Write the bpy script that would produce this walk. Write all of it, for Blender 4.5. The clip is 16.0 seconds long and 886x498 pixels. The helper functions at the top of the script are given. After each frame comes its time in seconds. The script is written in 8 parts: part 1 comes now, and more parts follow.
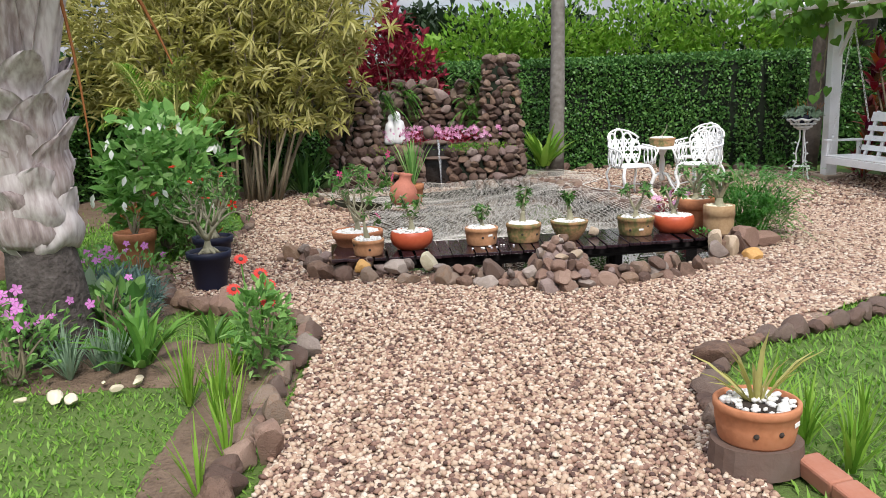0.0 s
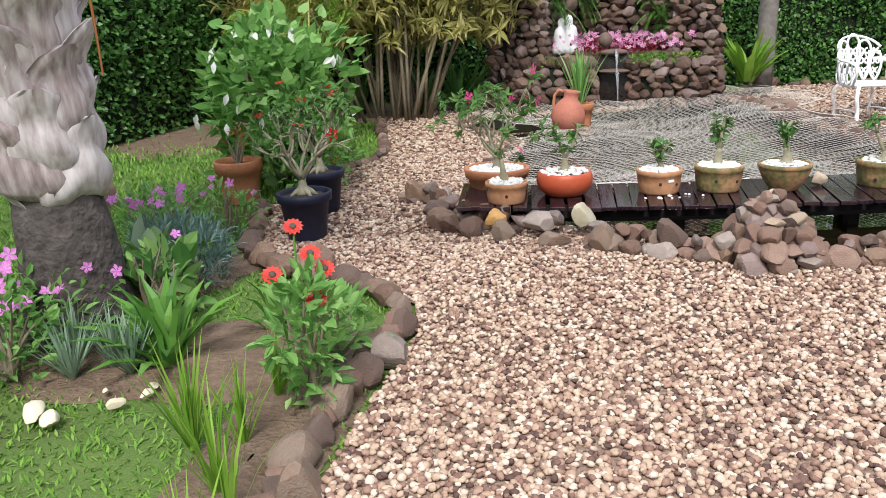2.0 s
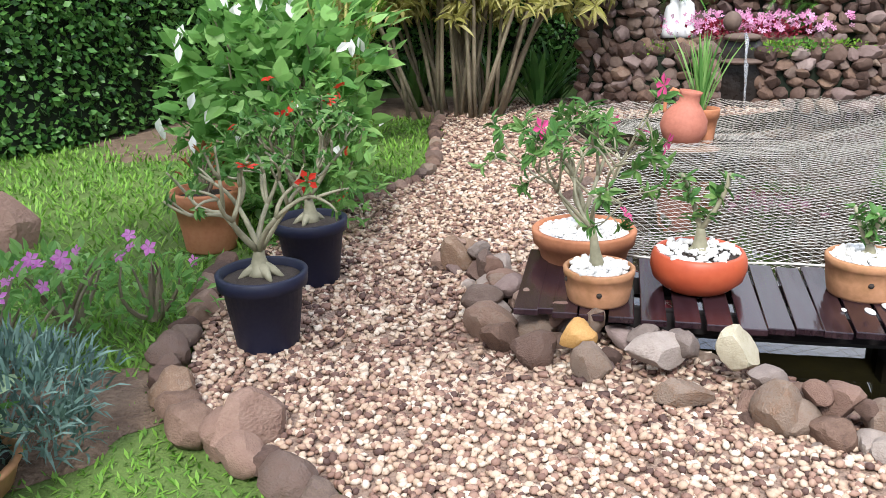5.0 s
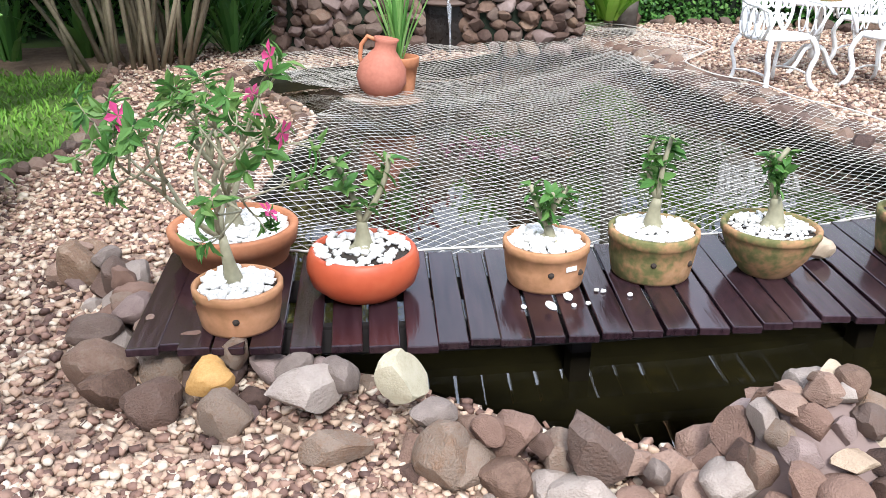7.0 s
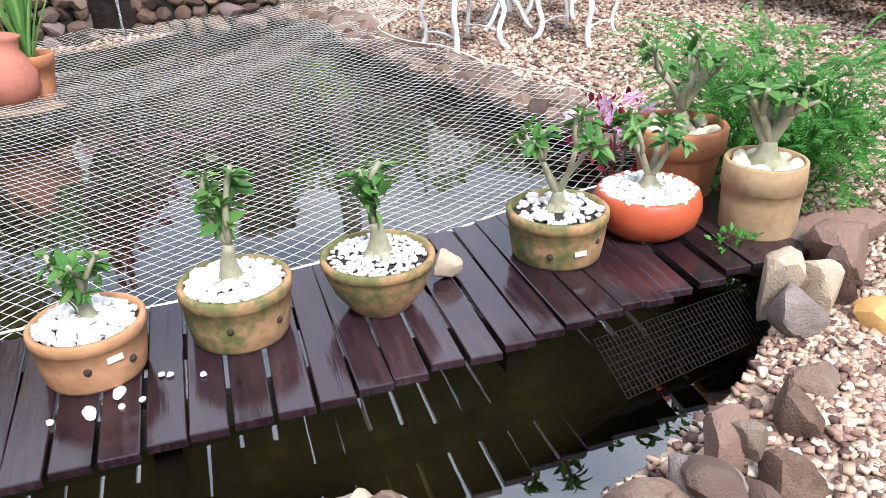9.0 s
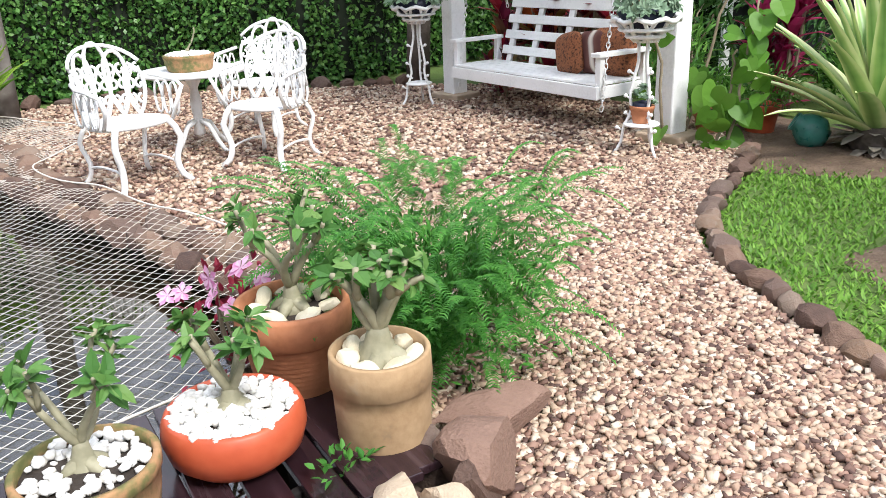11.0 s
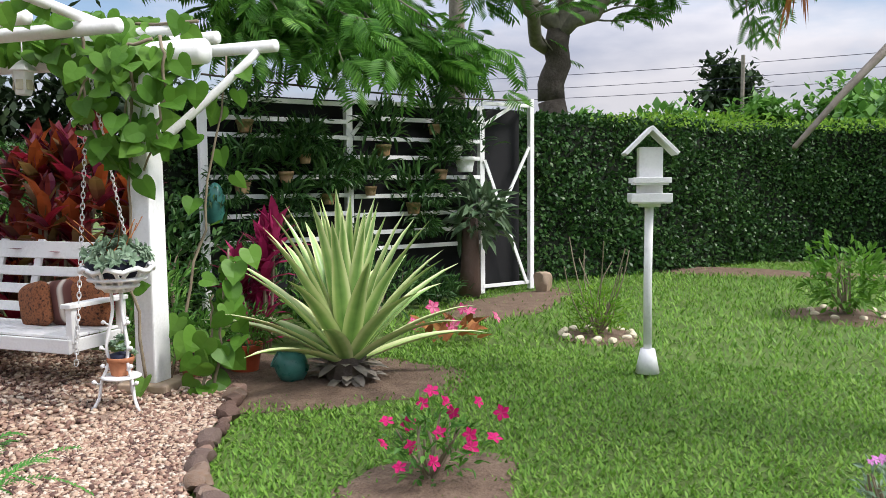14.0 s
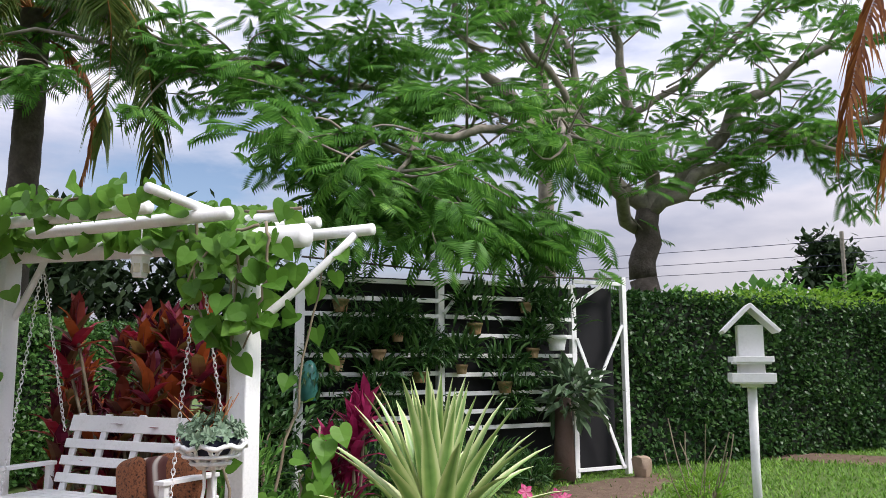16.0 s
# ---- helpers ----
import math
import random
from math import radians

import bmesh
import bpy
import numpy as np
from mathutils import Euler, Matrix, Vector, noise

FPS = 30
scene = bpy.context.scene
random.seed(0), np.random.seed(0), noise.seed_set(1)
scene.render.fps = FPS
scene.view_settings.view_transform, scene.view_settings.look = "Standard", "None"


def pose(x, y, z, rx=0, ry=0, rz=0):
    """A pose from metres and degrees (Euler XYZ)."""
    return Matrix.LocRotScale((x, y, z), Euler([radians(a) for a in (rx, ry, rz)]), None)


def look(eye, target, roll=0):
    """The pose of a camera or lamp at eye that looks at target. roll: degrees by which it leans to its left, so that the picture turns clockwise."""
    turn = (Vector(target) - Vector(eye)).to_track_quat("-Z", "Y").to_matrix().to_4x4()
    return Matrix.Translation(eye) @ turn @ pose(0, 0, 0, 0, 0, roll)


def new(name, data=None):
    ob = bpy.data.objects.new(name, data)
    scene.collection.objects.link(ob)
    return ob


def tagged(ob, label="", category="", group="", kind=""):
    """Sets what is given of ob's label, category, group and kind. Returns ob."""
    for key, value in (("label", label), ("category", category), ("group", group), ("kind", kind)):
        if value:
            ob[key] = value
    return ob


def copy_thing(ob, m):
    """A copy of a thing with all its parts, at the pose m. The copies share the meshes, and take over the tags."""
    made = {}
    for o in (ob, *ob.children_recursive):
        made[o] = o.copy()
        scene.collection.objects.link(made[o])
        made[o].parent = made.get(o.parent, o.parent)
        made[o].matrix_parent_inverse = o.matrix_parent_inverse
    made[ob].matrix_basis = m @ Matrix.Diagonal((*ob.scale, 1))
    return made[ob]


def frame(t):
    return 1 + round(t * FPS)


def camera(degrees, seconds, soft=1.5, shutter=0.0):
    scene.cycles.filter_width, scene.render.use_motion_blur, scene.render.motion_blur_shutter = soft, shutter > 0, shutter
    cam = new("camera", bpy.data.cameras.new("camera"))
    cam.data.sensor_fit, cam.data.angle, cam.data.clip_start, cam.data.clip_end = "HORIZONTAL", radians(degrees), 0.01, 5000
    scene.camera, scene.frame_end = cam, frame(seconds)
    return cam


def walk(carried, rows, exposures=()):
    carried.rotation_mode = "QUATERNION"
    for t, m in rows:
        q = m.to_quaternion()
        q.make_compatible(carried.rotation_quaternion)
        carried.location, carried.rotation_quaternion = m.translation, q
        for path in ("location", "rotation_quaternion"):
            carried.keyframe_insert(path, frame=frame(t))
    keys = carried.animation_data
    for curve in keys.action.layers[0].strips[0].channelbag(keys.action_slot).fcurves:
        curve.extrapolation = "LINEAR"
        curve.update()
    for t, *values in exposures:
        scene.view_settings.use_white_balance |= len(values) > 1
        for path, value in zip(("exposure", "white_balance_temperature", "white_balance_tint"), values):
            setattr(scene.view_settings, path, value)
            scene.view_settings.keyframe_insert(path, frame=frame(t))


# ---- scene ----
cam = camera(57.3, 16.0, soft=0.8)
PATH = [
    (0, (0.155, -0.116, 1.58), (0.138, 1.849, 1.206), -1.8),
    (0.5, (0.176, 0.3, 1.552), (0.037, 2.245, 1.107), -1.6),
    (1, (0.257, 0.766, 1.521), (0.027, 2.689, 1.019), -2.1),
    (1.5, (0.319, 1.19, 1.518), (-0.017, 3.084, 0.971), -2.3),
    (2, (0.272, 1.623, 1.494), (-0.178, 3.486, 0.924), -2.5),
    (2.5, (0.218, 2.03, 1.468), (-0.337, 3.859, 0.878), -2.3),
    (3, (0.203, 2.428, 1.484), (-0.434, 4.224, 0.879), -2.0),
    (3.2, (0.163, 2.626, 1.479), (-0.501, 4.411, 0.868), -2.0),
    (5.3, (-0.147, 4.089, 1.445), (-0.761, 5.884, 0.81), -1.2),
    (5.5, (-0.139, 4.19, 1.439), (-0.689, 5.999, 0.788), -1.5),
    (6, (-0.049, 4.408, 1.422), (-0.464, 6.236, 0.724), -1.2),
    (6.5, (0.058, 4.557, 1.445), (-0.184, 6.4, 0.708), -0.4),
    (7, (0.128, 4.738, 1.44), (0.097, 6.583, 0.668), 0.3),
    (7.5, (0.209, 4.93, 1.442), (0.401, 6.748, 0.631), 0.2),
    (8, (0.372, 5.039, 1.45), (0.714, 6.815, 0.595), -0.5),
    (8.2, (0.488, 5.085, 1.457), (0.859, 6.848, 0.588), -0.5),
    (10.3, (1.674, 5.797, 1.472), (2.279, 7.504, 0.623), -4.7),
    (10.5, (1.793, 5.834, 1.472), (2.474, 7.537, 0.674), -4.1),
    (11, (1.928, 5.834, 1.501), (2.858, 7.467, 0.816), -2.3),
    (11.5, (2.013, 5.853, 1.526), (3.216, 7.344, 0.952), -1.5),
    (12, (2.064, 5.859, 1.535), (3.468, 7.2, 1.056), -1.1),
    (12.5, (2.088, 5.86, 1.543), (3.646, 7.048, 1.14), -0.7),
    (13, (2.103, 5.817, 1.567), (3.77, 6.869, 1.233), -0.8),
    (13.5, (2.124, 5.841, 1.567), (3.877, 6.768, 1.312), -0.7),
    (14, (2.139, 5.854, 1.571), (3.939, 6.709, 1.411), -0.5),
    (14.5, (2.138, 5.854, 1.57), (3.947, 6.706, 1.538), -0.3),
    (15, (2.127, 5.843, 1.568), (3.909, 6.746, 1.661), -0.3),
    (15.5, (2.13, 5.847, 1.569), (3.871, 6.811, 1.767), -0.3),
    (16, (2.127, 5.845, 1.568), (3.812, 6.887, 1.847), -0.3),
]
walk(cam, [(t, look(eye, target, roll)) for t, eye, target, roll in PATH],
     exposures=[(0, 0.45, 6500, 10), (1.5, 0.5, 6450, 10), (3, 0.75, 6300, 10), (5.5, 1.0, 6150, 10), (8, 1.05, 6000, 9), (10.5, 0.93, 6200, 10), (11.5, 0.84, 6500, 9), (12.5, 0.72, 6450, 10), (14, 0.6, 6450, 13), (16, 0.47, 6400, 17)])

# ---- world, sun ----
SUN_ELEV, SUN_ROT = radians(50), radians(172)
world = bpy.data.worlds.new("World")
scene.world = world
world.use_nodes = True
wn, wl = world.node_tree.nodes, world.node_tree.links
bg = wn["Background"]
sky = wn.new("ShaderNodeTexSky")
sky.sky_type, sky.sun_disc, sky.sun_elevation, sky.sun_rotation = "NISHITA", False, SUN_ELEV, SUN_ROT
wco = wn.new("ShaderNodeTexCoord")
wmap = wn.new("ShaderNodeMapping")
wmap.inputs["Scale"].default_value = (1.0, 1.0, 3.2)
wnz = wn.new("ShaderNodeTexNoise")
wnz.inputs["Scale"].default_value, wnz.inputs["Detail"].default_value, wnz.inputs["Roughness"].default_value = 2.3, 8.0, 0.56
wramp = wn.new("ShaderNodeValToRGB")
wramp.color_ramp.elements[0].position, wramp.color_ramp.elements[1].position = 0.3, 0.5
wmix = wn.new("ShaderNodeMixRGB")
# cloud: grey to white in patches, three times brighter overhead than at the horizon
wcol = wn.new("ShaderNodeValToRGB")
wcol.color_ramp.elements[0].position, wcol.color_ramp.elements[1].position = 0.4, 0.66
wcol.color_ramp.elements[0].color, wcol.color_ramp.elements[1].color = (0.5, 0.55, 0.68, 1), (0.95, 0.95, 1.0, 1)
wnz2 = wn.new("ShaderNodeTexNoise")
wnz2.inputs["Scale"].default_value, wnz2.inputs["Detail"].default_value = 3.4, 7.0
wsep = wn.new("ShaderNodeSeparateXYZ")
wup = wn.new("ShaderNodeMapRange")
wup.inputs["From Min"].default_value, wup.inputs["From Max"].default_value = 0.1, 0.6
wup.inputs["To Min"].default_value, wup.inputs["To Max"].default_value = 5.0, 15.5
wsc = wn.new("ShaderNodeVectorMath")
wsc.operation = "SCALE"
wl.new(wco.outputs["Generated"], wmap.inputs["Vector"])
wl.new(wmap.outputs["Vector"], wnz.inputs["Vector"])
wl.new(wnz.outputs["Fac"], wramp.inputs["Fac"])
wl.new(wramp.outputs["Color"], wmix.inputs["Fac"])
wl.new(sky.outputs["Color"], wmix.inputs["Color1"])
wl.new(wmap.outputs["Vector"], wnz2.inputs["Vector"])
wl.new(wnz2.outputs["Fac"], wcol.inputs["Fac"])
wl.new(wco.outputs["Generated"], wsep.inputs["Vector"])
wl.new(wsep.outputs["Z"], wup.inputs["Value"])
wl.new(wcol.outputs["Color"], wsc.inputs[0])
wl.new(wup.outputs["Result"], wsc.inputs["Scale"])
wl.new(wsc.outputs[0], wmix.inputs["Color2"])
wl.new(wmix.outputs["Color"], bg.inputs["Color"])
bg.inputs["Strength"].default_value = 0.1
sun = new("sun", bpy.data.lights.new("sun", "SUN"))
sun.data.energy, sun.data.angle, sun.data.color = 2.7, radians(16), (1.0, 0.97, 0.92)
sun_from = Vector((math.sin(SUN_ROT) * math.cos(SUN_ELEV), math.cos(SUN_ROT) * math.cos(SUN_ELEV), math.sin(SUN_ELEV)))
sun.matrix_world = look(sun_from * 30, (0, 0, 0))


# ---- materials ----
def nodes_of(name):
    m = bpy.data.materials.new(name)
    m.use_nodes = True
    return m, m.node_tree.nodes, m.node_tree.links


def ramp_of(n, cols):
    r = n.new("ShaderNodeValToRGB")
    e = r.color_ramp.elements
    while len(e) < len(cols):
        e.new(0.5)
    for i, c in enumerate(cols):
        e[i].position = i / max(1, len(cols) - 1)
        e[i].color = (*c, 1)
    return r


def mat(name, cols, rough=0.7, grain=30.0, mottle=4.0, bump=0.3, vary="", amount=0.6, metal=0.0, spec=0.4, dist=0.004):
    """A mottled surface: cols from dark to light; vary 'island' or 'object' picks a tone of its own for each piece."""
    m, n, l = nodes_of(name)
    b = n["Principled BSDF"]
    b.inputs["Metallic"].default_value = metal
    b.inputs["Specular IOR Level"].default_value = spec
    co = n.new("ShaderNodeTexCoord")
    n1, n2 = n.new("ShaderNodeTexNoise"), n.new("ShaderNodeTexNoise")
    n1.inputs["Scale"].default_value, n1.inputs["Detail"].default_value = mottle, 4
    n2.inputs["Scale"].default_value, n2.inputs["Detail"].default_value = grain, 6
    l.new(co.outputs["Object"], n1.inputs["Vector"])
    l.new(co.outputs["Object"], n2.inputs["Vector"])
    add = n.new("ShaderNodeMath")
    add.operation = "MULTIPLY_ADD"
    l.new(n1.outputs["Fac"], add.inputs[0])
    add.inputs[1].default_value = 1.0
    half = n.new("ShaderNodeMath")
    half.operation = "MULTIPLY_ADD"
    l.new(n2.outputs["Fac"], half.inputs[0])
    half.inputs[1].default_value, half.inputs[2].default_value = 0.7, -0.35
    l.new(half.outputs[0], add.inputs[2])
    fac = add
    if vary:
        if vary == "island":
            g = n.new("ShaderNodeNewGeometry")
            rnd = g.outputs["Random Per Island"]
        else:
            g = n.new("ShaderNodeObjectInfo")
            rnd = g.outputs["Random"]
        mx = n.new("ShaderNodeMath")
        mx.operation = "MULTIPLY_ADD"
        l.new(rnd, mx.inputs[0])
        mx.inputs[1].default_value = amount * 1.3
        mx2 = n.new("ShaderNodeMath")
        mx2.operation = "MULTIPLY_ADD"
        l.new(add.outputs[0], mx2.inputs[0])
        mx2.inputs[1].default_value, mx2.inputs[2].default_value = 1 - amount, -0.15 * amount
        l.new(mx2.outputs[0], mx.inputs[2])
        fac = mx
    r = ramp_of(n, cols)
    l.new(fac.outputs[0], r.inputs["Fac"])
    l.new(r.outputs["Color"], b.inputs["Base Color"])
    rr = n.new("ShaderNodeMapRange")
    rr.inputs["To Min"].default_value, rr.inputs["To Max"].default_value = max(0.03, rough - 0.12), min(1, rough + 0.12)
    l.new(n2.outputs["Fac"], rr.inputs["Value"])
    l.new(rr.outputs["Result"], b.inputs["Roughness"])
    if bump:
        bu = n.new("ShaderNodeBump")
        bu.inputs["Strength"].default_value, bu.inputs["Distance"].default_value = bump, dist
        l.new(n2.outputs["Fac"], bu.inputs["Height"])
        l.new(bu.outputs["Normal"], b.inputs["Normal"])
    return m


def leafmat(name, cols, rough=0.45, amount=0.75, through_light=0.3, scale=1.5):
    """Foliage: a tone for each leaf, patches of tone over the plant, light passing through."""
    m, n, l = nodes_of(name)
    b, out = n["Principled BSDF"], n["Material Output"]
    co, nz = n.new("ShaderNodeTexCoord"), n.new("ShaderNodeTexNoise")
    nz.inputs["Scale"].default_value = scale
    l.new(co.outputs["Object"], nz.inputs["Vector"])
    g = n.new("ShaderNodeNewGeometry")
    mx = n.new("ShaderNodeMix")
    mx.inputs["Factor"].default_value = amount
    l.new(nz.outputs["Fac"], mx.inputs["A"])
    l.new(g.outputs["Random Per Island"], mx.inputs["B"])
    r = ramp_of(n, cols)
    l.new(mx.outputs["Result"], r.inputs["Fac"])
    l.new(r.outputs["Color"], b.inputs["Base Color"])
    b.inputs["Roughness"].default_value = rough
    b.inputs["Specular IOR Level"].default_value = 0.25
    t = n.new("ShaderNodeBsdfTranslucent")
    l.new(r.outputs["Color"], t.inputs["Color"])
    s = n.new("ShaderNodeMixShader")
    s.inputs["Fac"].default_value = through_light
    l.new(b.outputs[0], s.inputs[1])
    l.new(t.outputs[0], s.inputs[2])
    l.new(s.outputs[0], out.inputs["Surface"])
    return m


def plankmat(name, cols, rough, stretch, bump=0.4):
    """Painted or stained wood with its grain along one axis of the object."""
    m, n, l = nodes_of(name)
    b = n["Principled BSDF"]
    co, mp, nz = n.new("ShaderNodeTexCoord"), n.new("ShaderNodeMapping"), n.new("ShaderNodeTexNoise")
    mp.inputs["Scale"].default_value = stretch
    nz.inputs["Scale"].default_value, nz.inputs["Detail"].default_value = 6, 8
    oi = n.new("ShaderNodeObjectInfo")
    off = n.new("ShaderNodeVectorMath")
    off.operation = "SCALE"
    off.inputs[0].default_value = (13, 7, 5)
    l.new(oi.outputs["Random"], off.inputs["Scale"])
    l.new(off.outputs[0], mp.inputs["Location"])
    l.new(co.outputs["Object"], mp.inputs["Vector"])
    l.new(mp.outputs["Vector"], nz.inputs["Vector"])
    add = n.new("ShaderNodeMath")
    add.operation = "MULTIPLY_ADD"
    l.new(oi.outputs["Random"], add.inputs[0])
    add.inputs[1].default_value = 0.35
    sub = n.new("ShaderNodeMath")
    sub.operation = "SUBTRACT"
    sub.inputs[1].default_value = 0.17
    l.new(nz.outputs["Fac"], sub.inputs[0])
    l.new(sub.outputs[0], add.inputs[2])
    r = ramp_of(n, cols)
    l.new(add.outputs[0], r.inputs["Fac"])
    l.new(r.outputs["Color"], b.inputs["Base Color"])
    rr = n.new("ShaderNodeMapRange")
    rr.inputs["To Min"].default_value, rr.inputs["To Max"].default_value = max(0.05, rough - 0.15), rough + 0.15
    l.new(nz.outputs["Fac"], rr.inputs["Value"])
    l.new(rr.outputs["Result"], b.inputs["Roughness"])
    bu = n.new("ShaderNodeBump")
    bu.inputs["Strength"].default_value, bu.inputs["Distance"].default_value = bump, 0.003
    l.new(nz.outputs["Fac"], bu.inputs["Height"])
    l.new(bu.outputs["Normal"], b.inputs["Normal"])
    return m


M = {}
M["pebble"] = mat("pebble", [(0.09, 0.05, 0.04), (0.22, 0.125, 0.092), (0.33, 0.205, 0.15), (0.4, 0.27, 0.19), (0.455, 0.33, 0.235), (0.51, 0.39, 0.29), (0.59, 0.5, 0.4)], 0.75, 60, 12, 0.4, "island", 0.85)
M["gravel_bed"] = mat("gravel_bed", [(0.09, 0.06, 0.045), (0.2, 0.135, 0.1), (0.31, 0.215, 0.16), (0.42, 0.31, 0.23)], 0.9, 60, 30, 0.8, dist=0.02)
M["soil"] = mat("soil", [(0.05, 0.032, 0.022), (0.12, 0.078, 0.052), (0.19, 0.13, 0.088), (0.27, 0.2, 0.145)], 0.95, 45, 7, 1.0, dist=0.02)
M["lawn"] = mat("lawn", [(0.09, 0.075, 0.04), (0.075, 0.1, 0.025), (0.09, 0.15, 0.03), (0.12, 0.17, 0.04), (0.15, 0.14, 0.07)], 0.95, 90, 1.9, 0.8, dist=0.01)
M["grass"] = leafmat("grass", [(0.06, 0.15, 0.018), (0.12, 0.26, 0.034), (0.19, 0.36, 0.05), (0.31, 0.46, 0.1)], 0.5, 0.6, 0.3, 0.8)
M["rock"] = mat("rock", [(0.05, 0.028, 0.02), (0.12, 0.07, 0.048), (0.19, 0.118, 0.083), (0.22, 0.165, 0.125), (0.2, 0.12, 0.075), (0.34, 0.26, 0.19)], 0.75, 12, 2.2, 0.45, "object", 0.5, dist=0.03)
M["rock_dark"] = mat("rock_dark", [(0.025, 0.016, 0.013), (0.07, 0.04, 0.03), (0.12, 0.072, 0.053), (0.13, 0.09, 0.072), (0.21, 0.15, 0.11)], 0.78, 12, 2.2, 0.45, "object", 0.5, dist=0.03)
M["rock_pale"] = mat("rock_pale", [(0.28, 0.2, 0.14), (0.4, 0.3, 0.21), (0.5, 0.4, 0.29), (0.42, 0.36, 0.32)], 0.7, 12, 2.2, 0.4, "object", 0.45, dist=0.03)
M["rock_grey"] = mat("rock_grey", [(0.12, 0.09, 0.075), (0.21, 0.165, 0.14), (0.3, 0.245, 0.21), (0.4, 0.34, 0.29)], 0.72, 12, 2.2, 0.4, "object", 0.45, dist=0.03)
M["rock_ochre"] = mat("rock_ochre", [(0.35, 0.17, 0.05), (0.5, 0.28, 0.09), (0.55, 0.36, 0.15)], 0.6, 25, 8, 0.4)
M["white_stone"] = mat("white_stone", [(0.5, 0.47, 0.42), (0.75, 0.73, 0.69), (0.85, 0.84, 0.81)], 0.6, 40, 8, 0.3, "island", 0.5)
M["cream_stone"] = mat("cream_stone", [(0.5, 0.43, 0.3), (0.66, 0.58, 0.42), (0.75, 0.68, 0.53)], 0.6, 30, 6, 0.3, "object", 0.4)
M["terracotta"] = mat("terracotta", [(0.3, 0.11, 0.05), (0.45, 0.18, 0.085), (0.52, 0.24, 0.13)], 0.8, 40, 5, 0.25)
M["terracotta_pink"] = mat("terracotta_pink", [(0.3, 0.1, 0.065), (0.42, 0.15, 0.1), (0.48, 0.2, 0.14)], 0.75, 40, 5, 0.25)
M["rock_slab"] = mat("rock_slab", [(0.14, 0.08, 0.058), (0.22, 0.135, 0.1), (0.33, 0.23, 0.175)], 0.8, 12, 2.2, 0.45, "object", 0.45, dist=0.03)
M["rock_mauve"] = mat("rock_mauve", [(0.1, 0.066, 0.058), (0.17, 0.115, 0.1), (0.24, 0.175, 0.155), (0.31, 0.24, 0.215)], 0.72, 12, 2.2, 0.4, "object", 0.45, dist=0.03)
M["rock_cream"] = mat("rock_cream", [(0.34, 0.28, 0.19), (0.46, 0.41, 0.29), (0.52, 0.47, 0.36)], 0.7, 14, 2.5, 0.3, dist=0.02)
M["terracotta_tan"] = mat("terracotta_tan", [(0.16, 0.14, 0.05), (0.36, 0.18, 0.08), (0.5, 0.25, 0.13), (0.56, 0.33, 0.2)], 0.8, 35, 5, 0.3)
M["terracotta_moss"] = mat("terracotta_moss", [(0.05, 0.06, 0.02), (0.08, 0.09, 0.025), (0.15, 0.14, 0.05), (0.36, 0.2, 0.095), (0.44, 0.26, 0.14), (0.48, 0.32, 0.2)], 0.85, 35, 5.5, 0.4)
M["terracotta_grey"] = mat("terracotta_grey", [(0.16, 0.12, 0.08), (0.33, 0.21, 0.11), (0.43, 0.29, 0.16), (0.4, 0.33, 0.25)], 0.85, 35, 6, 0.5)
M["terracotta_red"] = mat("terracotta_red", [(0.36, 0.06, 0.025), (0.46, 0.085, 0.035), (0.52, 0.12, 0.05)], 0.45, 30, 5, 0.12)
M["black_plastic"] = mat("black_plastic", [(0.006, 0.008, 0.024), (0.011, 0.014, 0.04)], 0.55, 60, 4, 0.1)
M["potting_soil"] = mat("potting_soil", [(0.02, 0.015, 0.012), (0.06, 0.045, 0.035)], 0.95, 80, 10, 0.8, dist=0.01)
M["white_paint"] = mat("white_paint", [(0.66, 0.66, 0.64), (0.83, 0.83, 0.82), (0.87, 0.87, 0.86)], 0.5, 50, 3, 0.15)
M["white_metal"] = mat("white_metal", [(0.58, 0.57, 0.54), (0.82, 0.82, 0.81), (0.86, 0.86, 0.86)], 0.4, 60, 6, 0.2)
M["deck"] = plankmat("deck", [(0.008, 0.004, 0.006), (0.018, 0.009, 0.012), (0.035, 0.018, 0.022), (0.07, 0.045, 0.048)], 0.1, (9, 0.7, 4))
# near-black puts the under-deck shade into the colour; also serves the black mesh
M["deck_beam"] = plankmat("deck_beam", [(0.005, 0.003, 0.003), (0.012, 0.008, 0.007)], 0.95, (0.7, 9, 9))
M["net"] = mat("net", [(0.6, 0.56, 0.49), (0.78, 0.74, 0.67)], 0.8, 60, 3, 0)
M["caudex"] = mat("caudex", [(0.15, 0.14, 0.085), (0.28, 0.26, 0.17), (0.4, 0.37, 0.26)], 0.6, 40, 14, 0.3)
M["bark"] = mat("bark", [(0.035, 0.028, 0.024), (0.1, 0.08, 0.065), (0.19, 0.16, 0.135)], 0.9, 18, 5, 0.9, dist=0.02)
M["bark_pale"] = mat("bark_pale", [(0.1, 0.09, 0.075), (0.24, 0.21, 0.17), (0.36, 0.33, 0.28)], 0.9, 18, 5, 0.7, dist=0.01)
M["cane"] = mat("cane", [(0.1, 0.08, 0.05), (0.22, 0.18, 0.12), (0.33, 0.29, 0.2)], 0.8, 20, 6, 0.4)
M["palm_boot"] = plankmat("palm_boot", [(0.07, 0.04, 0.035), (0.32, 0.25, 0.24), (0.58, 0.52, 0.51), (0.72, 0.68, 0.67)], 0.75, (5, 5, 0.9), 1.0)
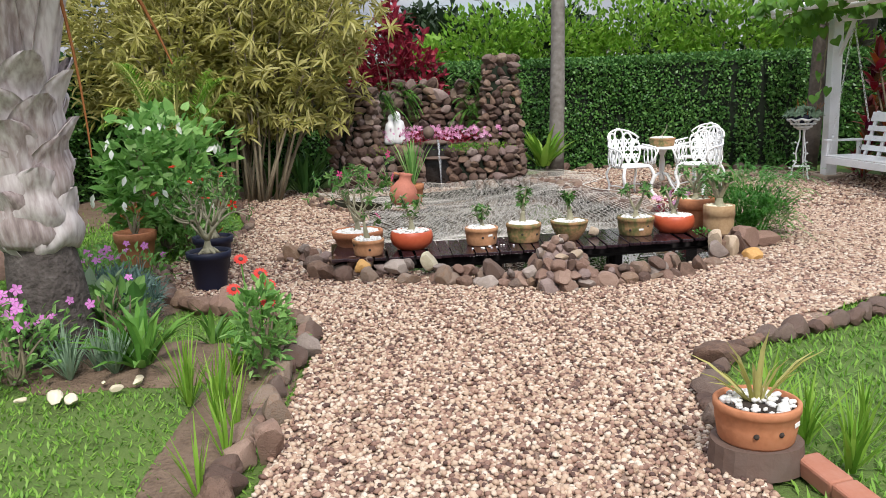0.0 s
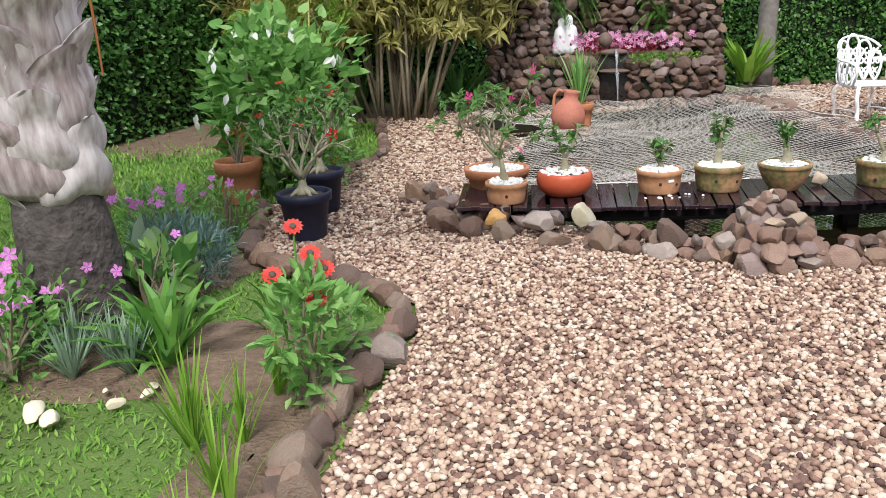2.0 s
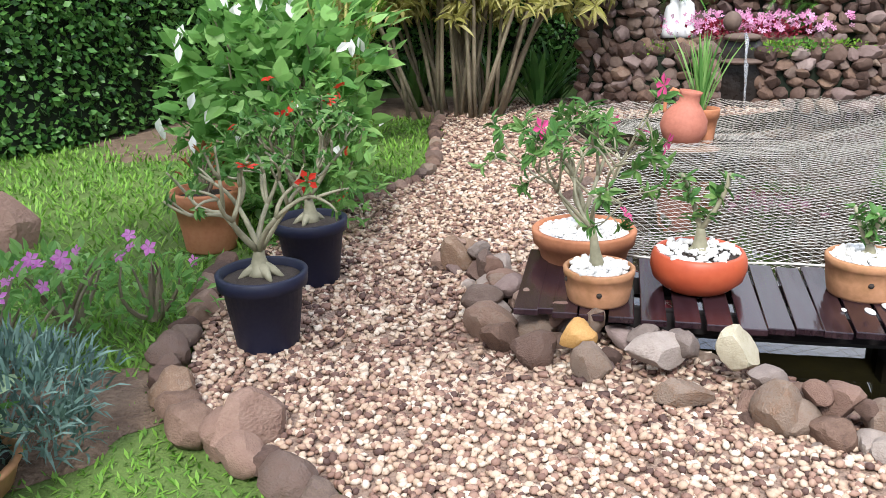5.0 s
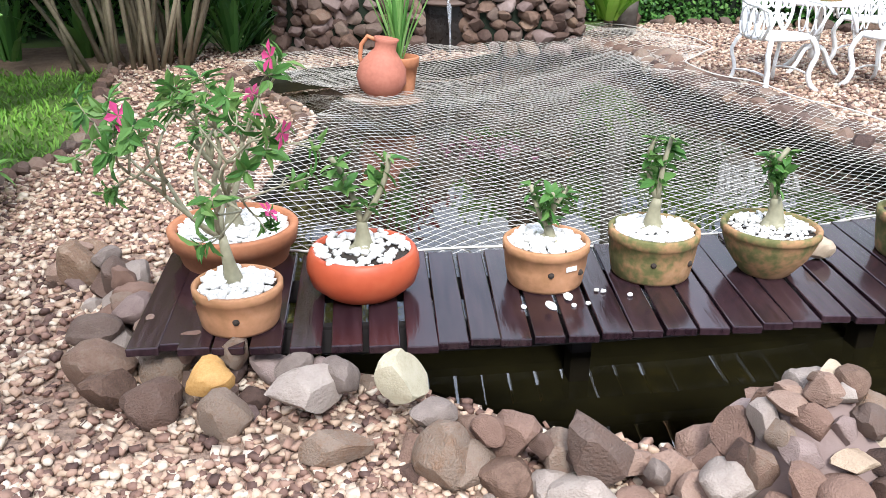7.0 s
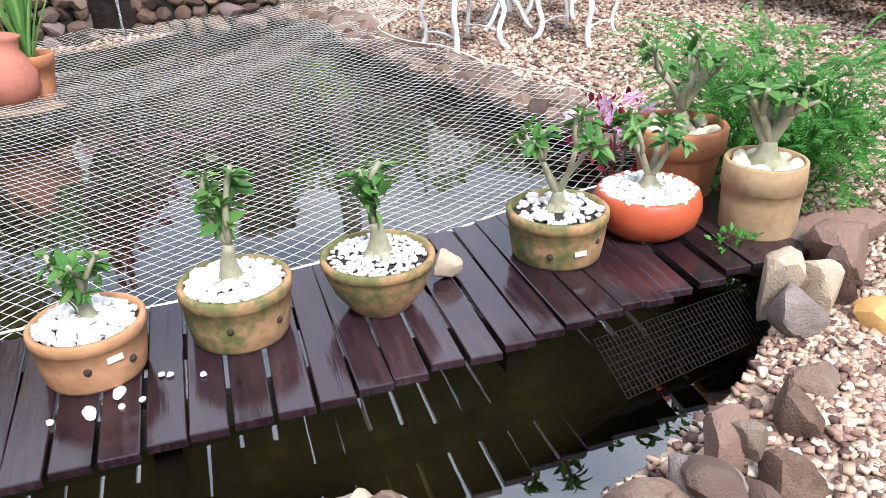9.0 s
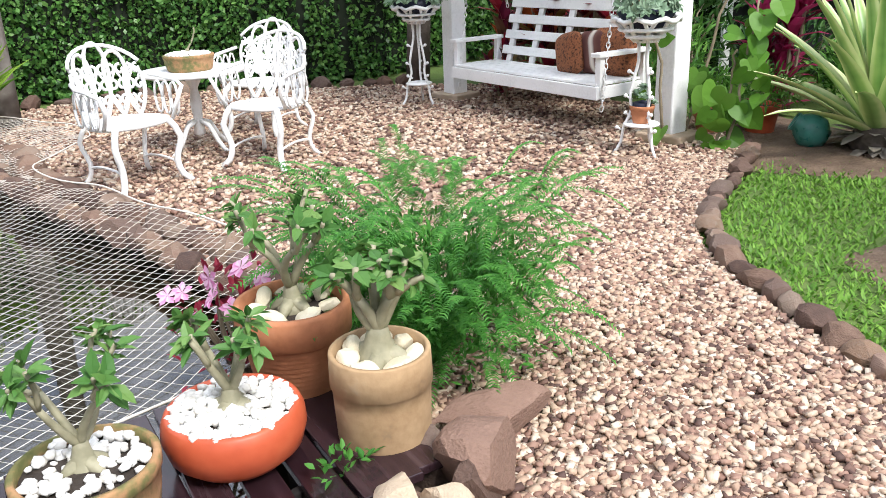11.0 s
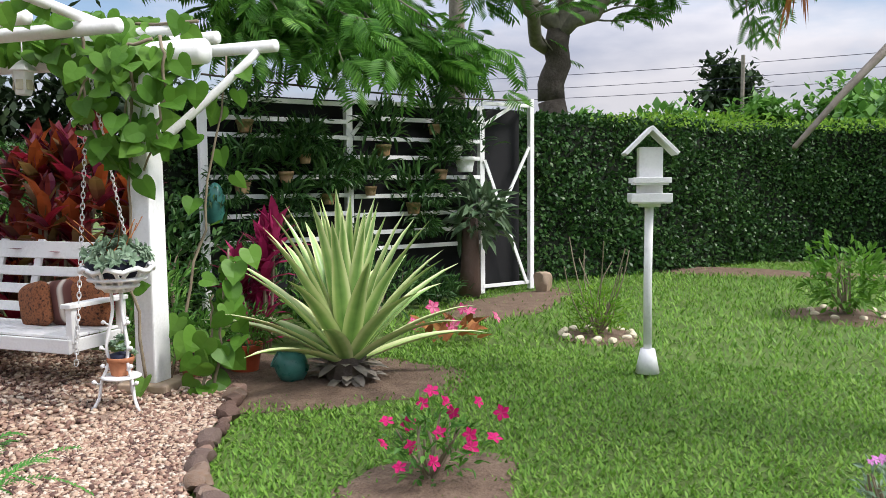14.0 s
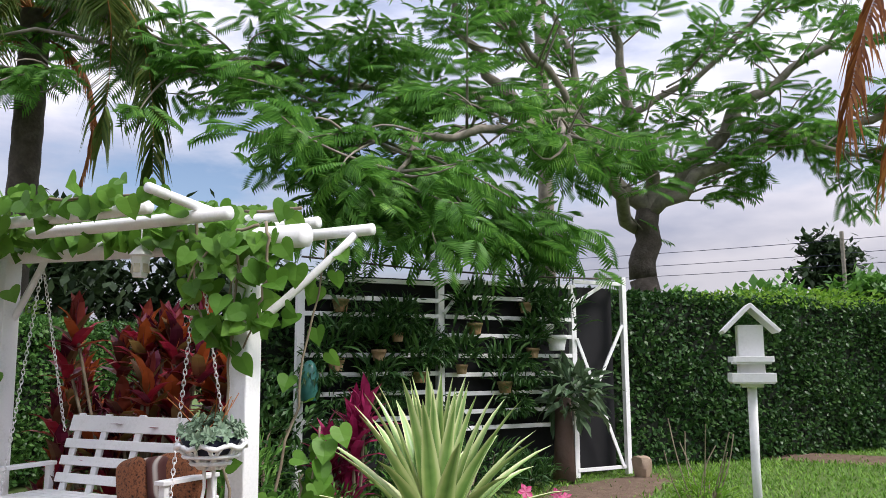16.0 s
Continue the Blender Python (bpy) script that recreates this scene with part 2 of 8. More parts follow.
M["statue"] = mat("statue", [(0.66, 0.66, 0.66), (0.82, 0.82, 0.81)], 0.5, 30, 5, 0.1)
M["leaf_rose"] = leafmat("leaf_rose", [(0.04, 0.12, 0.025), (0.08, 0.2, 0.045), (0.14, 0.27, 0.07), (0.22, 0.33, 0.1)])
M["leaf_hedge"] = leafmat("leaf_hedge", [(0.02, 0.07, 0.018), (0.055, 0.15, 0.033), (0.1, 0.23, 0.05), (0.18, 0.32, 0.09)], 0.35, 0.7, 0.2)
# hedge leaf tones about halved: canopy shade put into the colour
M["leaf_shaded"] = leafmat("leaf_shaded", [(0.01, 0.034, 0.01), (0.025, 0.075, 0.018), (0.048, 0.12, 0.028), (0.1, 0.19, 0.05)], 0.4, 0.7, 0.2)
M["leaf_stag"] = leafmat("leaf_stag", [(0.05, 0.1, 0.045), (0.09, 0.15, 0.075), (0.14, 0.2, 0.11)], 0.5, 0.7, 0.2)
# near-black stand-in for shade inside the hedges and between the grotto stones
M["shade_core"] = mat("shade_core", [(0.004, 0.008, 0.003), (0.012, 0.02, 0.008)], 0.95, 20, 4, 0)
M["leaf_bright"] = leafmat("leaf_bright", [(0.08, 0.2, 0.02), (0.15, 0.32, 0.03), (0.23, 0.4, 0.05), (0.3, 0.45, 0.08)], 0.5, 0.7, 0.4)
M["leaf_mid"] = leafmat("leaf_mid", [(0.03, 0.1, 0.016), (0.07, 0.19, 0.03), (0.12, 0.28, 0.045), (0.2, 0.37, 0.08)], 0.45, 0.7, 0.3)
M["leaf_yellow"] = leafmat("leaf_yellow", [(0.22, 0.22, 0.05), (0.38, 0.36, 0.1), (0.52, 0.48, 0.19), (0.68, 0.64, 0.34)], 0.5, 0.6, 0.35)
M["leaf_maroon"] = leafmat("leaf_maroon", [(0.07, 0.007, 0.015), (0.2, 0.016, 0.035), (0.32, 0.03, 0.055), (0.45, 0.06, 0.09)], 0.45, 0.6, 0.3)
M["leaf_ti"] = leafmat("leaf_ti", [(0.5, 0.44, 0.08), (0.1, 0.01, 0.03), (0.38, 0.022, 0.045), (0.06, 0.008, 0.024), (0.12, 0.012, 0.035), (0.44, 0.1, 0.025), (0.07, 0.01, 0.028), (0.45, 0.4, 0.08)], 0.35, 0.85, 0.3)
M["leaf_tipink"] = leafmat("leaf_tipink", [(0.12, 0.01, 0.03), (0.3, 0.02, 0.09), (0.42, 0.04, 0.14)], 0.4, 0.7, 0.35)
M["leaf_far"] = leafmat("leaf_far", [(0.015, 0.03, 0.014), (0.03, 0.055, 0.022), (0.05, 0.085, 0.03)], 0.6, 0.6, 0.25)
M["leaf_tree"] = leafmat("leaf_tree", [(0.035, 0.12, 0.022), (0.08, 0.22, 0.035), (0.13, 0.32, 0.05), (0.32, 0.56, 0.09)], 0.5, 0.5, 0.45, 0.7)
M["leaf_lush"] = leafmat("leaf_lush", [(0.08, 0.2, 0.05), (0.16, 0.35, 0.085), (0.26, 0.47, 0.13), (0.42, 0.62, 0.26)], 0.45, 0.7, 0.45)
M["leaf_vine"] = leafmat("leaf_vine", [(0.06, 0.16, 0.02), (0.11, 0.26, 0.03), (0.17, 0.34, 0.05)], 0.45, 0.7, 0.4)
M["leaf_grey"] = leafmat("leaf_grey", [(0.12, 0.2, 0.12), (0.22, 0.32, 0.21), (0.36, 0.46, 0.33)], 0.6, 0.6, 0.2)
M["leaf_blue"] = leafmat("leaf_blue", [(0.06, 0.12, 0.1), (0.12, 0.2, 0.17), (0.2, 0.29, 0.26)], 0.6, 0.6, 0.2)
M["leaf_palm"] = leafmat("leaf_palm", [(0.03, 0.07, 0.015), (0.07, 0.12, 0.025), (0.13, 0.19, 0.04), (0.2, 0.17, 0.06)], 0.5, 0.7, 0.3)
M["leaf_dry"] = leafmat("leaf_dry", [(0.12, 0.05, 0.025), (0.32, 0.12, 0.04), (0.48, 0.22, 0.07)], 0.7, 0.7, 0.3)
M["petal_pink"] = leafmat("petal_pink", [(0.55, 0.03, 0.16), (0.7, 0.07, 0.25), (0.75, 0.3, 0.42)], 0.5, 0.7, 0.3)
M["petal_magenta"] = leafmat("petal_magenta", [(0.55, 0.01, 0.12), (0.68, 0.02, 0.2)], 0.5, 0.7, 0.3)
M["petal_lilac"] = leafmat("petal_lilac", [(0.55, 0.1, 0.45), (0.68, 0.2, 0.6), (0.72, 0.36, 0.65)], 0.5, 0.7, 0.3)
M["petal_red"] = leafmat("petal_red", [(0.6, 0.02, 0.015), (0.7, 0.06, 0.03)], 0.5, 0.7, 0.3)
M["petal_orange"] = leafmat("petal_orange", [(0.62, 0.035, 0.03), (0.7, 0.1, 0.07)], 0.5, 0.7, 0.3)
M["petal_white"] = leafmat("petal_white", [(0.75, 0.75, 0.7), (0.82, 0.82, 0.8)], 0.5, 0.7, 0.3)
M["petal_yellow"] = leafmat("petal_yellow", [(0.7, 0.5, 0.03), (0.75, 0.6, 0.05)], 0.5, 0.7, 0.3)


# ---- mesh helpers ----
RNG = np.random.default_rng(7)


def fast_mesh(name, verts, tris, smooth=False):
    verts, tris = np.asarray(verts, dtype=np.float32), np.asarray(tris, dtype=np.int32)
    me = bpy.data.meshes.new(name)
    me.vertices.add(len(verts))
    me.vertices.foreach_set("co", verts.ravel())
    me.loops.add(len(tris) * 3)
    me.loops.foreach_set("vertex_index", tris.ravel())
    me.polygons.add(len(tris))
    me.polygons.foreach_set("loop_start", np.arange(0, len(tris) * 3, 3, dtype=np.int32))
    me.polygons.foreach_set("use_smooth", np.full(len(tris), smooth))
    me.update(calc_edges=True)
    return me


def unit(v):
    return v / np.maximum(np.linalg.norm(v, axis=-1, keepdims=True), 1e-9)


def frames(ahead, up=None, spin=0.0):
    """Right-handed axes with y along ahead and z near up."""
    ahead = unit(np.asarray(ahead, float))
    if up is None:
        up = np.tile((0.0, 0.0, 1.0), (len(ahead), 1))
    x = np.cross(ahead, up)
    bad = np.linalg.norm(x, axis=1) < 1e-3
    x[bad] = (1, 0, 0)
    x = unit(x)
    z = np.cross(x, ahead)
    if np.any(spin):
        c, s = np.cos(spin)[:, None], np.sin(spin)[:, None]
        x, z = x * c + z * s, z * c - x * s
    return x, ahead, z


def scatter(tv, tf, at, axes, size):
    """Copies of a small template (verts, triangles) at many places; size is (N,) or (N,3)."""
    tv, tf, at = np.asarray(tv, float), np.asarray(tf, int), np.asarray(at, float)
    size = np.asarray(size, float)
    if size.ndim == 1:
        size = np.repeat(size[:, None], 3, 1)
    x, y, z = axes
    v = at[:, None, :] + (tv[None, :, 0, None] * size[:, 0, None, None]) * x[:, None, :] + (tv[None, :, 1, None] * size[:, 1, None, None]) * y[:, None, :] + (tv[None, :, 2, None] * size[:, 2, None, None]) * z[:, None, :]
    f = tf[None] + (np.arange(len(at)) * len(tv))[:, None, None]
    return v.reshape(-1, 3), f.reshape(-1, 3)


LEAF = ([(0, 0, 0), (-0.5, 0.4, 0.1), (0, 0.45, 0), (0.5, 0.4, 0.1), (-0.33, 0.75, 0.03), (0.33, 0.75, 0.03), (0, 1, -0.1)],
        [(0, 2, 1), (0, 3, 2), (1, 2, 4), (2, 3, 5), (2, 6, 4), (2, 5, 6)])
LEAFLET = ([(0, 0, 0), (-0.5, 0.5, 0), (0.5, 0.5, 0), (0, 1, -0.05)], [(0, 2, 1), (1, 2, 3)])
BLADE = ([(-0.5, 0, 0), (0.5, 0, 0), (-0.4, 0.5, 0.12), (0.4, 0.5, 0.12), (0, 1, 0)], [(0, 1, 3), (0, 3, 2), (2, 3, 4)])
STRAP = ([(-0.35, 0, 0), (0, 0, -0.03), (0.35, 0, 0), (-0.5, 0.35, 0.12), (0, 0.35, 0.08), (0.5, 0.35, 0.12), (-0.4, 0.7, 0.13), (0, 0.7, 0.1), (0.4, 0.7, 0.13), (0, 1, 0)],
         [(0, 1, 4), (0, 4, 3), (1, 2, 5), (1, 5, 4), (3, 4, 7), (3, 7, 6), (4, 5, 8), (4, 8, 7), (6, 7, 9), (7, 8, 9)])
# heart leaf: lobed at the stalk, folded a little along the midrib, with a drooping tip
HEART_EDGE = [(0.06, -0.02), (0.2, -0.14), (0.38, -0.13), (0.52, 0.02), (0.55, 0.2), (0.49, 0.4), (0.36, 0.6), (0.18, 0.8), (0, 1)]
HEART_V = [(0, 0.0, 0), (0, 0.33, -0.03), (0, 0.66, -0.04)] + [(s_ * x, y, 0.16 * x - 0.14 * y * y) for s_ in (-1, 1) for x, y in HEART_EDGE]
HEART_F = []
for b0, flip in ((3, 0), (12, 1)):
    for k in range(8):
        hub = 0 if k < 3 else 1 if k < 6 else 2
        HEART_F.append((hub, b0 + k, b0 + k + 1) if flip else (hub, b0 + k + 1, b0 + k))
    for hub, k in ((0, 3), (1, 6)):
        HEART_F.append((hub, b0 + k, hub + 1) if flip else (hub, hub + 1, b0 + k))
HEART = (HEART_V, HEART_F)
FLOWER_V = [(0, 0, 0)]
FLOWER_F = []
for k in range(5):
    a = k * 2 * math.pi / 5
    b0 = len(FLOWER_V)
    for da, rr, zz in ((-0.42, 0.7, 0.14), (0.0, 1.0, 0.1), (0.42, 0.7, 0.14)):
        FLOWER_V.append((rr * math.cos(a + da), rr * math.sin(a + da), zz))
    FLOWER_F += [(0, b0, b0 + 1), (0, b0 + 1, b0 + 2)]
FLOWER = (FLOWER_V, FLOWER_F)


def ico(sub):
    bm = bmesh.new()
    bmesh.ops.create_icosphere(bm, subdivisions=sub, radius=1)
    v = np.array([p.co[:] for p in bm.verts])
    f = np.array([[q.index for q in p.verts] for p in bm.faces])
    bm.free()
    return v, f


ICO1, ICO2, ICO3 = ico(1), ico(2), ico(3)


def link(name, me, m, parent=None, label="", loc=(0, 0, 0)):
    ob = new(name, me)
    if m is not None and not me.materials:
        me.materials.append(m)
    ob.location = loc
    if parent:
        ob.parent = parent
    if label:
        ob["label"] = label
    return ob


def part(name, bm, m, parent=None, label="", smooth=False):
    """A bmesh as one mesh object under a thing."""
    me = bpy.data.meshes.new(name)
    if smooth:
        for f in bm.faces:
            f.smooth = True
    bm.to_mesh(me)
    bm.free()
    return link(name, me, m, parent, label)


def thing(name, x=0.0, y=0.0, z=0.0, label="", category="", group="", kind="", rz=0.0):
    ob = new(name)
    ob.empty_display_size = 0.1
    ob.matrix_basis = pose(x, y, z, 0, 0, rz)
    return tagged(ob, label, category, group, kind)


def sheet(name, chunks, m, parent=None, label="", smooth=False):
    """Several (verts, tris) pieces as one mesh."""
    vs, fs, k = [], [], 0
    for v, f in chunks:
        vs.append(v)
        fs.append(np.asarray(f) + k)
        k += len(v)
    return link(name, fast_mesh(name, np.concatenate(vs), np.concatenate(fs), smooth), m, parent, label)


def box(bm, size, m=Matrix(), bevel=0.0):
    r = bmesh.ops.create_cube(bm, size=1.0, matrix=m @ Matrix.Diagonal((*size, 1)))
    if bevel:
        es = list({e for v in r["verts"] for e in v.link_edges})
        bmesh.ops.bevel(bm, geom=es, offset=bevel, segments=2, profile=0.5, affect="EDGES")
    return bm


def boxpart(name, size, m4, material, parent=None, label="", bevel=0.004):
    bm = bmesh.new()
    box(bm, size, Matrix(), min(bevel, min(size) * 0.4))
    ob = part(name, bm, material, parent, label)
    ob.matrix_basis = m4
    return ob


def lathe(profile, seg=32, wob=0.0, seed=0):
    """A turned shape from (radius, height) pairs."""
    rng = np.random.default_rng(seed)
    ph = rng.uniform(0, 6, 3)
    a = np.arange(seg) * 2 * math.pi / seg
    vs, fs = [], []
    for r, z in profile:
        rr = r * (1 + wob * np.sin(2 * a + ph[0]) + wob * 0.5 * np.sin(3 * a + ph[1] + z * 9))
        vs.append(np.stack([rr * np.cos(a), rr * np.sin(a), np.full(seg, z)], 1))
    for i in range(len(profile) - 1):
        for j in range(seg):
            k = (j + 1) % seg
            p, q, r2, s2 = i * seg + j, i * seg + k, (i + 1) * seg + k, (i + 1) * seg + j
            fs += [(p, q, r2), (p, r2, s2)]
    return np.concatenate(vs), np.array(fs)


def tube(points, radii, seg=8):
    """A tapered round limb along a line of points."""
    p = np.asarray(points, float)
    n = len(p)
    radii = np.broadcast_to(np.asarray(radii, float), (n,))
    d = unit(np.gradient(p, axis=0))
    ref = np.array((0.31, 0.9, 0.17))
    x = unit(np.cross(d, np.where(np.abs(d @ ref)[:, None] > 0.95, np.array((1.0, 0, 0)), ref)))
    y = np.cross(d, x)
    a = np.arange(seg) * 2 * math.pi / seg
    v = p[:, None, :] + radii[:, None, None] * (np.cos(a)[None, :, None] * x[:, None, :] + np.sin(a)[None, :, None] * y[:, None, :])
    f = []
    for i in range(n - 1):
        for j in range(seg):
            k = (j + 1) % seg
            f += [(i * seg + j, i * seg + k, (i + 1) * seg + k), (i * seg + j, (i + 1) * seg + k, (i + 1) * seg + j)]
    v = v.reshape(-1, 3)
    c0, c1 = len(v), len(v) + 1
    v = np.concatenate([v, p[:1], p[-1:]])
    for j in range(seg):
        k = (j + 1) % seg
        f += [(c0, k, j), (c1, (n - 1) * seg + j, (n - 1) * seg + k)]
    return v, np.array(f)


def bend(a, b, sag=(0, 0, 0), n=6):
    a, b, sag = np.array(a, float), np.array(b, float), np.array(sag, float)
    t = np.linspace(0, 1, n)[:, None]
    return a + (b - a) * t + sag * (4 * t * (1 - t))


def spline(pts, closed=False, step=0.15):
    """Points along a smooth line through the given plan points, about step apart."""
    p = np.array(pts, float)
    n = len(p)
    out = []
    for i in range(n if closed else n - 1):
        p0, p1, p2, p3 = (p[(i + k) % n] if closed else p[min(max(i + k, 0), n - 1)] for k in (-1, 0, 1, 2))
        m = max(1, int(np.linalg.norm(p2 - p1) / step))
        for t in np.arange(m) / m:
            out.append(0.5 * ((2 * p1) + (-p0 + p2) * t + (2 * p0 - 5 * p1 + 4 * p2 - p3) * t * t + (-p0 + 3 * p1 - 3 * p2 + p3) * t ** 3))
    if not closed:
        out.append(p[-1])
    return np.array(out)


def inside(poly, pts):
    """Which plan points lie in the outline."""
    x, y = pts[:, 0], pts[:, 1]
    c = np.zeros(len(pts), bool)
    j = len(poly) - 1
    for i in range(len(poly)):
        (xi, yi), (xj, yj) = poly[i][:2], poly[j][:2]
        if yi != yj:
            c ^= ((yi > y) != (yj > y)) & (x < (xj - xi) * (y - yi) / (yj - yi) + xi)
        j = i
    return c


def rock_mesh(name, seed, sub=3, rough=0.22, cut=5):
    """A boulder: a sphere with lumps and a few worn flat sides."""
    v, f = ico(sub)
    rng = np.random.default_rng(seed)
    o = Vector(rng.uniform(-40, 40, 3))
    for i in range(len(v)):
        p = Vector(v[i])
        v[i] *= 1 + rough * noise.noise(p * 0.9 + o) * 1.5 + rough * 0.5 * noise.noise(p * 2.6 + o) + rough * 0.16 * noise.noise(p * 7 + o)
    for _ in range(cut):
        d = unit(rng.normal(size=3))
        over = np.maximum(0, v @ d - (rng.uniform(0.6, 0.85) if cut < 7 else rng.uniform(0.45, 0.72)))
        v -= np.outer(over * (0.88 if cut < 7 else 0.97), d)
    me = fast_mesh(name, v, f, True)
    me.set_sharp_from_angle(angle=radians(24))
    return me


ROCKS = [rock_mesh("stone", k) for k in range(8)]
SHARP = [rock_mesh("broken_stone", 30 + k, 3, 0.25, 11) for k in range(8)]
ROCKS_FAR = [rock_mesh("far_stone", k, 2) for k in range(8)]
SHARP_FAR = [rock_mesh("far_broken_stone", 30 + k, 2, 0.25, 11) for k in range(8)]


def stone(parent, x, y, z, sx, sy, sz, m="rock", rz=None, tilt=12, meshes=None, rng=random.Random(4)):
    """One stone, resting with its lower part sunk a little at height z."""
    key = rng.randrange(8)
    pool = meshes or ROCKS
    if y > 8.6 or x > 3.6:
        pool = SHARP_FAR if meshes else ROCKS_FAR
    src = pool[key]
    name = src.name.split(".")[0] + "|" + m + "|" + str(key)
    me = STONE_DATA.get(name)
    if me is None:
        me = src.copy()
        me.materials.append(M[m])
        STONE_DATA[name] = me
    ob = new("stone", me)
    ob.parent = parent
    ob.matrix_basis = pose(x, y, z, rng.uniform(-tilt, tilt), rng.uniform(-tilt, tilt), rng.uniform(0, 360) if rz is None else rz) @ Matrix.Diagonal((sx, sy, sz, 1))
    return ob


STONE_DATA = {}


# ---- ground, gravel, pond ----
GRAVEL = spline([(-0.75, -4), (-0.7, 1), (-0.68, 3.3), (-0.72, 4.25), (-0.71, 5.1), (-0.83, 5.5), (-1.15, 5.8), (-1.5, 5.93), (-1.78, 6.05), (-2.03, 6.27), (-2.18, 6.55),
                 (-2.33, 6.85), (-2.55, 7.4), (-2.6, 8.3), (-2.38, 9.2), (-2.3, 9.8), (-2.5, 10.6), (-2.82, 11.6), (-3.1, 12.6), (-2.9, 13.6), (-1, 14.6), (1.5, 15.3),
                 (2.3, 16.1), (4.0, 16.2), (5.8, 15.2), (6.7, 14.6), (7.5, 13.6), (7.6, 11.5), (7.2, 10.15), (6.65, 9.75), (6.06, 9.38), (5.5, 9.05), (5.1, 8.65), (4.87, 8.25), (4.68, 7.75),
                 (4.5, 7.2), (4.25, 6.7), (3.8, 6.15), (3.35, 5.8), (2.96, 5.55), (2.5, 5.08), (2.05, 4.84), (1.72, 4.5), (1.5, 4.1), (1.42, 3.6), (1.4, 1), (1.5, -4)], True, 0.3)
POND = spline([(-0.95, 8.1), (-0.92, 7.5), (-0.5, 7.2), (0.0, 6.98), (0.5, 6.75), (0.95, 6.65), (1.4, 6.62), (1.9, 6.85), (2.35, 7.1), (2.8, 7.6), (3.0, 8.3), (2.9, 9.5), (2.68, 10.4),
               (2.4, 11.2), (2.1, 12.3), (2.05, 13.3), (1.5, 14.0), (0.8, 14.0), (0.1, 13.3), (-0.7, 13.0), (-1.6, 12.5), (-1.75, 11.9), (-1.25, 11.3), (-0.9, 10.6), (-0.95, 9.5)], True, 0.3)
WATER = -0.1


def plan_mesh(name, outer, hole, z, step=None, extra=()):
    """A flat sheet inside an outline, with the pond left out."""
    from mathutils import geometry as geo
    pts = [Vector(p[:2]) for p in outer]
    edges = [(i, (i + 1) % len(pts)) for i in range(len(pts))]
    k = len(pts)
    pts += [Vector(p[:2]) for p in hole]
    edges += [(k + i, k + (i + 1) % len(hole)) for i in range(len(hole))]
    pts += [Vector(p) for p in extra]
    v, _, f, *_ = geo.delaunay_2d_cdt(pts, edges, [], 0, 1e-4)
    v = np.array([tuple(p) for p in v])
    tris = np.array([t for t in f if len(t) == 3])
    mid = v[tris].mean(axis=1)
    keep = inside(outer, mid) & ~inside(hole, mid)
    tris = tris[keep]
    a, b, c = v[tris[:, 0]], v[tris[:, 1]], v[tris[:, 2]]
    flip = ((b - a)[:, 0] * (c - a)[:, 1] - (b - a)[:, 1] * (c - a)[:, 0]) < 0
    tris[flip] = tris[flip][:, ::-1]
    return fast_mesh(name, np.column_stack([v, np.full(len(v), z)]), tris)


BIG = [(-900, -900), (900, -900), (900, 900), (-900, 900)]
grid = [(x, y) for x in range(-30, 41, 5) for y in range(-20, 51, 5)]
ground = tagged(link("ground", plan_mesh("ground", BIG, POND, -0.025, extra=grid), M["lawn"]), "mown garden lawn of broad-bladed green grass", "lawn", kind="structure")
gravel = tagged(link("gravel_path", plan_mesh("gravel_path", GRAVEL, POND, 0.0), M["gravel_bed"]), "path of pale pinkish-brown river gravel", "gravel", kind="structure")

# pond basin, water
floor_v, floor_f = [], []
n_p = len(POND)
cen = POND.mean(axis=0)
rings = [(1.0, 0.0), (0.985, -0.3), (0.9, -0.52), (0.5, -0.6), (0.02, -0.6)]
for s, z in rings:
    q = cen + (POND - cen) * s
    floor_v.append(np.column_stack([q, np.full(n_p, z)]))
for i in range(len(rings) - 1):
    for j in range(n_p):
        k = (j + 1) % n_p
        floor_f += [(i * n_p + j, i * n_p + k, (i + 1) * n_p + k), (i * n_p + j, (i + 1) * n_p + k, (i + 1) * n_p + j)]
M["pond_bed"] = mat("pond_bed", [(0.004, 0.0035, 0.0015), (0.01, 0.009, 0.003), (0.022, 0.02, 0.007), (0.06, 0.05, 0.018)], 0.9, 14, 3, 0.4)
tagged(link("pond_bed", fast_mesh("pond_bed", np.concatenate(floor_v), floor_f), M["pond_bed"]), "muddy brown bed of the garden pond", "pond", kind="structure")
wm, wnn, wll = nodes_of("water")
wb = wnn["Principled BSDF"]
wb.inputs["Base Color"].default_value = (0.26, 0.22, 0.1, 1)
wb.inputs["Roughness"].default_value, wb.inputs["IOR"].default_value, wb.inputs["Transmission Weight"].default_value = 0.0, 2.0, 1.0
wz, wbu, wct = wnn.new("ShaderNodeTexNoise"), wnn.new("ShaderNodeBump"), wnn.new("ShaderNodeTexCoord")
wz.inputs["Scale"].default_value = 5
wbu.inputs["Strength"].default_value, wbu.inputs["Distance"].default_value = 0.03, 0.02
wll.new(wct.outputs["Object"], wz.inputs["Vector"])
wll.new(wz.outputs["Fac"], wbu.inputs["Height"])
wll.new(wbu.outputs["Normal"], wb.inputs["Normal"])
M["water"] = wm
water = tagged(link("water", plan_mesh("water", cen + (POND - cen) * 1.0, cen + (POND - cen) * 0.001, WATER), M["water"]), "still brown pond water reflecting the sky", "water", kind="structure")
water.visible_shadow = False

# ---- gravel stones ----


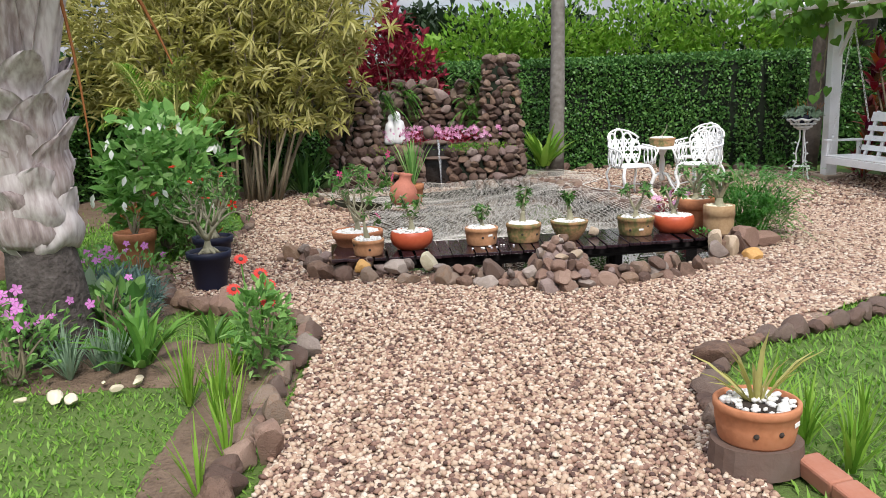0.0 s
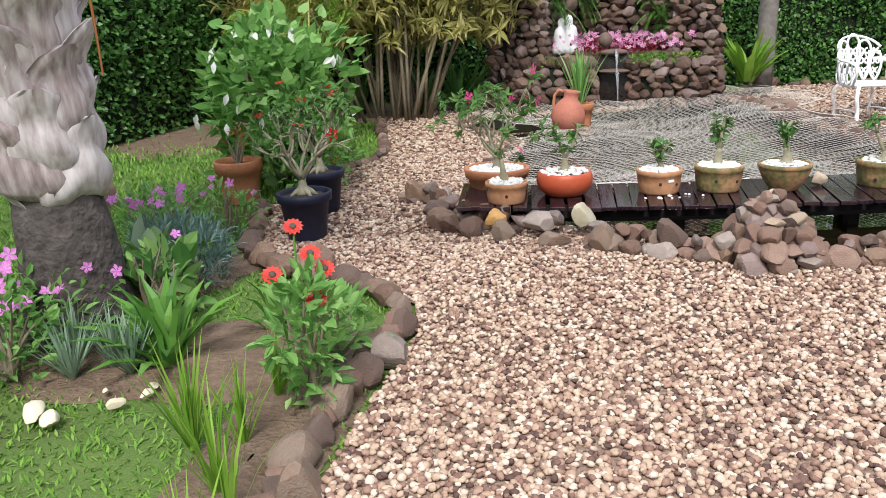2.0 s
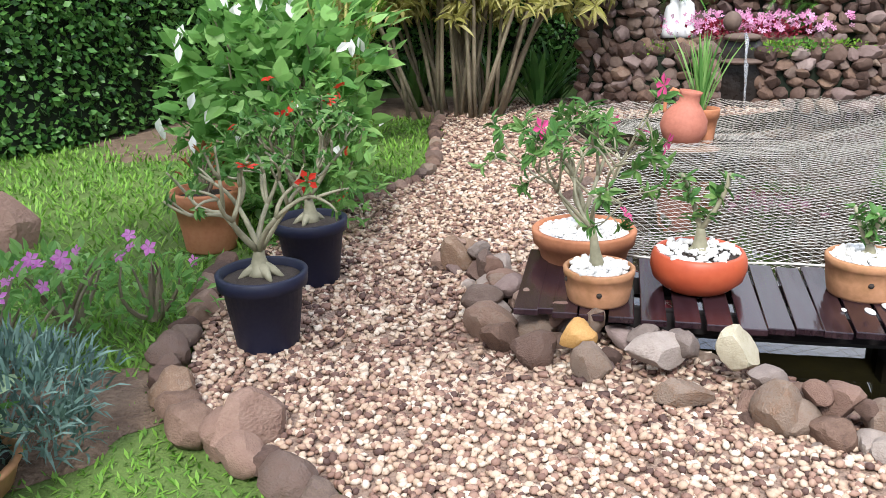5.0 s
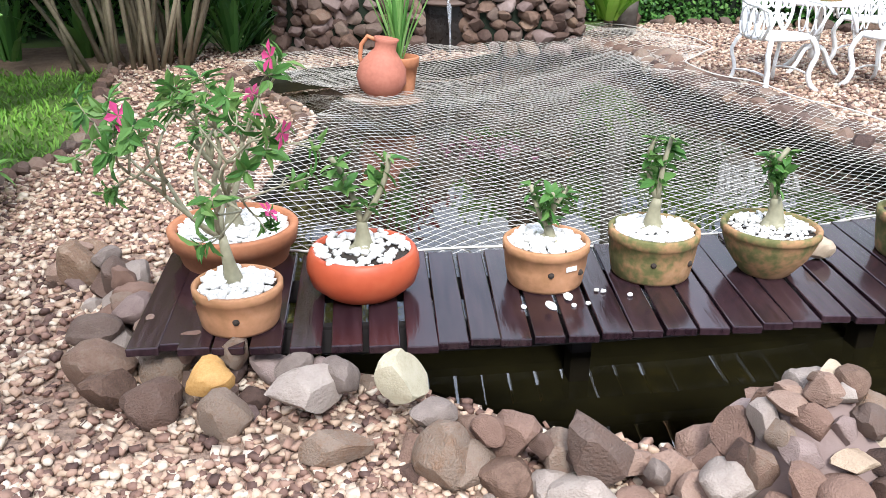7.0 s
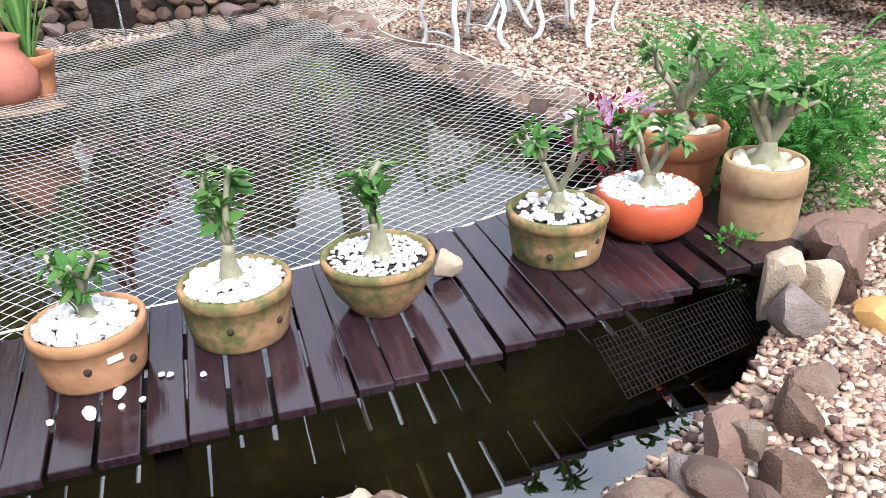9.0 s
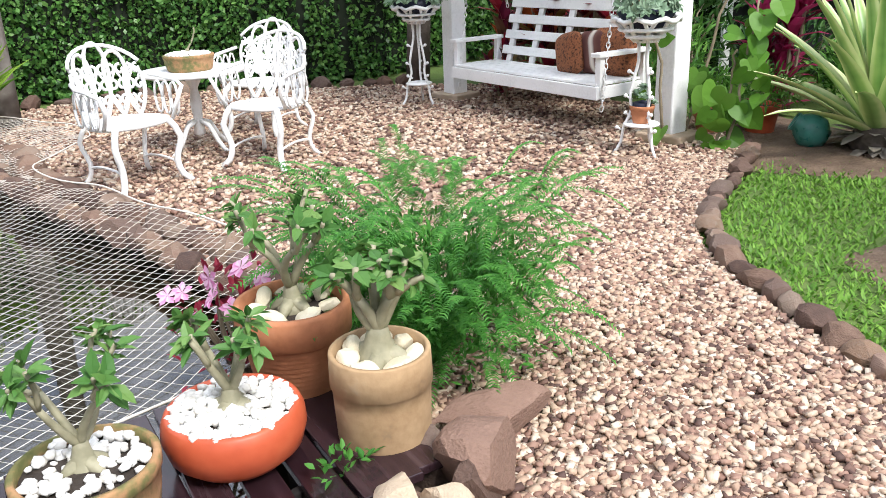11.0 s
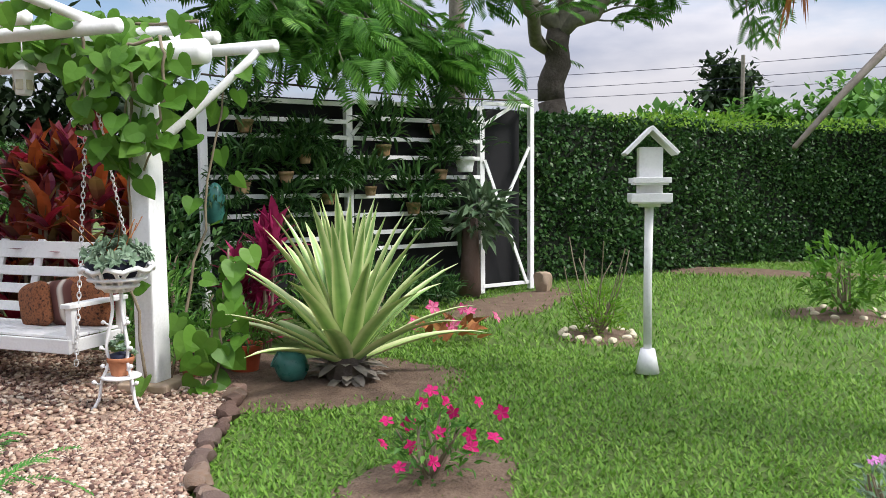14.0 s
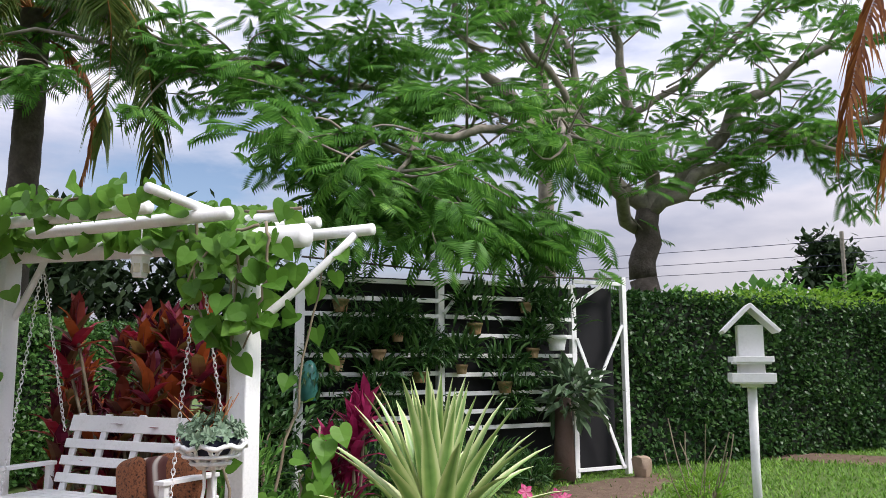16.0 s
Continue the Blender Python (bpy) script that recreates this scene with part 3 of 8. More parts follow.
def pebbles(name, count, template, lo, hi, where, rng):
    at, dirs = [], None
    (x0, y0), (x1, y1) = where
    p = rng.uniform((x0, y0), (x1, y1), (count, 2))
    p = p[inside(GRAVEL, p) & ~inside(POND, p)]
    n = len(p)
    size = rng.uniform(lo, hi, (n, 1)) * rng.uniform((0.75, 0.85, 0.5), (1.15, 1.35, 0.85), (n, 3))
    ax = frames(unit(rng.normal(size=(n, 3)) * (1, 1, 0.35)), spin=rng.uniform(-0.5, 0.5, n))
    pts = np.column_stack([p, rng.uniform(0.0, 0.012, n) + size[:, 2] * 0.4])
    v, f = scatter(*template, pts, ax, size)
    return v, f


rng = np.random.default_rng(11)
ICO_LUMP = (ICO2[0] * (1 + 0.16 * np.sin(ICO2[0][:, [0]] * 5 + 1) * np.cos(ICO2[0][:, [1]] * 4)), ICO2[1])
PEB = (np.array([(x, y, z) for x in (-1, 1) for y in (-1, 1) for z in (-1, 1)], float) * 0.72 * (1 + 0.2 * np.sin(np.arange(24).reshape(8, 3) * 2.1)), [(0, 1, 3), (0, 3, 2), (4, 6, 7), (4, 7, 5), (0, 4, 5), (0, 5, 1), (2, 3, 7), (2, 7, 6), (0, 2, 6), (0, 6, 4), (1, 5, 7), (1, 7, 3)])
near = sheet("gravel", [pebbles("a", 2600, ICO_LUMP, 0.012, 0.019, ((-0.8, 2.0), (1.7, 4.6)), rng), pebbles("a2", 54000, ICO1, 0.0105, 0.0185, ((-2.6, 2.0), (2.6, 6.6)), rng)], M["pebble"], smooth=True)
tagged(near, "loose pale pinkish-brown river pebbles covering the path", "gravel", kind="stuff")
mid_g = sheet("gravel", [pebbles("b", 50000, PEB, 0.0115, 0.0195, ((-3.3, 6.4), (7.7, 10.0)), rng), pebbles("f", 34000, PEB, 0.0115, 0.0185, ((2.4, 6.2), (6.6, 10.2)), rng), pebbles("c", 15000, PEB, 0.013, 0.023, ((2.6, 5.4), (5.2, 6.4)), rng),
                      pebbles("d", 44000, PEB, 0.014, 0.024, ((-3.3, 10.0), (7.8, 16.3)), rng), pebbles("e", 6000, PEB, 0.013, 0.022, ((-0.8, -1.5), (1.8, 2.2)), rng)], M["pebble"], smooth=True)
tagged(mid_g, "loose pale pinkish-brown river pebbles covering the path", "gravel", kind="stuff")


# ---- stone edgings ----
def edging(name, line, label, lo, hi, m="rock", rows=1, seed=1, step=1.5, mats=None):
    th = thing(name, label=label, category="stone edging", kind="structure")
    r = random.Random(seed)
    pts = spline(line, False, 0.02)
    d = np.concatenate([[0], np.cumsum(np.linalg.norm(np.diff(pts, axis=0), axis=1))])
    for row in range(rows):
        s = r.uniform(0, 0.05)
        while s < d[-1]:
            sz = r.uniform(lo, hi) * (1 if row == 0 else 0.8)
            i = min(int(np.searchsorted(d, s)), len(pts) - 2)
            t = pts[i + 1] - pts[i]
            a = math.degrees(math.atan2(t[1], t[0]))
            nrm = np.array((-t[1], t[0])) / max(np.linalg.norm(t), 1e-9)
            q = pts[i] + nrm * (row * hi * 1.5 + r.uniform(-0.02, 0.02))
            pick = r.choice(mats) if mats else m
            stone(th, q[0], q[1], sz * 0.35 + row * 0.02, sz * r.uniform(0.95, 1.35), sz * r.uniform(0.75, 1.0), sz * r.uniform(0.65, 0.9), pick, a + r.uniform(-25, 25), 14, rng=r)
            s += sz * step * r.uniform(0.95, 1.25)
    return th


edging("edging_left", [(-0.8, 2.0), (-0.82, 3.3), (-0.84, 4.25), (-0.83, 5.1), (-0.92, 5.47), (-1.2, 5.73), (-1.55, 5.88), (-1.83, 6.0), (-2.1, 6.24), (-2.26, 6.55), (-2.4, 6.9), (-2.63, 7.5)],
       "row of rounded brown river stones edging the flower bed", 0.055, 0.105, seed=3, mats=["rock", "rock", "rock_dark", "rock_dark", "rock_slab"], step=1.45)
for x, y, z, sx, sy, sz, m in ((-0.68, 3.3, 0.06, 0.12, 0.1, 0.11, "rock_slab"), (-0.75, 3.7, 0.05, 0.13, 0.1, 0.1, "rock"), (-0.76, 4.76, 0.07, 0.14, 0.13, 0.12, "rock_grey"), (-1.55, 5.98, 0.08, 0.17, 0.1, 0.12, "rock_slab"), (-0.78, 5.12, 0.05, 0.12, 0.08, 0.08, "rock_dark")):
    stone(bpy.data.objects["edging_left"], x, y, z, sx, sy, sz, m, 60, 10, SHARP, random.Random(int(y * 10)))
edging("edging_left_far", [(-2.6, 8.6), (-2.42, 9.2), (-2.34, 9.8), (-2.55, 10.6), (-2.9, 11.6), (-3.2, 12.7)], "row of low brown stones edging the lawn", 0.05, 0.085, seed=5, mats=["rock_dark", "rock", "rock_slab"])
edging("edging_right", [(1.4, 3.5), (1.48, 3.9), (1.66, 4.3), (1.86, 4.58), (2.15, 4.8), (2.58, 5.02), (3.05, 5.27), (3.42, 5.6), (3.86, 6.08), (4.32, 6.65), (4.57, 7.18), (4.74, 7.74), (4.93, 8.24), (5.17, 8.62), (5.55, 9.0),
                        (6.1, 9.33), (6.7, 9.72), (7.15, 10.05)], "row of dark brown stones edging the lawn", 0.045, 0.095, seed=8, mats=["rock_dark", "rock_dark", "rock_dark", "rock", "rock_slab"], step=1.6)
edging("edging_hedge", [(2.2, 16.2), (4.0, 16.25), (5.8, 15.25), (6.7, 14.7)], "row of small stones along the foot of the hedge", 0.08, 0.14, seed=9, mats=["rock_dark", "rock"], step=2.2)

# pond rim: two to three stones deep along the front
rim = thing("pond_rim", label="piled rounded river stones round the pond's front", category="stone wall", kind="structure")
r0 = random.Random(12)
line = spline([(-1.5, 7.78), (-1.25, 7.6), (-1.08, 7.25), (-0.75, 6.98), (-0.35, 6.85), (0.0, 6.65), (0.35, 6.48), (0.75, 6.38), (1.2, 6.28), (1.6, 6.4), (1.95, 6.55), (2.25, 6.72)], False, 0.02)
dd = np.concatenate([[0], np.cumsum(np.linalg.norm(np.diff(line, axis=0), axis=1))])
for off, z0, lo, hi, gap in ((0.0, 0.01, 0.05, 0.095, 1.5), (0.12, 0.04, 0.06, 0.1, 1.65), (0.24, -0.08, 0.06, 0.11, 2.0), (0.07, 0.1, 0.04, 0.075, 2.8), (-0.07, -0.01, 0.03, 0.05, 4.5)):
    s = 0.0
    while s < dd[-1]:
        sz = r0.uniform(lo, hi)
        i = min(int(np.searchsorted(dd, s)), len(line) - 2)
        t = line[i + 1] - line[i]
        nrm = np.array((-t[1], t[0])) / np.linalg.norm(t)
        q = line[i] + nrm * (off + r0.uniform(-0.02, 0.02))
        s += sz * gap * r0.uniform(0.95, 1.15)
        if any(np.hypot(q[0] - a_, q[1] - b_) < c_ + sz * 0.8 for a_, b_, c_ in ((-0.07, 6.85, 0.07), (-0.36, 6.8, 0.1), (1.05, 6.44, 0.25))):
            continue
        stone(rim, q[0], q[1], z0 + sz * 0.3, sz * r0.uniform(1.0, 1.3), sz * r0.uniform(0.8, 1.0), sz * r0.uniform(0.7, 0.9), r0.choice(["rock", "rock", "rock_slab", "rock_dark", "rock_grey", "rock_slab", "rock_mauve"]), rng=r0, tilt=25, meshes=SHARP if r0.random() < 0.55 else None)
for x, y, z, sx, sy, sz, m in ((-0.05, 6.82, 0.15, 0.105, 0.1, 0.09, "rock_cream"), (-0.33, 6.8, 0.13, 0.15, 0.1, 0.09, "rock_grey"), (-0.62, 6.86, 0.11, 0.075, 0.065, 0.07, "rock_ochre"), (-1.02, 6.98, 0.07, 0.1, 0.08, 0.1, "rock"), (-0.92, 6.86, 0.05, 0.11, 0.08, 0.08, "rock"), (-0.78, 6.8, 0.06, 0.1, 0.07, 0.09, "rock_dark"), (-0.55, 6.74, 0.05, 0.07, 0.06, 0.1, "rock"), (-1.1, 7.15, 0.09, 0.1, 0.08, 0.08, "rock_dark"), (-0.2, 6.6, 0.05, 0.11, 0.08, 0.09, "rock"), (0.12, 6.55, 0.06, 0.09, 0.09, 0.1, "rock"), (-1.42, 7.74, 0.08, 0.14, 0.12, 0.11, "rock"), (-1.2, 7.62, 0.07, 0.11, 0.1, 0.1, "rock_dark"),
                          (0.5, 6.5, 0.12, 0.13, 0.1, 0.11, "rock_dark")):
    stone(rim, x, y, z, sx, sy, sz, m, 20, 8, SHARP if m == "rock_grey" or sx > 0.1 else None, rng=r0)
# the far and side rims of the pond
for line_pts, seed, lo, hi in (([(-1.0, 8.2), (-1.08, 9.4), (-1.0, 10.5), (-1.35, 11.3), (-1.9, 11.9), (-1.8, 12.6)], 21, 0.04, 0.07),
                               ([(3.1, 9.1), (3.0, 9.6), (2.8, 10.5), (2.55, 11.3), (2.25, 12.4), (2.2, 13.4), (1.7, 14.1)], 22, 0.09, 0.15)):
    edging("pond_edging", line_pts, "row of brown boulders round the pond", lo, hi, seed=seed, mats=["rock", "rock_dark"], rows=1 if seed == 21 else 2)

# cairn on the rim
cairn = thing("stone_cairn", 1.05, 6.44, 0.0, "low mound of cemented brown stones on the pond rim", "stone mound")
rc = random.Random(31)
for lev, (rad, z, n, sz) in enumerate(((0.32, 0.06, 16, 0.09), (0.28, 0.15, 15, 0.08), (0.23, 0.24, 14, 0.073), (0.17, 0.33, 12, 0.066), (0.11, 0.41, 9, 0.058), (0.04, 0.48, 5, 0.05))):
    z *= 0.8
    rad *= 0.84
    sz *= 0.94
    for k in range(n):
        a = k * 2 * math.pi / n + lev * 0.5 + rc.uniform(-0.15, 0.15)
        s = sz * rc.uniform(0.75, 1.15)
        stone(cairn, rad * math.cos(a), rad * math.sin(a), z, s * 1.15, s, s * 0.85, rc.choice(["rock", "rock", "rock_slab", "rock_slab", "rock_mauve", "rock", "rock_grey", "rock_pale", "rock_dark", "rock_slab"] if lev > 1 else ["rock", "rock_slab", "rock_slab", "rock_mauve", "rock_grey"]), rng=rc, tilt=30, meshes=SHARP if rc.random() < 0.75 else None)
sheet("mortar", [((ICO3[0] * (0.2, 0.2, 0.33)) + (0, 0, 0.03), ICO3[1])], M["rock_mauve"], cairn, "rough grey-brown mortar", True)

# broken stones at the deck's end
br = random.Random(33)
for x, y, z, sx, sy, sz, m, a in ((2.66, 7.42, 0.1, 0.09, 0.08, 0.12, "rock_pale", 20), (2.8, 7.36, 0.1, 0.1, 0.07, 0.09, "rock_pale", 60), (2.99, 7.52, 0.1, 0.14, 0.14, 0.13, "rock_slab", -20), (3.16, 7.76, 0.12, 0.2, 0.1, 0.08, "rock_slab", -8), (2.88, 7.62, 0.12, 0.08, 0.07, 0.09, "rock_dark", 10), (2.62, 7.28, 0.08, 0.12, 0.09, 0.08, "rock_grey", 30),
                                  (2.95, 7.2, 0.05, 0.1, 0.08, 0.06, "rock_ochre", 10), (2.72, 7.42, 0.1, 0.08, 0.08, 0.1, "rock", 0),
                                  (2.5, 7.0, 0.03, 0.09, 0.08, 0.07, "rock", 0), (2.88, 7.42, 0.1, 0.09, 0.08, 0.11, "rock_dark", 0), (2.33, 6.85, 0.03, 0.09, 0.09, 0.07, "rock", 0)):
    stone(rim, x, y, z, sx * 1.3, sy * 1.3, sz * 1.2, m, a, 12, SHARP, br)

# ---- deck ----
deck = thing("plank_bridge", label="low footbridge of wet dark-stained planks over the pond", category="footbridge")
front = spline([(-0.88, 6.96), (0.0, 7.0), (1.15, 7.17), (2.28, 7.41), (2.85, 7.56)], False, 0.01)
back = spline([(-0.98, 7.68), (0.0, 7.73), (1.18, 7.94), (2.06, 8.2), (2.85, 8.42)], False, 0.01)
DECK_Z = 0.17
n_pl = 35
rd = random.Random(2)
for k in range(n_pl):
    a = front[int((k + 0.5) / n_pl * (len(front) - 1))]
    b = back[int((k + 0.5) / n_pl * (len(back) - 1))]
    c, d = (a + b) / 2, b - a
    L = np.linalg.norm(d)
    w = 3.83 / n_pl - 0.009
    boxpart("plank", (w, L + rd.uniform(-0.02, 0.06), 0.028), pose(c[0], c[1], DECK_Z - 0.014 + rd.uniform(-0.002, 0.002), 0, 0, math.degrees(math.atan2(d[1], d[0])) - 90), M["deck"], deck, bevel=0.004)
for off in (0.2, 0.62):
    bk = back[np.linspace(0, len(back) - 1, len(front)).astype(int)]
    pts = front + (bk - front) * (off / 0.76)
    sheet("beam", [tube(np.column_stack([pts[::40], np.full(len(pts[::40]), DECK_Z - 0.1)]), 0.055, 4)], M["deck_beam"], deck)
# set-back near-black bearers, added to paint the shade below the plank ends
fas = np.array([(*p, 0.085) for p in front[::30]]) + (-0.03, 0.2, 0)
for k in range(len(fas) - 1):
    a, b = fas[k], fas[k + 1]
    boxpart("bearer", (np.linalg.norm(b - a) - 0.004, 0.03, 0.1), pose(*((a + b) / 2), 0, 0, math.degrees(math.atan2(*(b - a)[1::-1]))), M["deck_beam"], deck, "bearer painted near-black for the shade under the planks")
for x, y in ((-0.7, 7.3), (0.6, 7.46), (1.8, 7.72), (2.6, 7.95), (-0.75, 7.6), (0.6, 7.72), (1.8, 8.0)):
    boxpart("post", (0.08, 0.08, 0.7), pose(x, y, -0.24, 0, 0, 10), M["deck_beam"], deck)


# ---- net over the pond ----
def net_mesh(r=0.0016):
    """Knotted square netting, laid diagonal, hanging a little slack over the pond and its rim."""
    ux, uy = np.array((0.78, 0.62)), np.array((-0.62, 0.78))
    step = 0.06
    n = 150
    ii, jj = np.meshgrid(np.arange(-n, n), np.arange(-n, n), indexing="ij")
    org = np.array((0.8, 10.6))
    p = org + ii[..., None] * step * ux + jj[..., None] * step * uy
    net = spline([(-1.15, 8.0), (-0.75, 7.78), (0.2, 7.8), (1.2, 7.98), (2.1, 8.25), (2.75, 8.5), (3.0, 9.3), (3.05, 9.9), (2.75, 10.7), (2.55, 11.35), (2.2, 12.3), (2.75, 13.3), (2.55, 14.2), (1.9, 15.2), (1.2, 14.3), (0.4, 13.6), (-0.6, 13.3), (-1.7, 12.9), (-2.0, 12.5), (-1.45, 11.6), (-0.75, 11.0), (-0.95, 10.0), (-1.0, 9.0)], True, 0.3)
    flat = p.reshape(-1, 2)
    ok = inside(net, flat).reshape(ii.shape)
    x, y = p[..., 0], p[..., 1]
    dist = np.full(x.shape, 9.0)
    for q in net[::2]:
        dist = np.minimum(dist, np.hypot(x - q[0], y - q[1]))
    z = 0.15 - 0.12 * np.clip(dist / 1.3, 0, 1) ** 0.8 + 0.02 * np.sin(x * 5 + y * 3) * np.clip(1 - dist, 0, 1) + 0.005 * np.sin(x * 11 - y * 7) + 0.06 * np.exp(-((x - 1.7) ** 2 + (y - 14.3) ** 2) / 0.9)
    wob = 0.012
    v = np.stack([x + wob * np.sin(y * 9 + x * 4), y + wob * np.sin(x * 8), z], -1)
    segs = []
    for da, db in ((1, 0), (0, 1)):
        a, b = v[: v.shape[0] - da, : v.shape[1] - db], v[da:, db:]
        both = ok[: v.shape[0] - da, : v.shape[1] - db] & ok[da:, db:]
        segs.append(np.stack([a[both], b[both]], 1))
    s = np.concatenate(segs)
    a, b = s[:, 0], s[:, 1]
    d = unit(b - a)
    x1 = unit(np.cross(d, np.array((0.0, 0, 1))))
    z1 = np.cross(x1, d)
    ring = [x1 * r, (-0.5 * x1 + 0.87 * z1) * r, (-0.5 * x1 - 0.87 * z1) * r]
    verts = np.stack([a + ring[0], a + ring[1], a + ring[2], b + ring[0], b + ring[1], b + ring[2]], 1).reshape(-1, 3)
    t = np.array([(0, 1, 4), (0, 4, 3), (1, 2, 5), (1, 5, 4), (2, 0, 3), (2, 3, 5)])
    f = (t[None] + (np.arange(len(a)) * 6)[:, None, None]).reshape(-1, 3)
    return fast_mesh("pond_net", verts, f, True)


net_th = thing("pond_net", label="off-white knotted string net stretched over the pond", category="net")
link("netting", net_mesh(), M["net"], net_th)
for k, line in enumerate(([(-1.0, 7.95), (-0.75, 7.79), (0.2, 7.81), (1.2, 7.99), (2.1, 8.26), (2.75, 8.5)], [(3.02, 9.3), (3.05, 9.9), (2.76, 10.7), (2.56, 11.35), (2.22, 12.3), (2.75, 13.3), (2.56, 14.2), (1.9, 15.2)])):
    q = spline(line, False, 0.1)
    sheet("edge_cord", [tube(np.column_stack([q, 0.155 + 0.01 * np.sin(np.arange(len(q)) * 0.7)]), 0.006, 5)], M["net"], net_th, "twisted cord along the net's edge", True)


# black plastic mesh hung under the far end of the bridge
bmesh_th = thing("black_mesh", label="black plastic mesh hung under the footbridge's end", category="net")
strands = []
for k in range(47):
    x_ = 1.95 + 0.8 * k / 46
    strands.append(tube(np.array([(x_, 7.36 + 0.25 * (x_ - 1.95), 0.06), (x_ + 0.05, 7.2 + 0.3 * (x_ - 1.95), -0.07)]), 0.0013, 3))
for k in range(10):
    u = k / 9
    a_, b_ = np.array((1.95, 7.36, 0.06)), np.array((2.75, 7.56, 0.06))
    d_ = np.array((0.05, -0.16, -0.13)) * u
    strands.append(tube(np.array([a_ + d_, b_ + d_ + (0, 0.04 * u, 0)]), 0.0013, 3))
sheet("mesh_strands", strands, M["deck_beam"], bmesh_th)


# ---- pots and desert roses ----
def bowl_pot(name, x, y, z, r, h, shape, m, label, fill="white", seed=0, group="pots on the footbridge", marks=()):
    """A turned clay pot with soil and a dressing of pebbles."""
    th = thing(name, x, y, z, label, "pot", group)
    t = 0.016
    if shape == "drum":
        prof = [(0.02, 0.0), (r * 0.86, 0.0), (r * 0.9, 0.01), (r * 0.97, h * 0.45), (r, h * 0.78), (r * 1.03, h * 0.8), (r * 1.035, h * 0.97), (r * 1.0, h), (r * 0.93, h), (r * 0.92, h * 0.8)]
    elif shape == "bowl":
        prof = [(0.02, 0.0), (r * 0.5, 0.0), (r * 0.56, 0.01), (r * 0.83, h * 0.4), (r * 0.97, h * 0.72), (r * 1.0, h * 0.84), (r * 1.03, h * 0.86), (r * 1.03, h * 0.98), (r * 0.99, h), (r * 0.93, h * 0.99), (r * 0.9, h * 0.8)]
    elif shape == "round":
        prof = [(0.02, 0.0), (r * 0.62, 0.0), (r * 0.72, 0.012), (r * 0.93, h * 0.3), (r * 1.0, h * 0.6), (r * 0.985, h * 0.82), (r * 0.94, h * 0.95), (r * 0.9, h), (r * 0.85, h * 0.99), (r * 0.84, h * 0.8)]
    elif shape == "tall":
        prof = [(0.02, 0.0), (r * 0.72, 0.0), (r * 0.75, 0.01), (r * 0.82, h * 0.35), (r * 0.93, h * 0.72), (r * 1.0, h * 0.73), (r * 1.04, h * 0.97), (r * 1.01, h), (r * 0.92, h), (r * 0.9, h * 0.85)]
    elif shape == "ribbed":
        prof = [(0.02, 0.0), (r * 0.7, 0.0)]
        for k in range(14):
            zz = 0.01 + k * h * 0.66 / 14
            prof += [(r * (0.72 + 0.2 * k / 14) + 0.004, zz), (r * (0.72 + 0.2 * k / 14) - 0.001, zz + h * 0.03)]
        prof += [(r * 0.95, h * 0.7), (r * 1.03, h * 0.72), (r * 1.05, h * 0.97), (r * 1.02, h), (r * 0.92, h), (r * 0.9, h * 0.85)]
    else:
        prof = [(0.02, 0.0), (r * 0.9, 0.0), (r * 0.92, 0.01), (r * 0.97, h * 0.6), (r * 0.98, h * 0.72), (r * 1.02, h * 0.73), (r * 1.0, h * 0.99), (r * 0.98, h), (r * 0.9, h), (r * 0.89, h * 0.85)]
    v, f = lathe(prof, 40, 0.008, seed)
    sheet("pot_body", [(v, f)], M[m], th, "", True)
    top = h * 0.86
    v, f = lathe([(r * 0.9, top), (r * 0.5, top + 0.012), (0.001, top + 0.02)], 24, 0.02, seed)
    sheet("soil", [(v, f)], M["potting_soil"], th, "dark potting soil", True)
    rng = np.random.default_rng(seed + 50)
    if fill in ("white", "half", "fine"):
        n = {"white": int(1500 * r * r / 0.026), "half": int(560 * r * r / 0.026), "fine": int(1300 * r * r / 0.026)}[fill] // 6
        s = 0.009 if fill == "fine" else 0.0165
        if fill == "fine":
            n *= 2
        rad = r * 0.86 * np.sqrt(rng.uniform(0.02, 1, n))
        a = rng.uniform(0, 6.283, n)
        size = s * rng.uniform(0.6, 1.25, (n, 1)) * rng.uniform((0.8, 0.8, 0.5), (1.2, 1.4, 0.85), (n, 3))
        at = np.column_stack([rad * np.cos(a), rad * np.sin(a), top + 0.016 * (1 - rad / r) + 0.006 + rng.uniform(0, 0.014, n)])
        v, f = scatter(*ICO1, at, frames(unit(rng.normal(size=(n, 3)) * (1, 1, 0.3))), size)
        tagged(sheet("pebble_dressing", [(v, f)], M["white_stone"], th, "white dressing pebbles", True), kind="stuff")
    elif fill == "large":
        n = 7
        for k in range(n):
            a = k * 6.283 / n + 0.3
            stone(th, r * 0.68 * math.cos(a), r * 0.68 * math.sin(a), top + 0.03, 0.04 + 0.012 * (k % 3), 0.03 + 0.006 * (k % 2), 0.028, "cream_stone", math.degrees(a) + 55 + 35 * (k % 3), 20, rng=random.Random(seed + k))
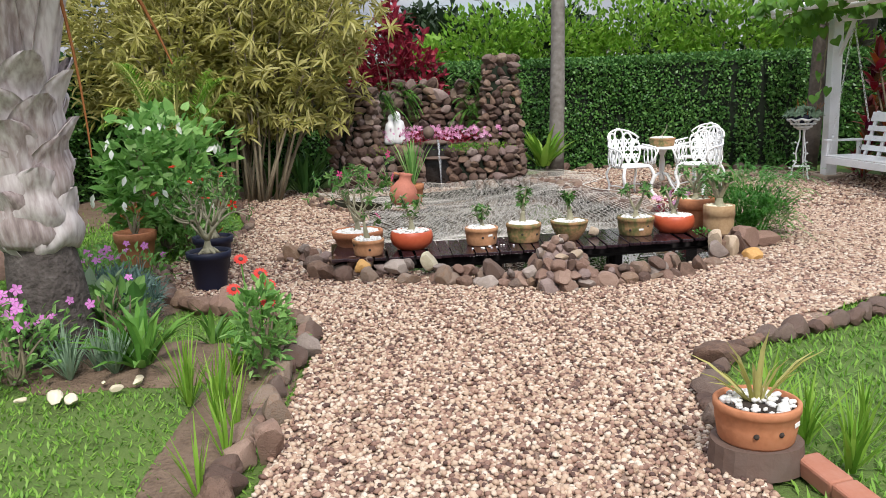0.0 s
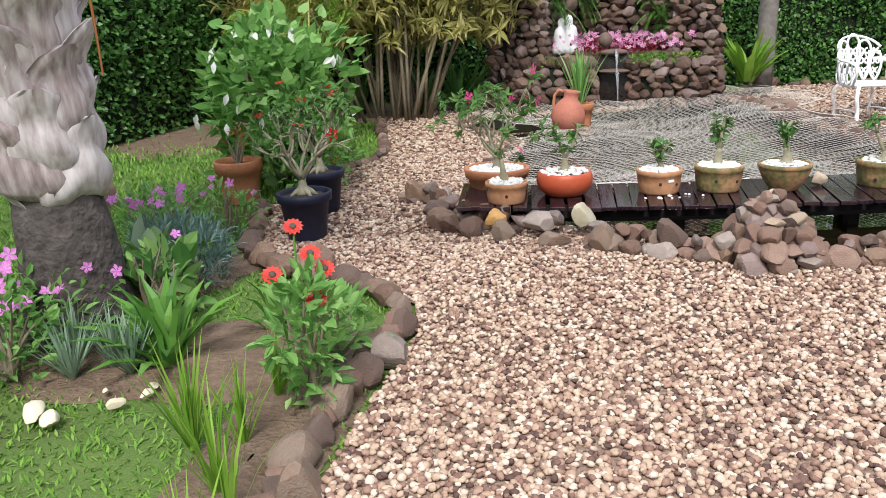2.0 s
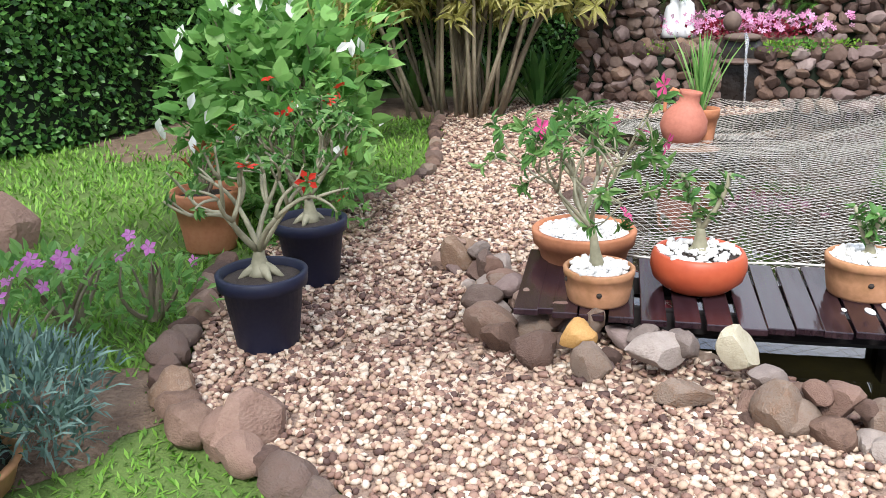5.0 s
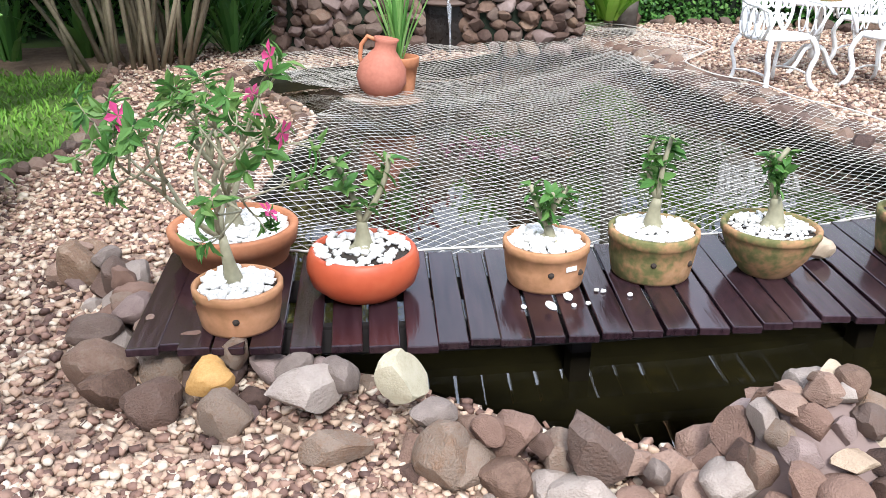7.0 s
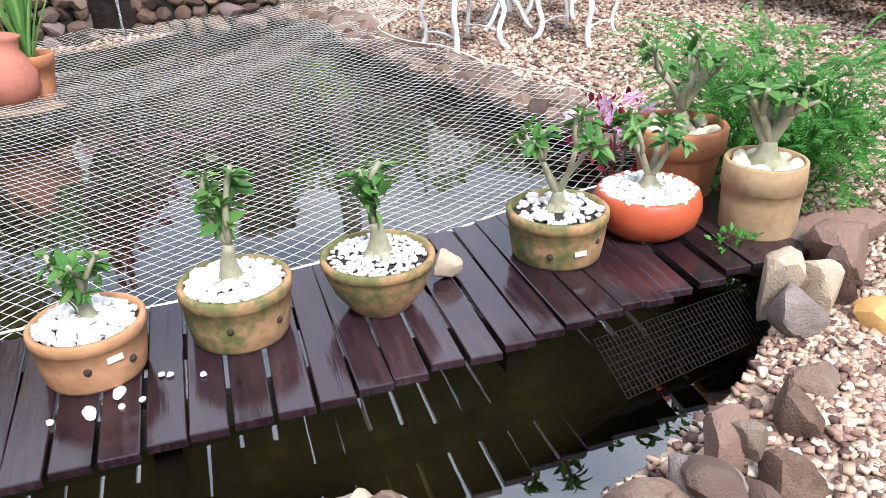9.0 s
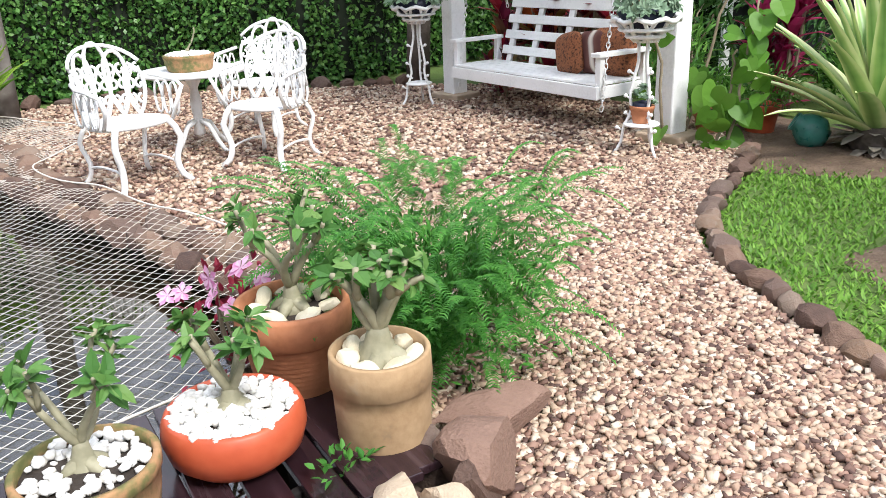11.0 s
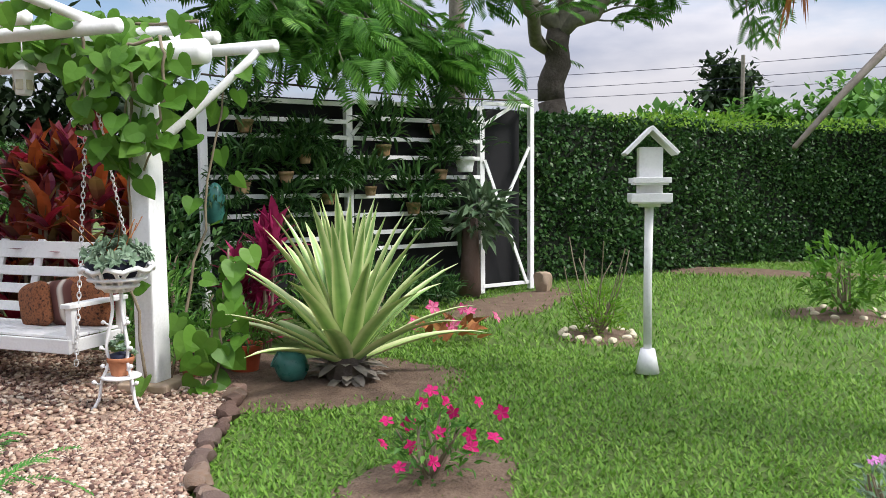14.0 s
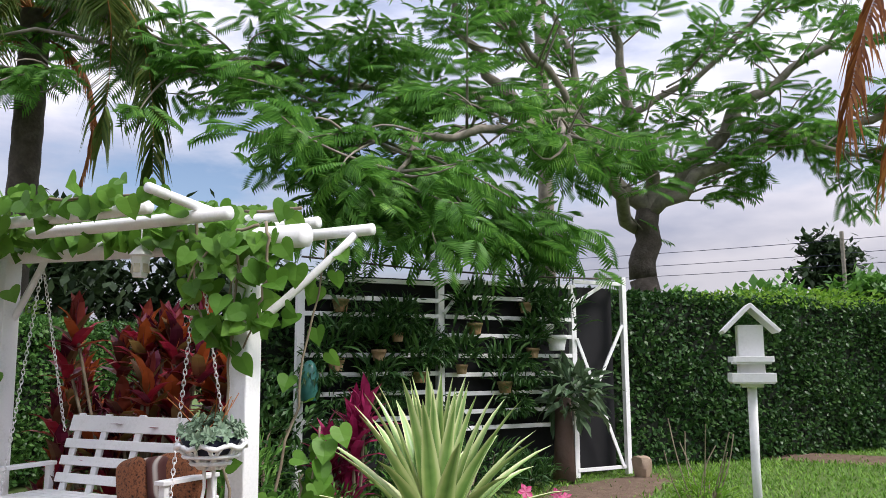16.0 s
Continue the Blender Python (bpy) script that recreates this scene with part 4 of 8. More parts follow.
    for ang, zz, kind in marks:
        a = radians(ang)
        if kind == "hole":
            bm = bmesh.new()
            bmesh.ops.create_uvsphere(bm, u_segments=10, v_segments=6, radius=0.012)
            o = part("drain_hole", bm, M["potting_soil"], th, "dark drilled drain hole", True)
            o.matrix_basis = pose(r * 0.96 * math.cos(a), r * 0.96 * math.sin(a), h * zz)
        else:
            boxpart("sticker", (0.045, 0.004, 0.018), pose(r * 1.0 * math.cos(a), r * 1.0 * math.sin(a), h * zz, 0, 0, ang + 90), M["white_stone"], th, "small white paper sticker", 0.001)
    return th


def rosette(rng, tip, d, n, L, W, chunks, droop=0.3):
    a = rng.uniform(0, 6.283, n)
    x, _, z = frames(np.tile(d, (n, 1)))
    out = np.cos(a)[:, None] * x + np.sin(a)[:, None] * z
    dirs = unit(out + d * rng.uniform(-0.1, 0.9, (n, 1)) - np.array((0, 0, droop)) * rng.uniform(0, 1, (n, 1)))
    s = rng.uniform(0.6, 1.15, n)
    at = np.tile(tip, (n, 1)) - d * rng.uniform(0, L * 0.6, (n, 1))
    chunks.append(scatter(*LEAF, at, frames(dirs, np.tile(d, (n, 1)) + 1e-3), np.stack([W * s, L * s, L * s], 1)))


def desert_rose(x, y, z, h, seed, stems=2, levels=2, L=0.055, W=0.024, flowers=None, fat=0.03, label="", spread=0.35, leaves=9, mleaf="leaf_rose", group="desert roses", lean=(0, 0), low=0.26):
    """A swollen grey caudex with bare forking limbs and tufts of leaves at the tips."""
    th = thing("desert_rose", x, y, z, label or "desert rose with a swollen grey stem and tufts of leaves", "potted plant", group)
    rng = np.random.default_rng(seed)
    wood, leaf, tips = [], [], []
    base = bend((0, 0, -0.02), (lean[0] * h * 0.3, lean[1] * h * 0.3, h * low), (rng.uniform(-0.01, 0.01), 0, 0), 7)
    wood.append(tube(base, [fat * 1.15, fat * 1.3, fat * 1.1, fat * 0.85, fat * 0.7, fat * 0.6, fat * 0.5], 10))
    for k in range(4):
        a = k * 1.57 + rng.uniform(0, 1)
        wood.append(tube(bend((0, 0, 0.02), (fat * 2.2 * math.cos(a), fat * 2.2 * math.sin(a), -0.02), (0, 0, 0.012), 5), [fat * 0.8, fat * 0.65, fat * 0.5, fat * 0.35, fat * 0.2], 7))

    def grow(p, d, length, rad, lev):
        q = p + d * length
        side = rng.normal(size=3) * length * 0.08
        wood.append(tube(bend(p, q, side, 5), np.linspace(rad, rad * 0.65, 5), 7))
        if lev == 0:
            tips.append((q, d))
            if levels == 0:
                tips.extend([(p + (q - p) * f_, unit(d + rng.normal(size=3) * 0.5)) for f_ in (0.8, 0.6, 0.35)])
            return
        for _ in range(2 if rng.random() < 0.75 else 3):
            nd = unit(d + rng.normal(size=3) * spread + np.array((0, 0, 0.25)))
            grow(q, nd, length * rng.uniform(0.6, 0.85), rad * 0.68, lev - 1)

    for k in range(stems):
        a = k * 6.283 / stems + rng.uniform(0, 1)
        d = unit(np.array((math.cos(a) * spread * 1.3 + lean[0], math.sin(a) * spread * 1.3 + lean[1], 1.0)))
        grow(base[-1] - np.array((0, 0, fat * 0.3)), d, h * (1 - low) / (1 + 0.72 * levels), fat * 0.36, levels)
    for q, d in tips:
        rosette(rng, q, d, leaves if levels else max(7, leaves // 4), L, W, leaf)
    sheet("stem", wood[:5], M["caudex"], th, "", True)
    for w_ in wood[5:]:
        sheet("branch", [w_], M["caudex"], th, "", True)
    sheet("leaves", leaf, M[mleaf], th)
    if flowers:
        col, n, size = flowers
        pick = [tips[i] for i in rng.choice(len(tips), min(n, len(tips)), replace=False)]
        at = np.array([q + d * 0.02 + rng.normal(size=3) * 0.02 for q, d in pick])
        dirs = unit(np.array([d for _, d in pick]) + rng.normal(size=(len(pick), 3)) * 0.6 + (0, -0.4, 0))
        xx, yy, zz = frames(dirs)
        for i in range(len(pick)):
            sheet("flower", [scatter(*FLOWER, at[i : i + 1], (xx[i : i + 1], zz[i : i + 1], yy[i : i + 1]), np.array([size]))], M[col], th, "five-petalled blossom")
    return th


Z = DECK_Z + 0.001
bowl_pot("clay_pot", -0.585, 7.13, Z, 0.143, 0.145, "drum", "terracotta_tan", "drum-shaped tan clay pot topped with white pebbles", "white", 1, marks=((-80, 0.45, "hole"), (-150, 0.7, "hole")))
bowl_pot("clay_bowl", -0.74, 7.68, 0.06, 0.24, 0.25, "tall", "terracotta", "wide terracotta bowl heaped with white pebbles", "white", 2)
bowl_pot("clay_bowl", -0.2, 7.38, Z, 0.2, 0.17, "round", "terracotta_red", "round red-glazed bowl dressed with large white pebbles", "half", 3)
bowl_pot("clay_pot", 0.46, 7.49, Z, 0.155, 0.165, "drum", "terracotta_tan", "mossy tan clay pot heaped with white pebbles", "white", 4, marks=((-88, 0.5, "hole"), (-60, 0.62, "sticker"), (-40, 0.45, "hole")))
bowl_pot("clay_pot", 0.87, 7.58, Z, 0.165, 0.18, "drum", "terracotta_moss", "moss-stained clay pot heaped with white pebbles", "white", 5, marks=((-100, 0.5, "hole"), (-45, 0.45, "hole")))
bowl_pot("clay_bowl", 1.31, 7.6, Z, 0.175, 0.19, "bowl", "terracotta_moss", "rounded mossy clay bowl with fine white chips", "fine", 6)
bowl_pot("clay_pot", 1.99, 7.78, Z, 0.175, 0.18, "drum", "terracotta_moss", "mossy drum clay pot half dressed with white pebbles", "half", 7, marks=((-120, 0.35, "hole"), (-85, 0.4, "sticker"), (-60, 0.55, "hole")))
bowl_pot("clay_bowl", 2.385, 7.86, Z, 0.2, 0.17, "round", "terracotta_red", "round red-glazed bowl full of white pebbles", "white", 8)
bowl_pot("flower_pot", 2.7, 8.2, 0.09, 0.185, 0.37, "ribbed", "terracotta", "tall ribbed terracotta pot with large cream stones", "large", 9)
bowl_pot("flower_pot", 2.8, 7.76, 0.07, 0.15, 0.37, "cylinder", "terracotta_grey", "weathered cylindrical clay pot with large cream stones", "large", 10)
for x, y, zz in ((2.7, 8.2, 0.09), (2.8, 7.76, 0.07), (-0.74, 7.68, 0.05)):
    t_ = thing("stone_slab", x, y, 0, "flat stone under a pot", "stone")
    stone(t_, 0, 0, zz * 0.5, 0.2, 0.2, max(0.03, zz * 0.5), "rock_dark", 0, 2)
desert_rose(-0.585, 7.13, Z + 0.12, 0.95, 61, 5, 3, 0.068, 0.026, ("petal_pink", 8, 0.045), 0.026, "tall branching desert rose with pink blossoms", 0.62, 8, low=0.2, lean=(-0.1, -0.05))
desert_rose(-0.74, 7.68, 0.27, 0.45, 62, 3, 1, 0.06, 0.028, None, 0.04)
desert_rose(-0.2, 7.38, Z + 0.15, 0.38, 63, 2, 0, 0.075, 0.036, None, 0.036, leaves=34, spread=0.3, low=0.3)
desert_rose(0.46, 7.49, Z + 0.145, 0.24, 64, 3, 0, 0.065, 0.03, None, 0.03, leaves=24, low=0.3)
desert_rose(0.87, 7.58, Z + 0.16, 0.38, 65, 2, 0, 0.07, 0.032, None, 0.034, leaves=36, spread=0.14, low=0.35)
desert_rose(1.31, 7.6, Z + 0.17, 0.32, 66, 2, 0, 0.07, 0.03, None, 0.038, leaves=36, spread=0.2, low=0.38)
desert_rose(1.99, 7.78, Z + 0.16, 0.36, 67, 4, 1, 0.07, 0.03, None, 0.036, leaves=11, low=0.22, spread=0.45)
desert_rose(2.385, 7.86, Z + 0.15, 0.3, 68, 4, 1, 0.075, 0.034, None, 0.042, leaves=11, low=0.25, spread=0.45)
desert_rose(2.7, 8.2, 0.43, 0.4, 69, 5, 1, 0.065, 0.03, None, 0.042, leaves=9, low=0.2, spread=0.45)
desert_rose(2.8, 7.76, 0.4, 0.36, 70, 6, 1, 0.07, 0.038, None, 0.058, leaves=10, low=0.3, spread=0.4)
# shells and chips on the planks
rs = random.Random(71)
for k in range(8):
    x = 0.35 + rs.uniform(0, 0.55)
    t_ = tagged(stone(None, x, 7.3 + 0.15 * (x - 0.35) + rs.uniform(-0.06, 0.06), DECK_Z + 0.004, 0.011 if k > 1 else 0.03, 0.01 if k > 1 else 0.018, 0.007, "white_stone", None, 5, rng=rs), "white shell chip fallen on the planks", "pebble", "chips on the planks")
    t_.name = "white_chip"
t_ = tagged(stone(None, 1.56, 7.72, DECK_Z + 0.045, 0.055, 0.05, 0.055, "rock_pale", 20, 5, rng=rs), "rounded beige cobble lying on the planks", "stone")
t_.name = "cobble"

# ---- clay jug with reeds at the pond edge ----
jug = thing("clay_jug", -0.5, 11.2, 0.06, "round terracotta jug with a loop handle", "jug")
v, f = lathe([(0.01, 0.0), (0.1, 0.0), (0.16, 0.05), (0.2, 0.14), (0.185, 0.24), (0.12, 0.33), (0.085, 0.37), (0.085, 0.43), (0.1, 0.46), (0.085, 0.46), (0.07, 0.42)], 32, 0.01, 3)
sheet("jug_body", [(v, f)], M["terracotta_pink"], jug, "", True)
sheet("handle", [tube(np.array([(-0.07, 0, 0.43), (-0.15, 0, 0.45), (-0.19, 0, 0.38), (-0.19, 0, 0.28), (-0.16, 0, 0.22)]), 0.018, 8)], M["terracotta"], jug, "", True)
jug.matrix_basis = pose(-0.5, 11.2, 0.06, 0, 9, 0)
stand_s = thing("flat_stone", -0.5, 11.2, 0, "flat stone at the pond edge", "stone")
stone(stand_s, 0, 0, 0.025, 0.28, 0.24, 0.035, "rock", 0, 2)


def strap_plant(name, x, y, z, n, L, W, m, label, category, seed, up=0.9, spread=0.5, template=STRAP, curve=0.3, group=""):
    """Long leaves springing from one crown."""
    th = thing(name, x, y, z, label, category, group)
    rng = np.random.default_rng(seed)
    a = rng.uniform(0, 6.283, n)
    el = rng.uniform(up - spread, up + spread, n)
    d = np.column_stack([np.cos(a) * np.cos(el), np.sin(a) * np.cos(el), np.sin(el)])
    s = rng.uniform(0.7, 1.1, n)
    at = np.column_stack([np.cos(a) * W, np.sin(a) * W, np.zeros(n)]) * rng.uniform(0, 1, (n, 1))
    v, f = scatter(*template, at, frames(d), np.stack([W * s, L * s, L * s * curve], 1))
    sheet("leaves", [(v, f)], M[m], th)
    return th


reed = strap_plant("reed_plant", -0.35, 11.35, 0.3, 44, 0.7, 0.034, "leaf_lush", "striped green reed growing in a clay pot", "plant", 5, 1.35, 0.28)
bowl_pot("flower_pot", -0.33, 11.36, 0.05, 0.14, 0.3, "tall", "terracotta", "terracotta pot holding a reed plant", "none", 12, "")

# ---- grotto: dry-stone horseshoe with a fountain ----
grotto = thing("stone_grotto", label="dry-stone grotto of dark brown river stones", category="stone wall", kind="structure")
rg = random.Random(41)


def stone_pier(x, y, w, d, h, lo=0.06, hi=0.11, taper=0.15):
    z = 0.0
    while z < h:
        k = 1 - taper * z / h
        hh = rg.uniform(lo, hi) * 0.8
        per = 2 * (w + d) * k
        s = rg.uniform(0, 0.1)
        while s < per:
            sz = rg.uniform(lo, hi)
            q = s % per
            W2, D2 = w * k, d * k
            if q < W2:
                px_, py_ = q - W2 / 2, -D2 / 2
            elif q < W2 + D2:
                px_, py_ = W2 / 2, q - W2 - D2 / 2
            elif q < 2 * W2 + D2:
                px_, py_ = W2 / 2 - (q - W2 - D2), D2 / 2
            else:
                px_, py_ = -W2 / 2, D2 / 2 - (q - 2 * W2 - D2)
            if not (py_ >= D2 / 2 - 1e-6 and y > 14.9):
                stone(grotto, x + px_ + rg.uniform(-0.03, 0.03), y + py_ + rg.uniform(-0.03, 0.03), z + hh * 0.5, sz * rg.uniform(0.9, 1.3), sz, hh * rg.uniform(0.75, 1.15), rg.choice(["rock_dark", "rock_dark", "rock_dark", "rock", "rock_mauve"]), rg.uniform(-40, 40), 18, SHARP if rg.random() < 0.4 else None, rng=rg)
            s += sz * 1.7
        z += hh * 1.3
    # near-black box paints the shade in the gaps between the stones
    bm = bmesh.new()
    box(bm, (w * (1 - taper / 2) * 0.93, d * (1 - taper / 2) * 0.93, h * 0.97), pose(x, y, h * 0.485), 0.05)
    part("core", bm, M["shade_core"], grotto, "near-black filling standing for shade between the stones")


stone_pier(-1.38, 13.7, 0.72, 0.5, 1.66, 0.07, 0.12, 0.1)
stone_pier(1.12, 14.3, 0.72, 0.5, 2.1, 0.07, 0.12, 0.42)
stone_pier(-0.95, 14.75, 0.5, 0.45, 1.62, 0.09, 0.15, 0.2)
stone_pier(-0.4, 15.1, 0.75, 0.4, 1.82, 0.08, 0.14, 0.1)
stone_pier(0.22, 15.1, 0.6, 0.4, 1.62, 0.09, 0.16, 0.1)
stone_pier(0.7, 14.95, 0.6, 0.4, 1.75, 0.08, 0.14, 0.15)
stone_pier(-0.85, 13.6, 1.1, 0.4, 0.62, 0.08, 0.13, 0.05)
stone_pier(0.72, 13.95, 1.05, 0.4, 0.62, 0.08, 0.13, 0.05)
bm = bmesh.new()
box(bm, (2.2, 1.0, 0.76), pose(-0.05, 14.5, 0.38), 0.05)
part("planting_bed", bm, M["soil"], grotto, "raised soil bed inside the grotto")
# plain white statue of two robed figures
v1, f1 = lathe([(0.001, 0), (0.13, 0.0), (0.125, 0.08), (0.11, 0.2), (0.115, 0.3), (0.1, 0.38), (0.05, 0.425), (0.06, 0.46), (0.062, 0.5), (0.04, 0.545), (0.001, 0.56)], 20, 0.1, 4)
v2 = v1 * (0.9, 0.9, 0.92)
tagged(sheet("statue", [(v1 + (0.085, 0, 0) + v1[:, 2:3] * (-0.08, 0, 0), f1), (v2 + (-0.085, -0.03, 0) + v2[:, 2:3] * (0.05, 0, 0), f1)], M["statue"], None, "", True), "white plaster statue standing on the grotto bed", "statue").location = (-0.74, 14.12, 0.76)
# spout bowls and water thread
M["wet_stone"] = mat("wet_stone", [(0.01, 0.008, 0.007), (0.03, 0.022, 0.018)], 0.3, 9, 3, 0.8, dist=0.03)
ft = thing("fountain", -0.03, 13.85, 0.0, "small stone cascade with a thread of water", "fountain")
sheet("spout", [(ICO3[0] * (0.2, 0.14, 0.05) + (0, -0.05, 0.78), ICO3[1]), (ICO3[0] * (0.24, 0.16, 0.035) + (0.02, -0.1, 0.52), ICO3[1]), (ICO3[0] * (0.1, 0.1, 0.11) + (-0.12, 0, 0.95), ICO3[1])], M["rock_dark"], ft, "", True)
sheet("back_stone", [(ICO3[0] * (0.36, 0.08, 0.5) + (0, -0.02, 0.33), ICO3[1])], M["wet_stone"], ft, "dark wet stone", True)
wt, wtn, wtl = nodes_of("falling_water")
wtn["Principled BSDF"].inputs["Base Color"].default_value = (0.85, 0.87, 0.9, 1)
wtn["Principled BSDF"].inputs["Roughness"].default_value = 0.15
wtn["Principled BSDF"].inputs["Transmission Weight"].default_value = 0.8
sheet("water_thread", [tube(np.array([(0.03, -0.18, 0.82), (0.05, -0.24, 0.76), (0.05, -0.25, 0.56), (0.06, -0.27, 0.5), (0.07, -0.3, 0.3), (0.08, -0.31, -0.08)]), [0.02, 0.024, 0.012, 0.028, 0.013, 0.01], 6)], wt, ft, "thin falling thread of water", True)


# ---- white cast-metal chairs and table ----
def curl(cx, cz, r0, turns, n=14, flip=1, start=0.0):
    t = np.linspace(0, 1, n)
    a = start + flip * t * turns * 6.283
    rr = r0 * (1 - 0.7 * t)
    return np.column_stack([cx + rr * np.cos(a), np.zeros(n), cz + rr * np.sin(a)])


def garden_chair(m4, label):
    th = new("garden_chair")
    tagged(th, label, "chair", "white chairs round the garden table")
    W = M["white_metal"]
    # seat: rounded rim with a pierced lattice
    a = np.linspace(0, 6.283, 33)
    rim = np.column_stack([0.25 * np.cos(a) * (1 - 0.1 * np.sin(a)), 0.22 * np.sin(a), np.full(33, 0.41)])
    sheet("seat_rim", [tube(rim, 0.016, 6)], W, th, "", True)
    for k in range(-4, 5):
        q = k * 0.05
        L = 0.21 * math.sqrt(max(0.05, 1 - (q / 0.25) ** 2))
        sheet("seat_bar", [tube(np.array([(q, -L, 0.41), (q + 0.02 * (k % 2), 0, 0.412), (q, L, 0.41)]), 0.012, 5)], W, th, "", True)
        L = 0.24 * math.sqrt(max(0.05, 1 - (q / 0.23) ** 2))
        sheet("seat_bar", [tube(np.array([(-L, q * 0.9, 0.412), (L, q * 0.9, 0.412)]), 0.011, 5)], W, th, "", True)
    # backrest: four tall looped petals crossing one another, curved round the seat
    pieces = []

    def wrap(p):
        ang = p[:, 0] / 0.27
        rec = 0.06 + 0.16 * (p[:, 2] - 0.41)
        return np.column_stack([0.25 * np.sin(ang) * (1 + 0.25 * (p[:, 2] - 0.41)), 0.2 * np.cos(ang) + rec - 0.04, p[:, 2]])

    for k in range(5):
        c = -0.24 + 0.12 * k
        h = 0.9 - 0.12 * abs(k - 2) ** 1.5 * 0.5
        t = np.linspace(0, 1, 22)
        loop = np.column_stack([c + 0.075 * np.sin(t * 6.283) * (0.35 + 0.9 * np.sin(t * 3.1416)), np.zeros(22), 0.43 + (h - 0.43) * (0.5 - 0.5 * np.cos(t * 6.283))])
        pieces.append(tube(wrap(loop), 0.014, 5))
        for zz in (0.52, 0.62, 0.72):
            for fl in (1, -1):
                pieces.append(tube(wrap(curl(c + fl * 0.035, zz, 0.036, 0.9, 10, fl, 1.5)), 0.011, 4))
        if k < 4:
            pieces.append(tube(wrap(np.array([(c, 0, 0.46), (c + 0.06, 0, 0.58), (c + 0.12, 0, 0.46)])), 0.009, 4))
            pieces.append(tube(wrap(np.array([(c, 0, 0.72), (c + 0.06, 0, 0.6), (c + 0.12, 0, 0.72)])), 0.009, 4))
    top = np.linspace(-0.3, 0.3, 12)
    pieces.append(tube(wrap(np.column_stack([top, np.zeros(12), 0.885 - 1.3 * top ** 2])), 0.013, 6))
    sheet("backrest", pieces, W, th, "pierced leaf-pattern back", True)
    for s in (-1, 1):
        arm = np.array([(s * 0.27, 0.12, 0.68), (s * 0.31, 0.0, 0.66), (s * 0.31, -0.13, 0.65), (s * 0.29, -0.22, 0.62), (s * 0.25, -0.2, 0.52), (s * 0.245, -0.14, 0.41)])
        pieces = [tube(arm, 0.014, 6)]
        for yy in (-0.13, -0.04, 0.05):
            p = np.column_stack([np.full(12, s * 0.285), yy + 0.042 * np.cos(np.linspace(0, 6.283, 12)), 0.53 + 0.11 * np.sin(np.linspace(0, 6.283, 12))])
            pieces.append(tube(p, 0.009, 4))
        sheet("armrest", pieces, W, th, "", True)
    for sx, sy in ((-1, -1), (1, -1), (-1, 1), (1, 1)):
        thick = 0.022 if sy < 0 else 0.016
        p = np.array([(sx * 0.19, sy * 0.17, 0.41), (sx * 0.235, sy * 0.21, 0.3), (sx * 0.2, sy * 0.19, 0.15), (sx * 0.215, sy * 0.21, 0.05), (sx * 0.255, sy * 0.25, 0.0)])
        sheet("leg", [tube(spline(p, False, 0.05), thick, 7)], W, th, "", True)
    for sx in (-1, 1):
        sheet("stretcher", [tube(bend((sx * 0.2, -0.19, 0.13), (sx * 0.2, 0.19, 0.13), (0, 0, 0.02), 6), 0.009, 5)], W, th)
    th.matrix_basis = m4
    th.scale = (1.1, 1.1, 1.1)
    return th


def facing(x, y, dx, dy):
    return pose(x, y, 0.006, 0, 0, math.degrees(math.atan2(dy, dx)) + 90)


ch = garden_chair(facing(2.86, 11.92, 0.35, -0.9), "white cast-metal garden chair with pierced leaf-pattern back")
copy_thing(ch, facing(3.9, 11.95, -0.8, -0.6))
copy_thing(ch, facing(4.25, 13.15, -0.75, -0.65))
tb = thing("garden_table", 3.55, 12.75, 0.006, "round white cast-metal garden table", "table")
v, f = lathe([(0.001, 0.64), (0.4, 0.64), (0.425, 0.645), (0.43, 0.66), (0.42, 0.675), (0.001, 0.675)], 40)
sheet("tabletop", [(v, f)], M["white_metal"], tb, "", True)
v, f = lathe([(0.001, 0.12), (0.05, 0.14), (0.035, 0.25), (0.05, 0.4), (0.03, 0.52), (0.09, 0.64)], 16)
sheet("column", [(v, f)], M["white_metal"], tb, "", True)
for k in range(4):
    a = k * 1.571 + 0.5
    p = np.array([(0.03, 0.25), (0.12, 0.22), (0.2, 0.1), (0.27, 0.03), (0.32, 0.0)])
    q = np.column_stack([p[:, 0] * math.cos(a), p[:, 0] * math.sin(a), p[:, 1]])
    sheet("leg", [tube(spline(q, False, 0.05), 0.02, 7)], M["white_metal"], tb, "", True)
bowl_pot("clay_bowl", 3.53, 12.7, 0.682, 0.2, 0.13, "drum", "terracotta_moss", "shallow mossy clay bowl standing on the garden table", "white", 14, "")
desert_rose(3.53, 12.7, 0.79, 0.25, 90, 1, 0, 0.02, 0.01, None, 0.025, "bare swollen stem in the table bowl", leaves=3, group="table plant")

# ---- pergola with swing seat ----
U = np.array((-0.088, 0.996))          # along the posts
N = np.array((0.996, 0.088))           # away from the path
PC = np.array((6.66, 12.03))


def pg(along, out, z):
    p = PC + U * along + N * out
    return (p[0], p[1], z)


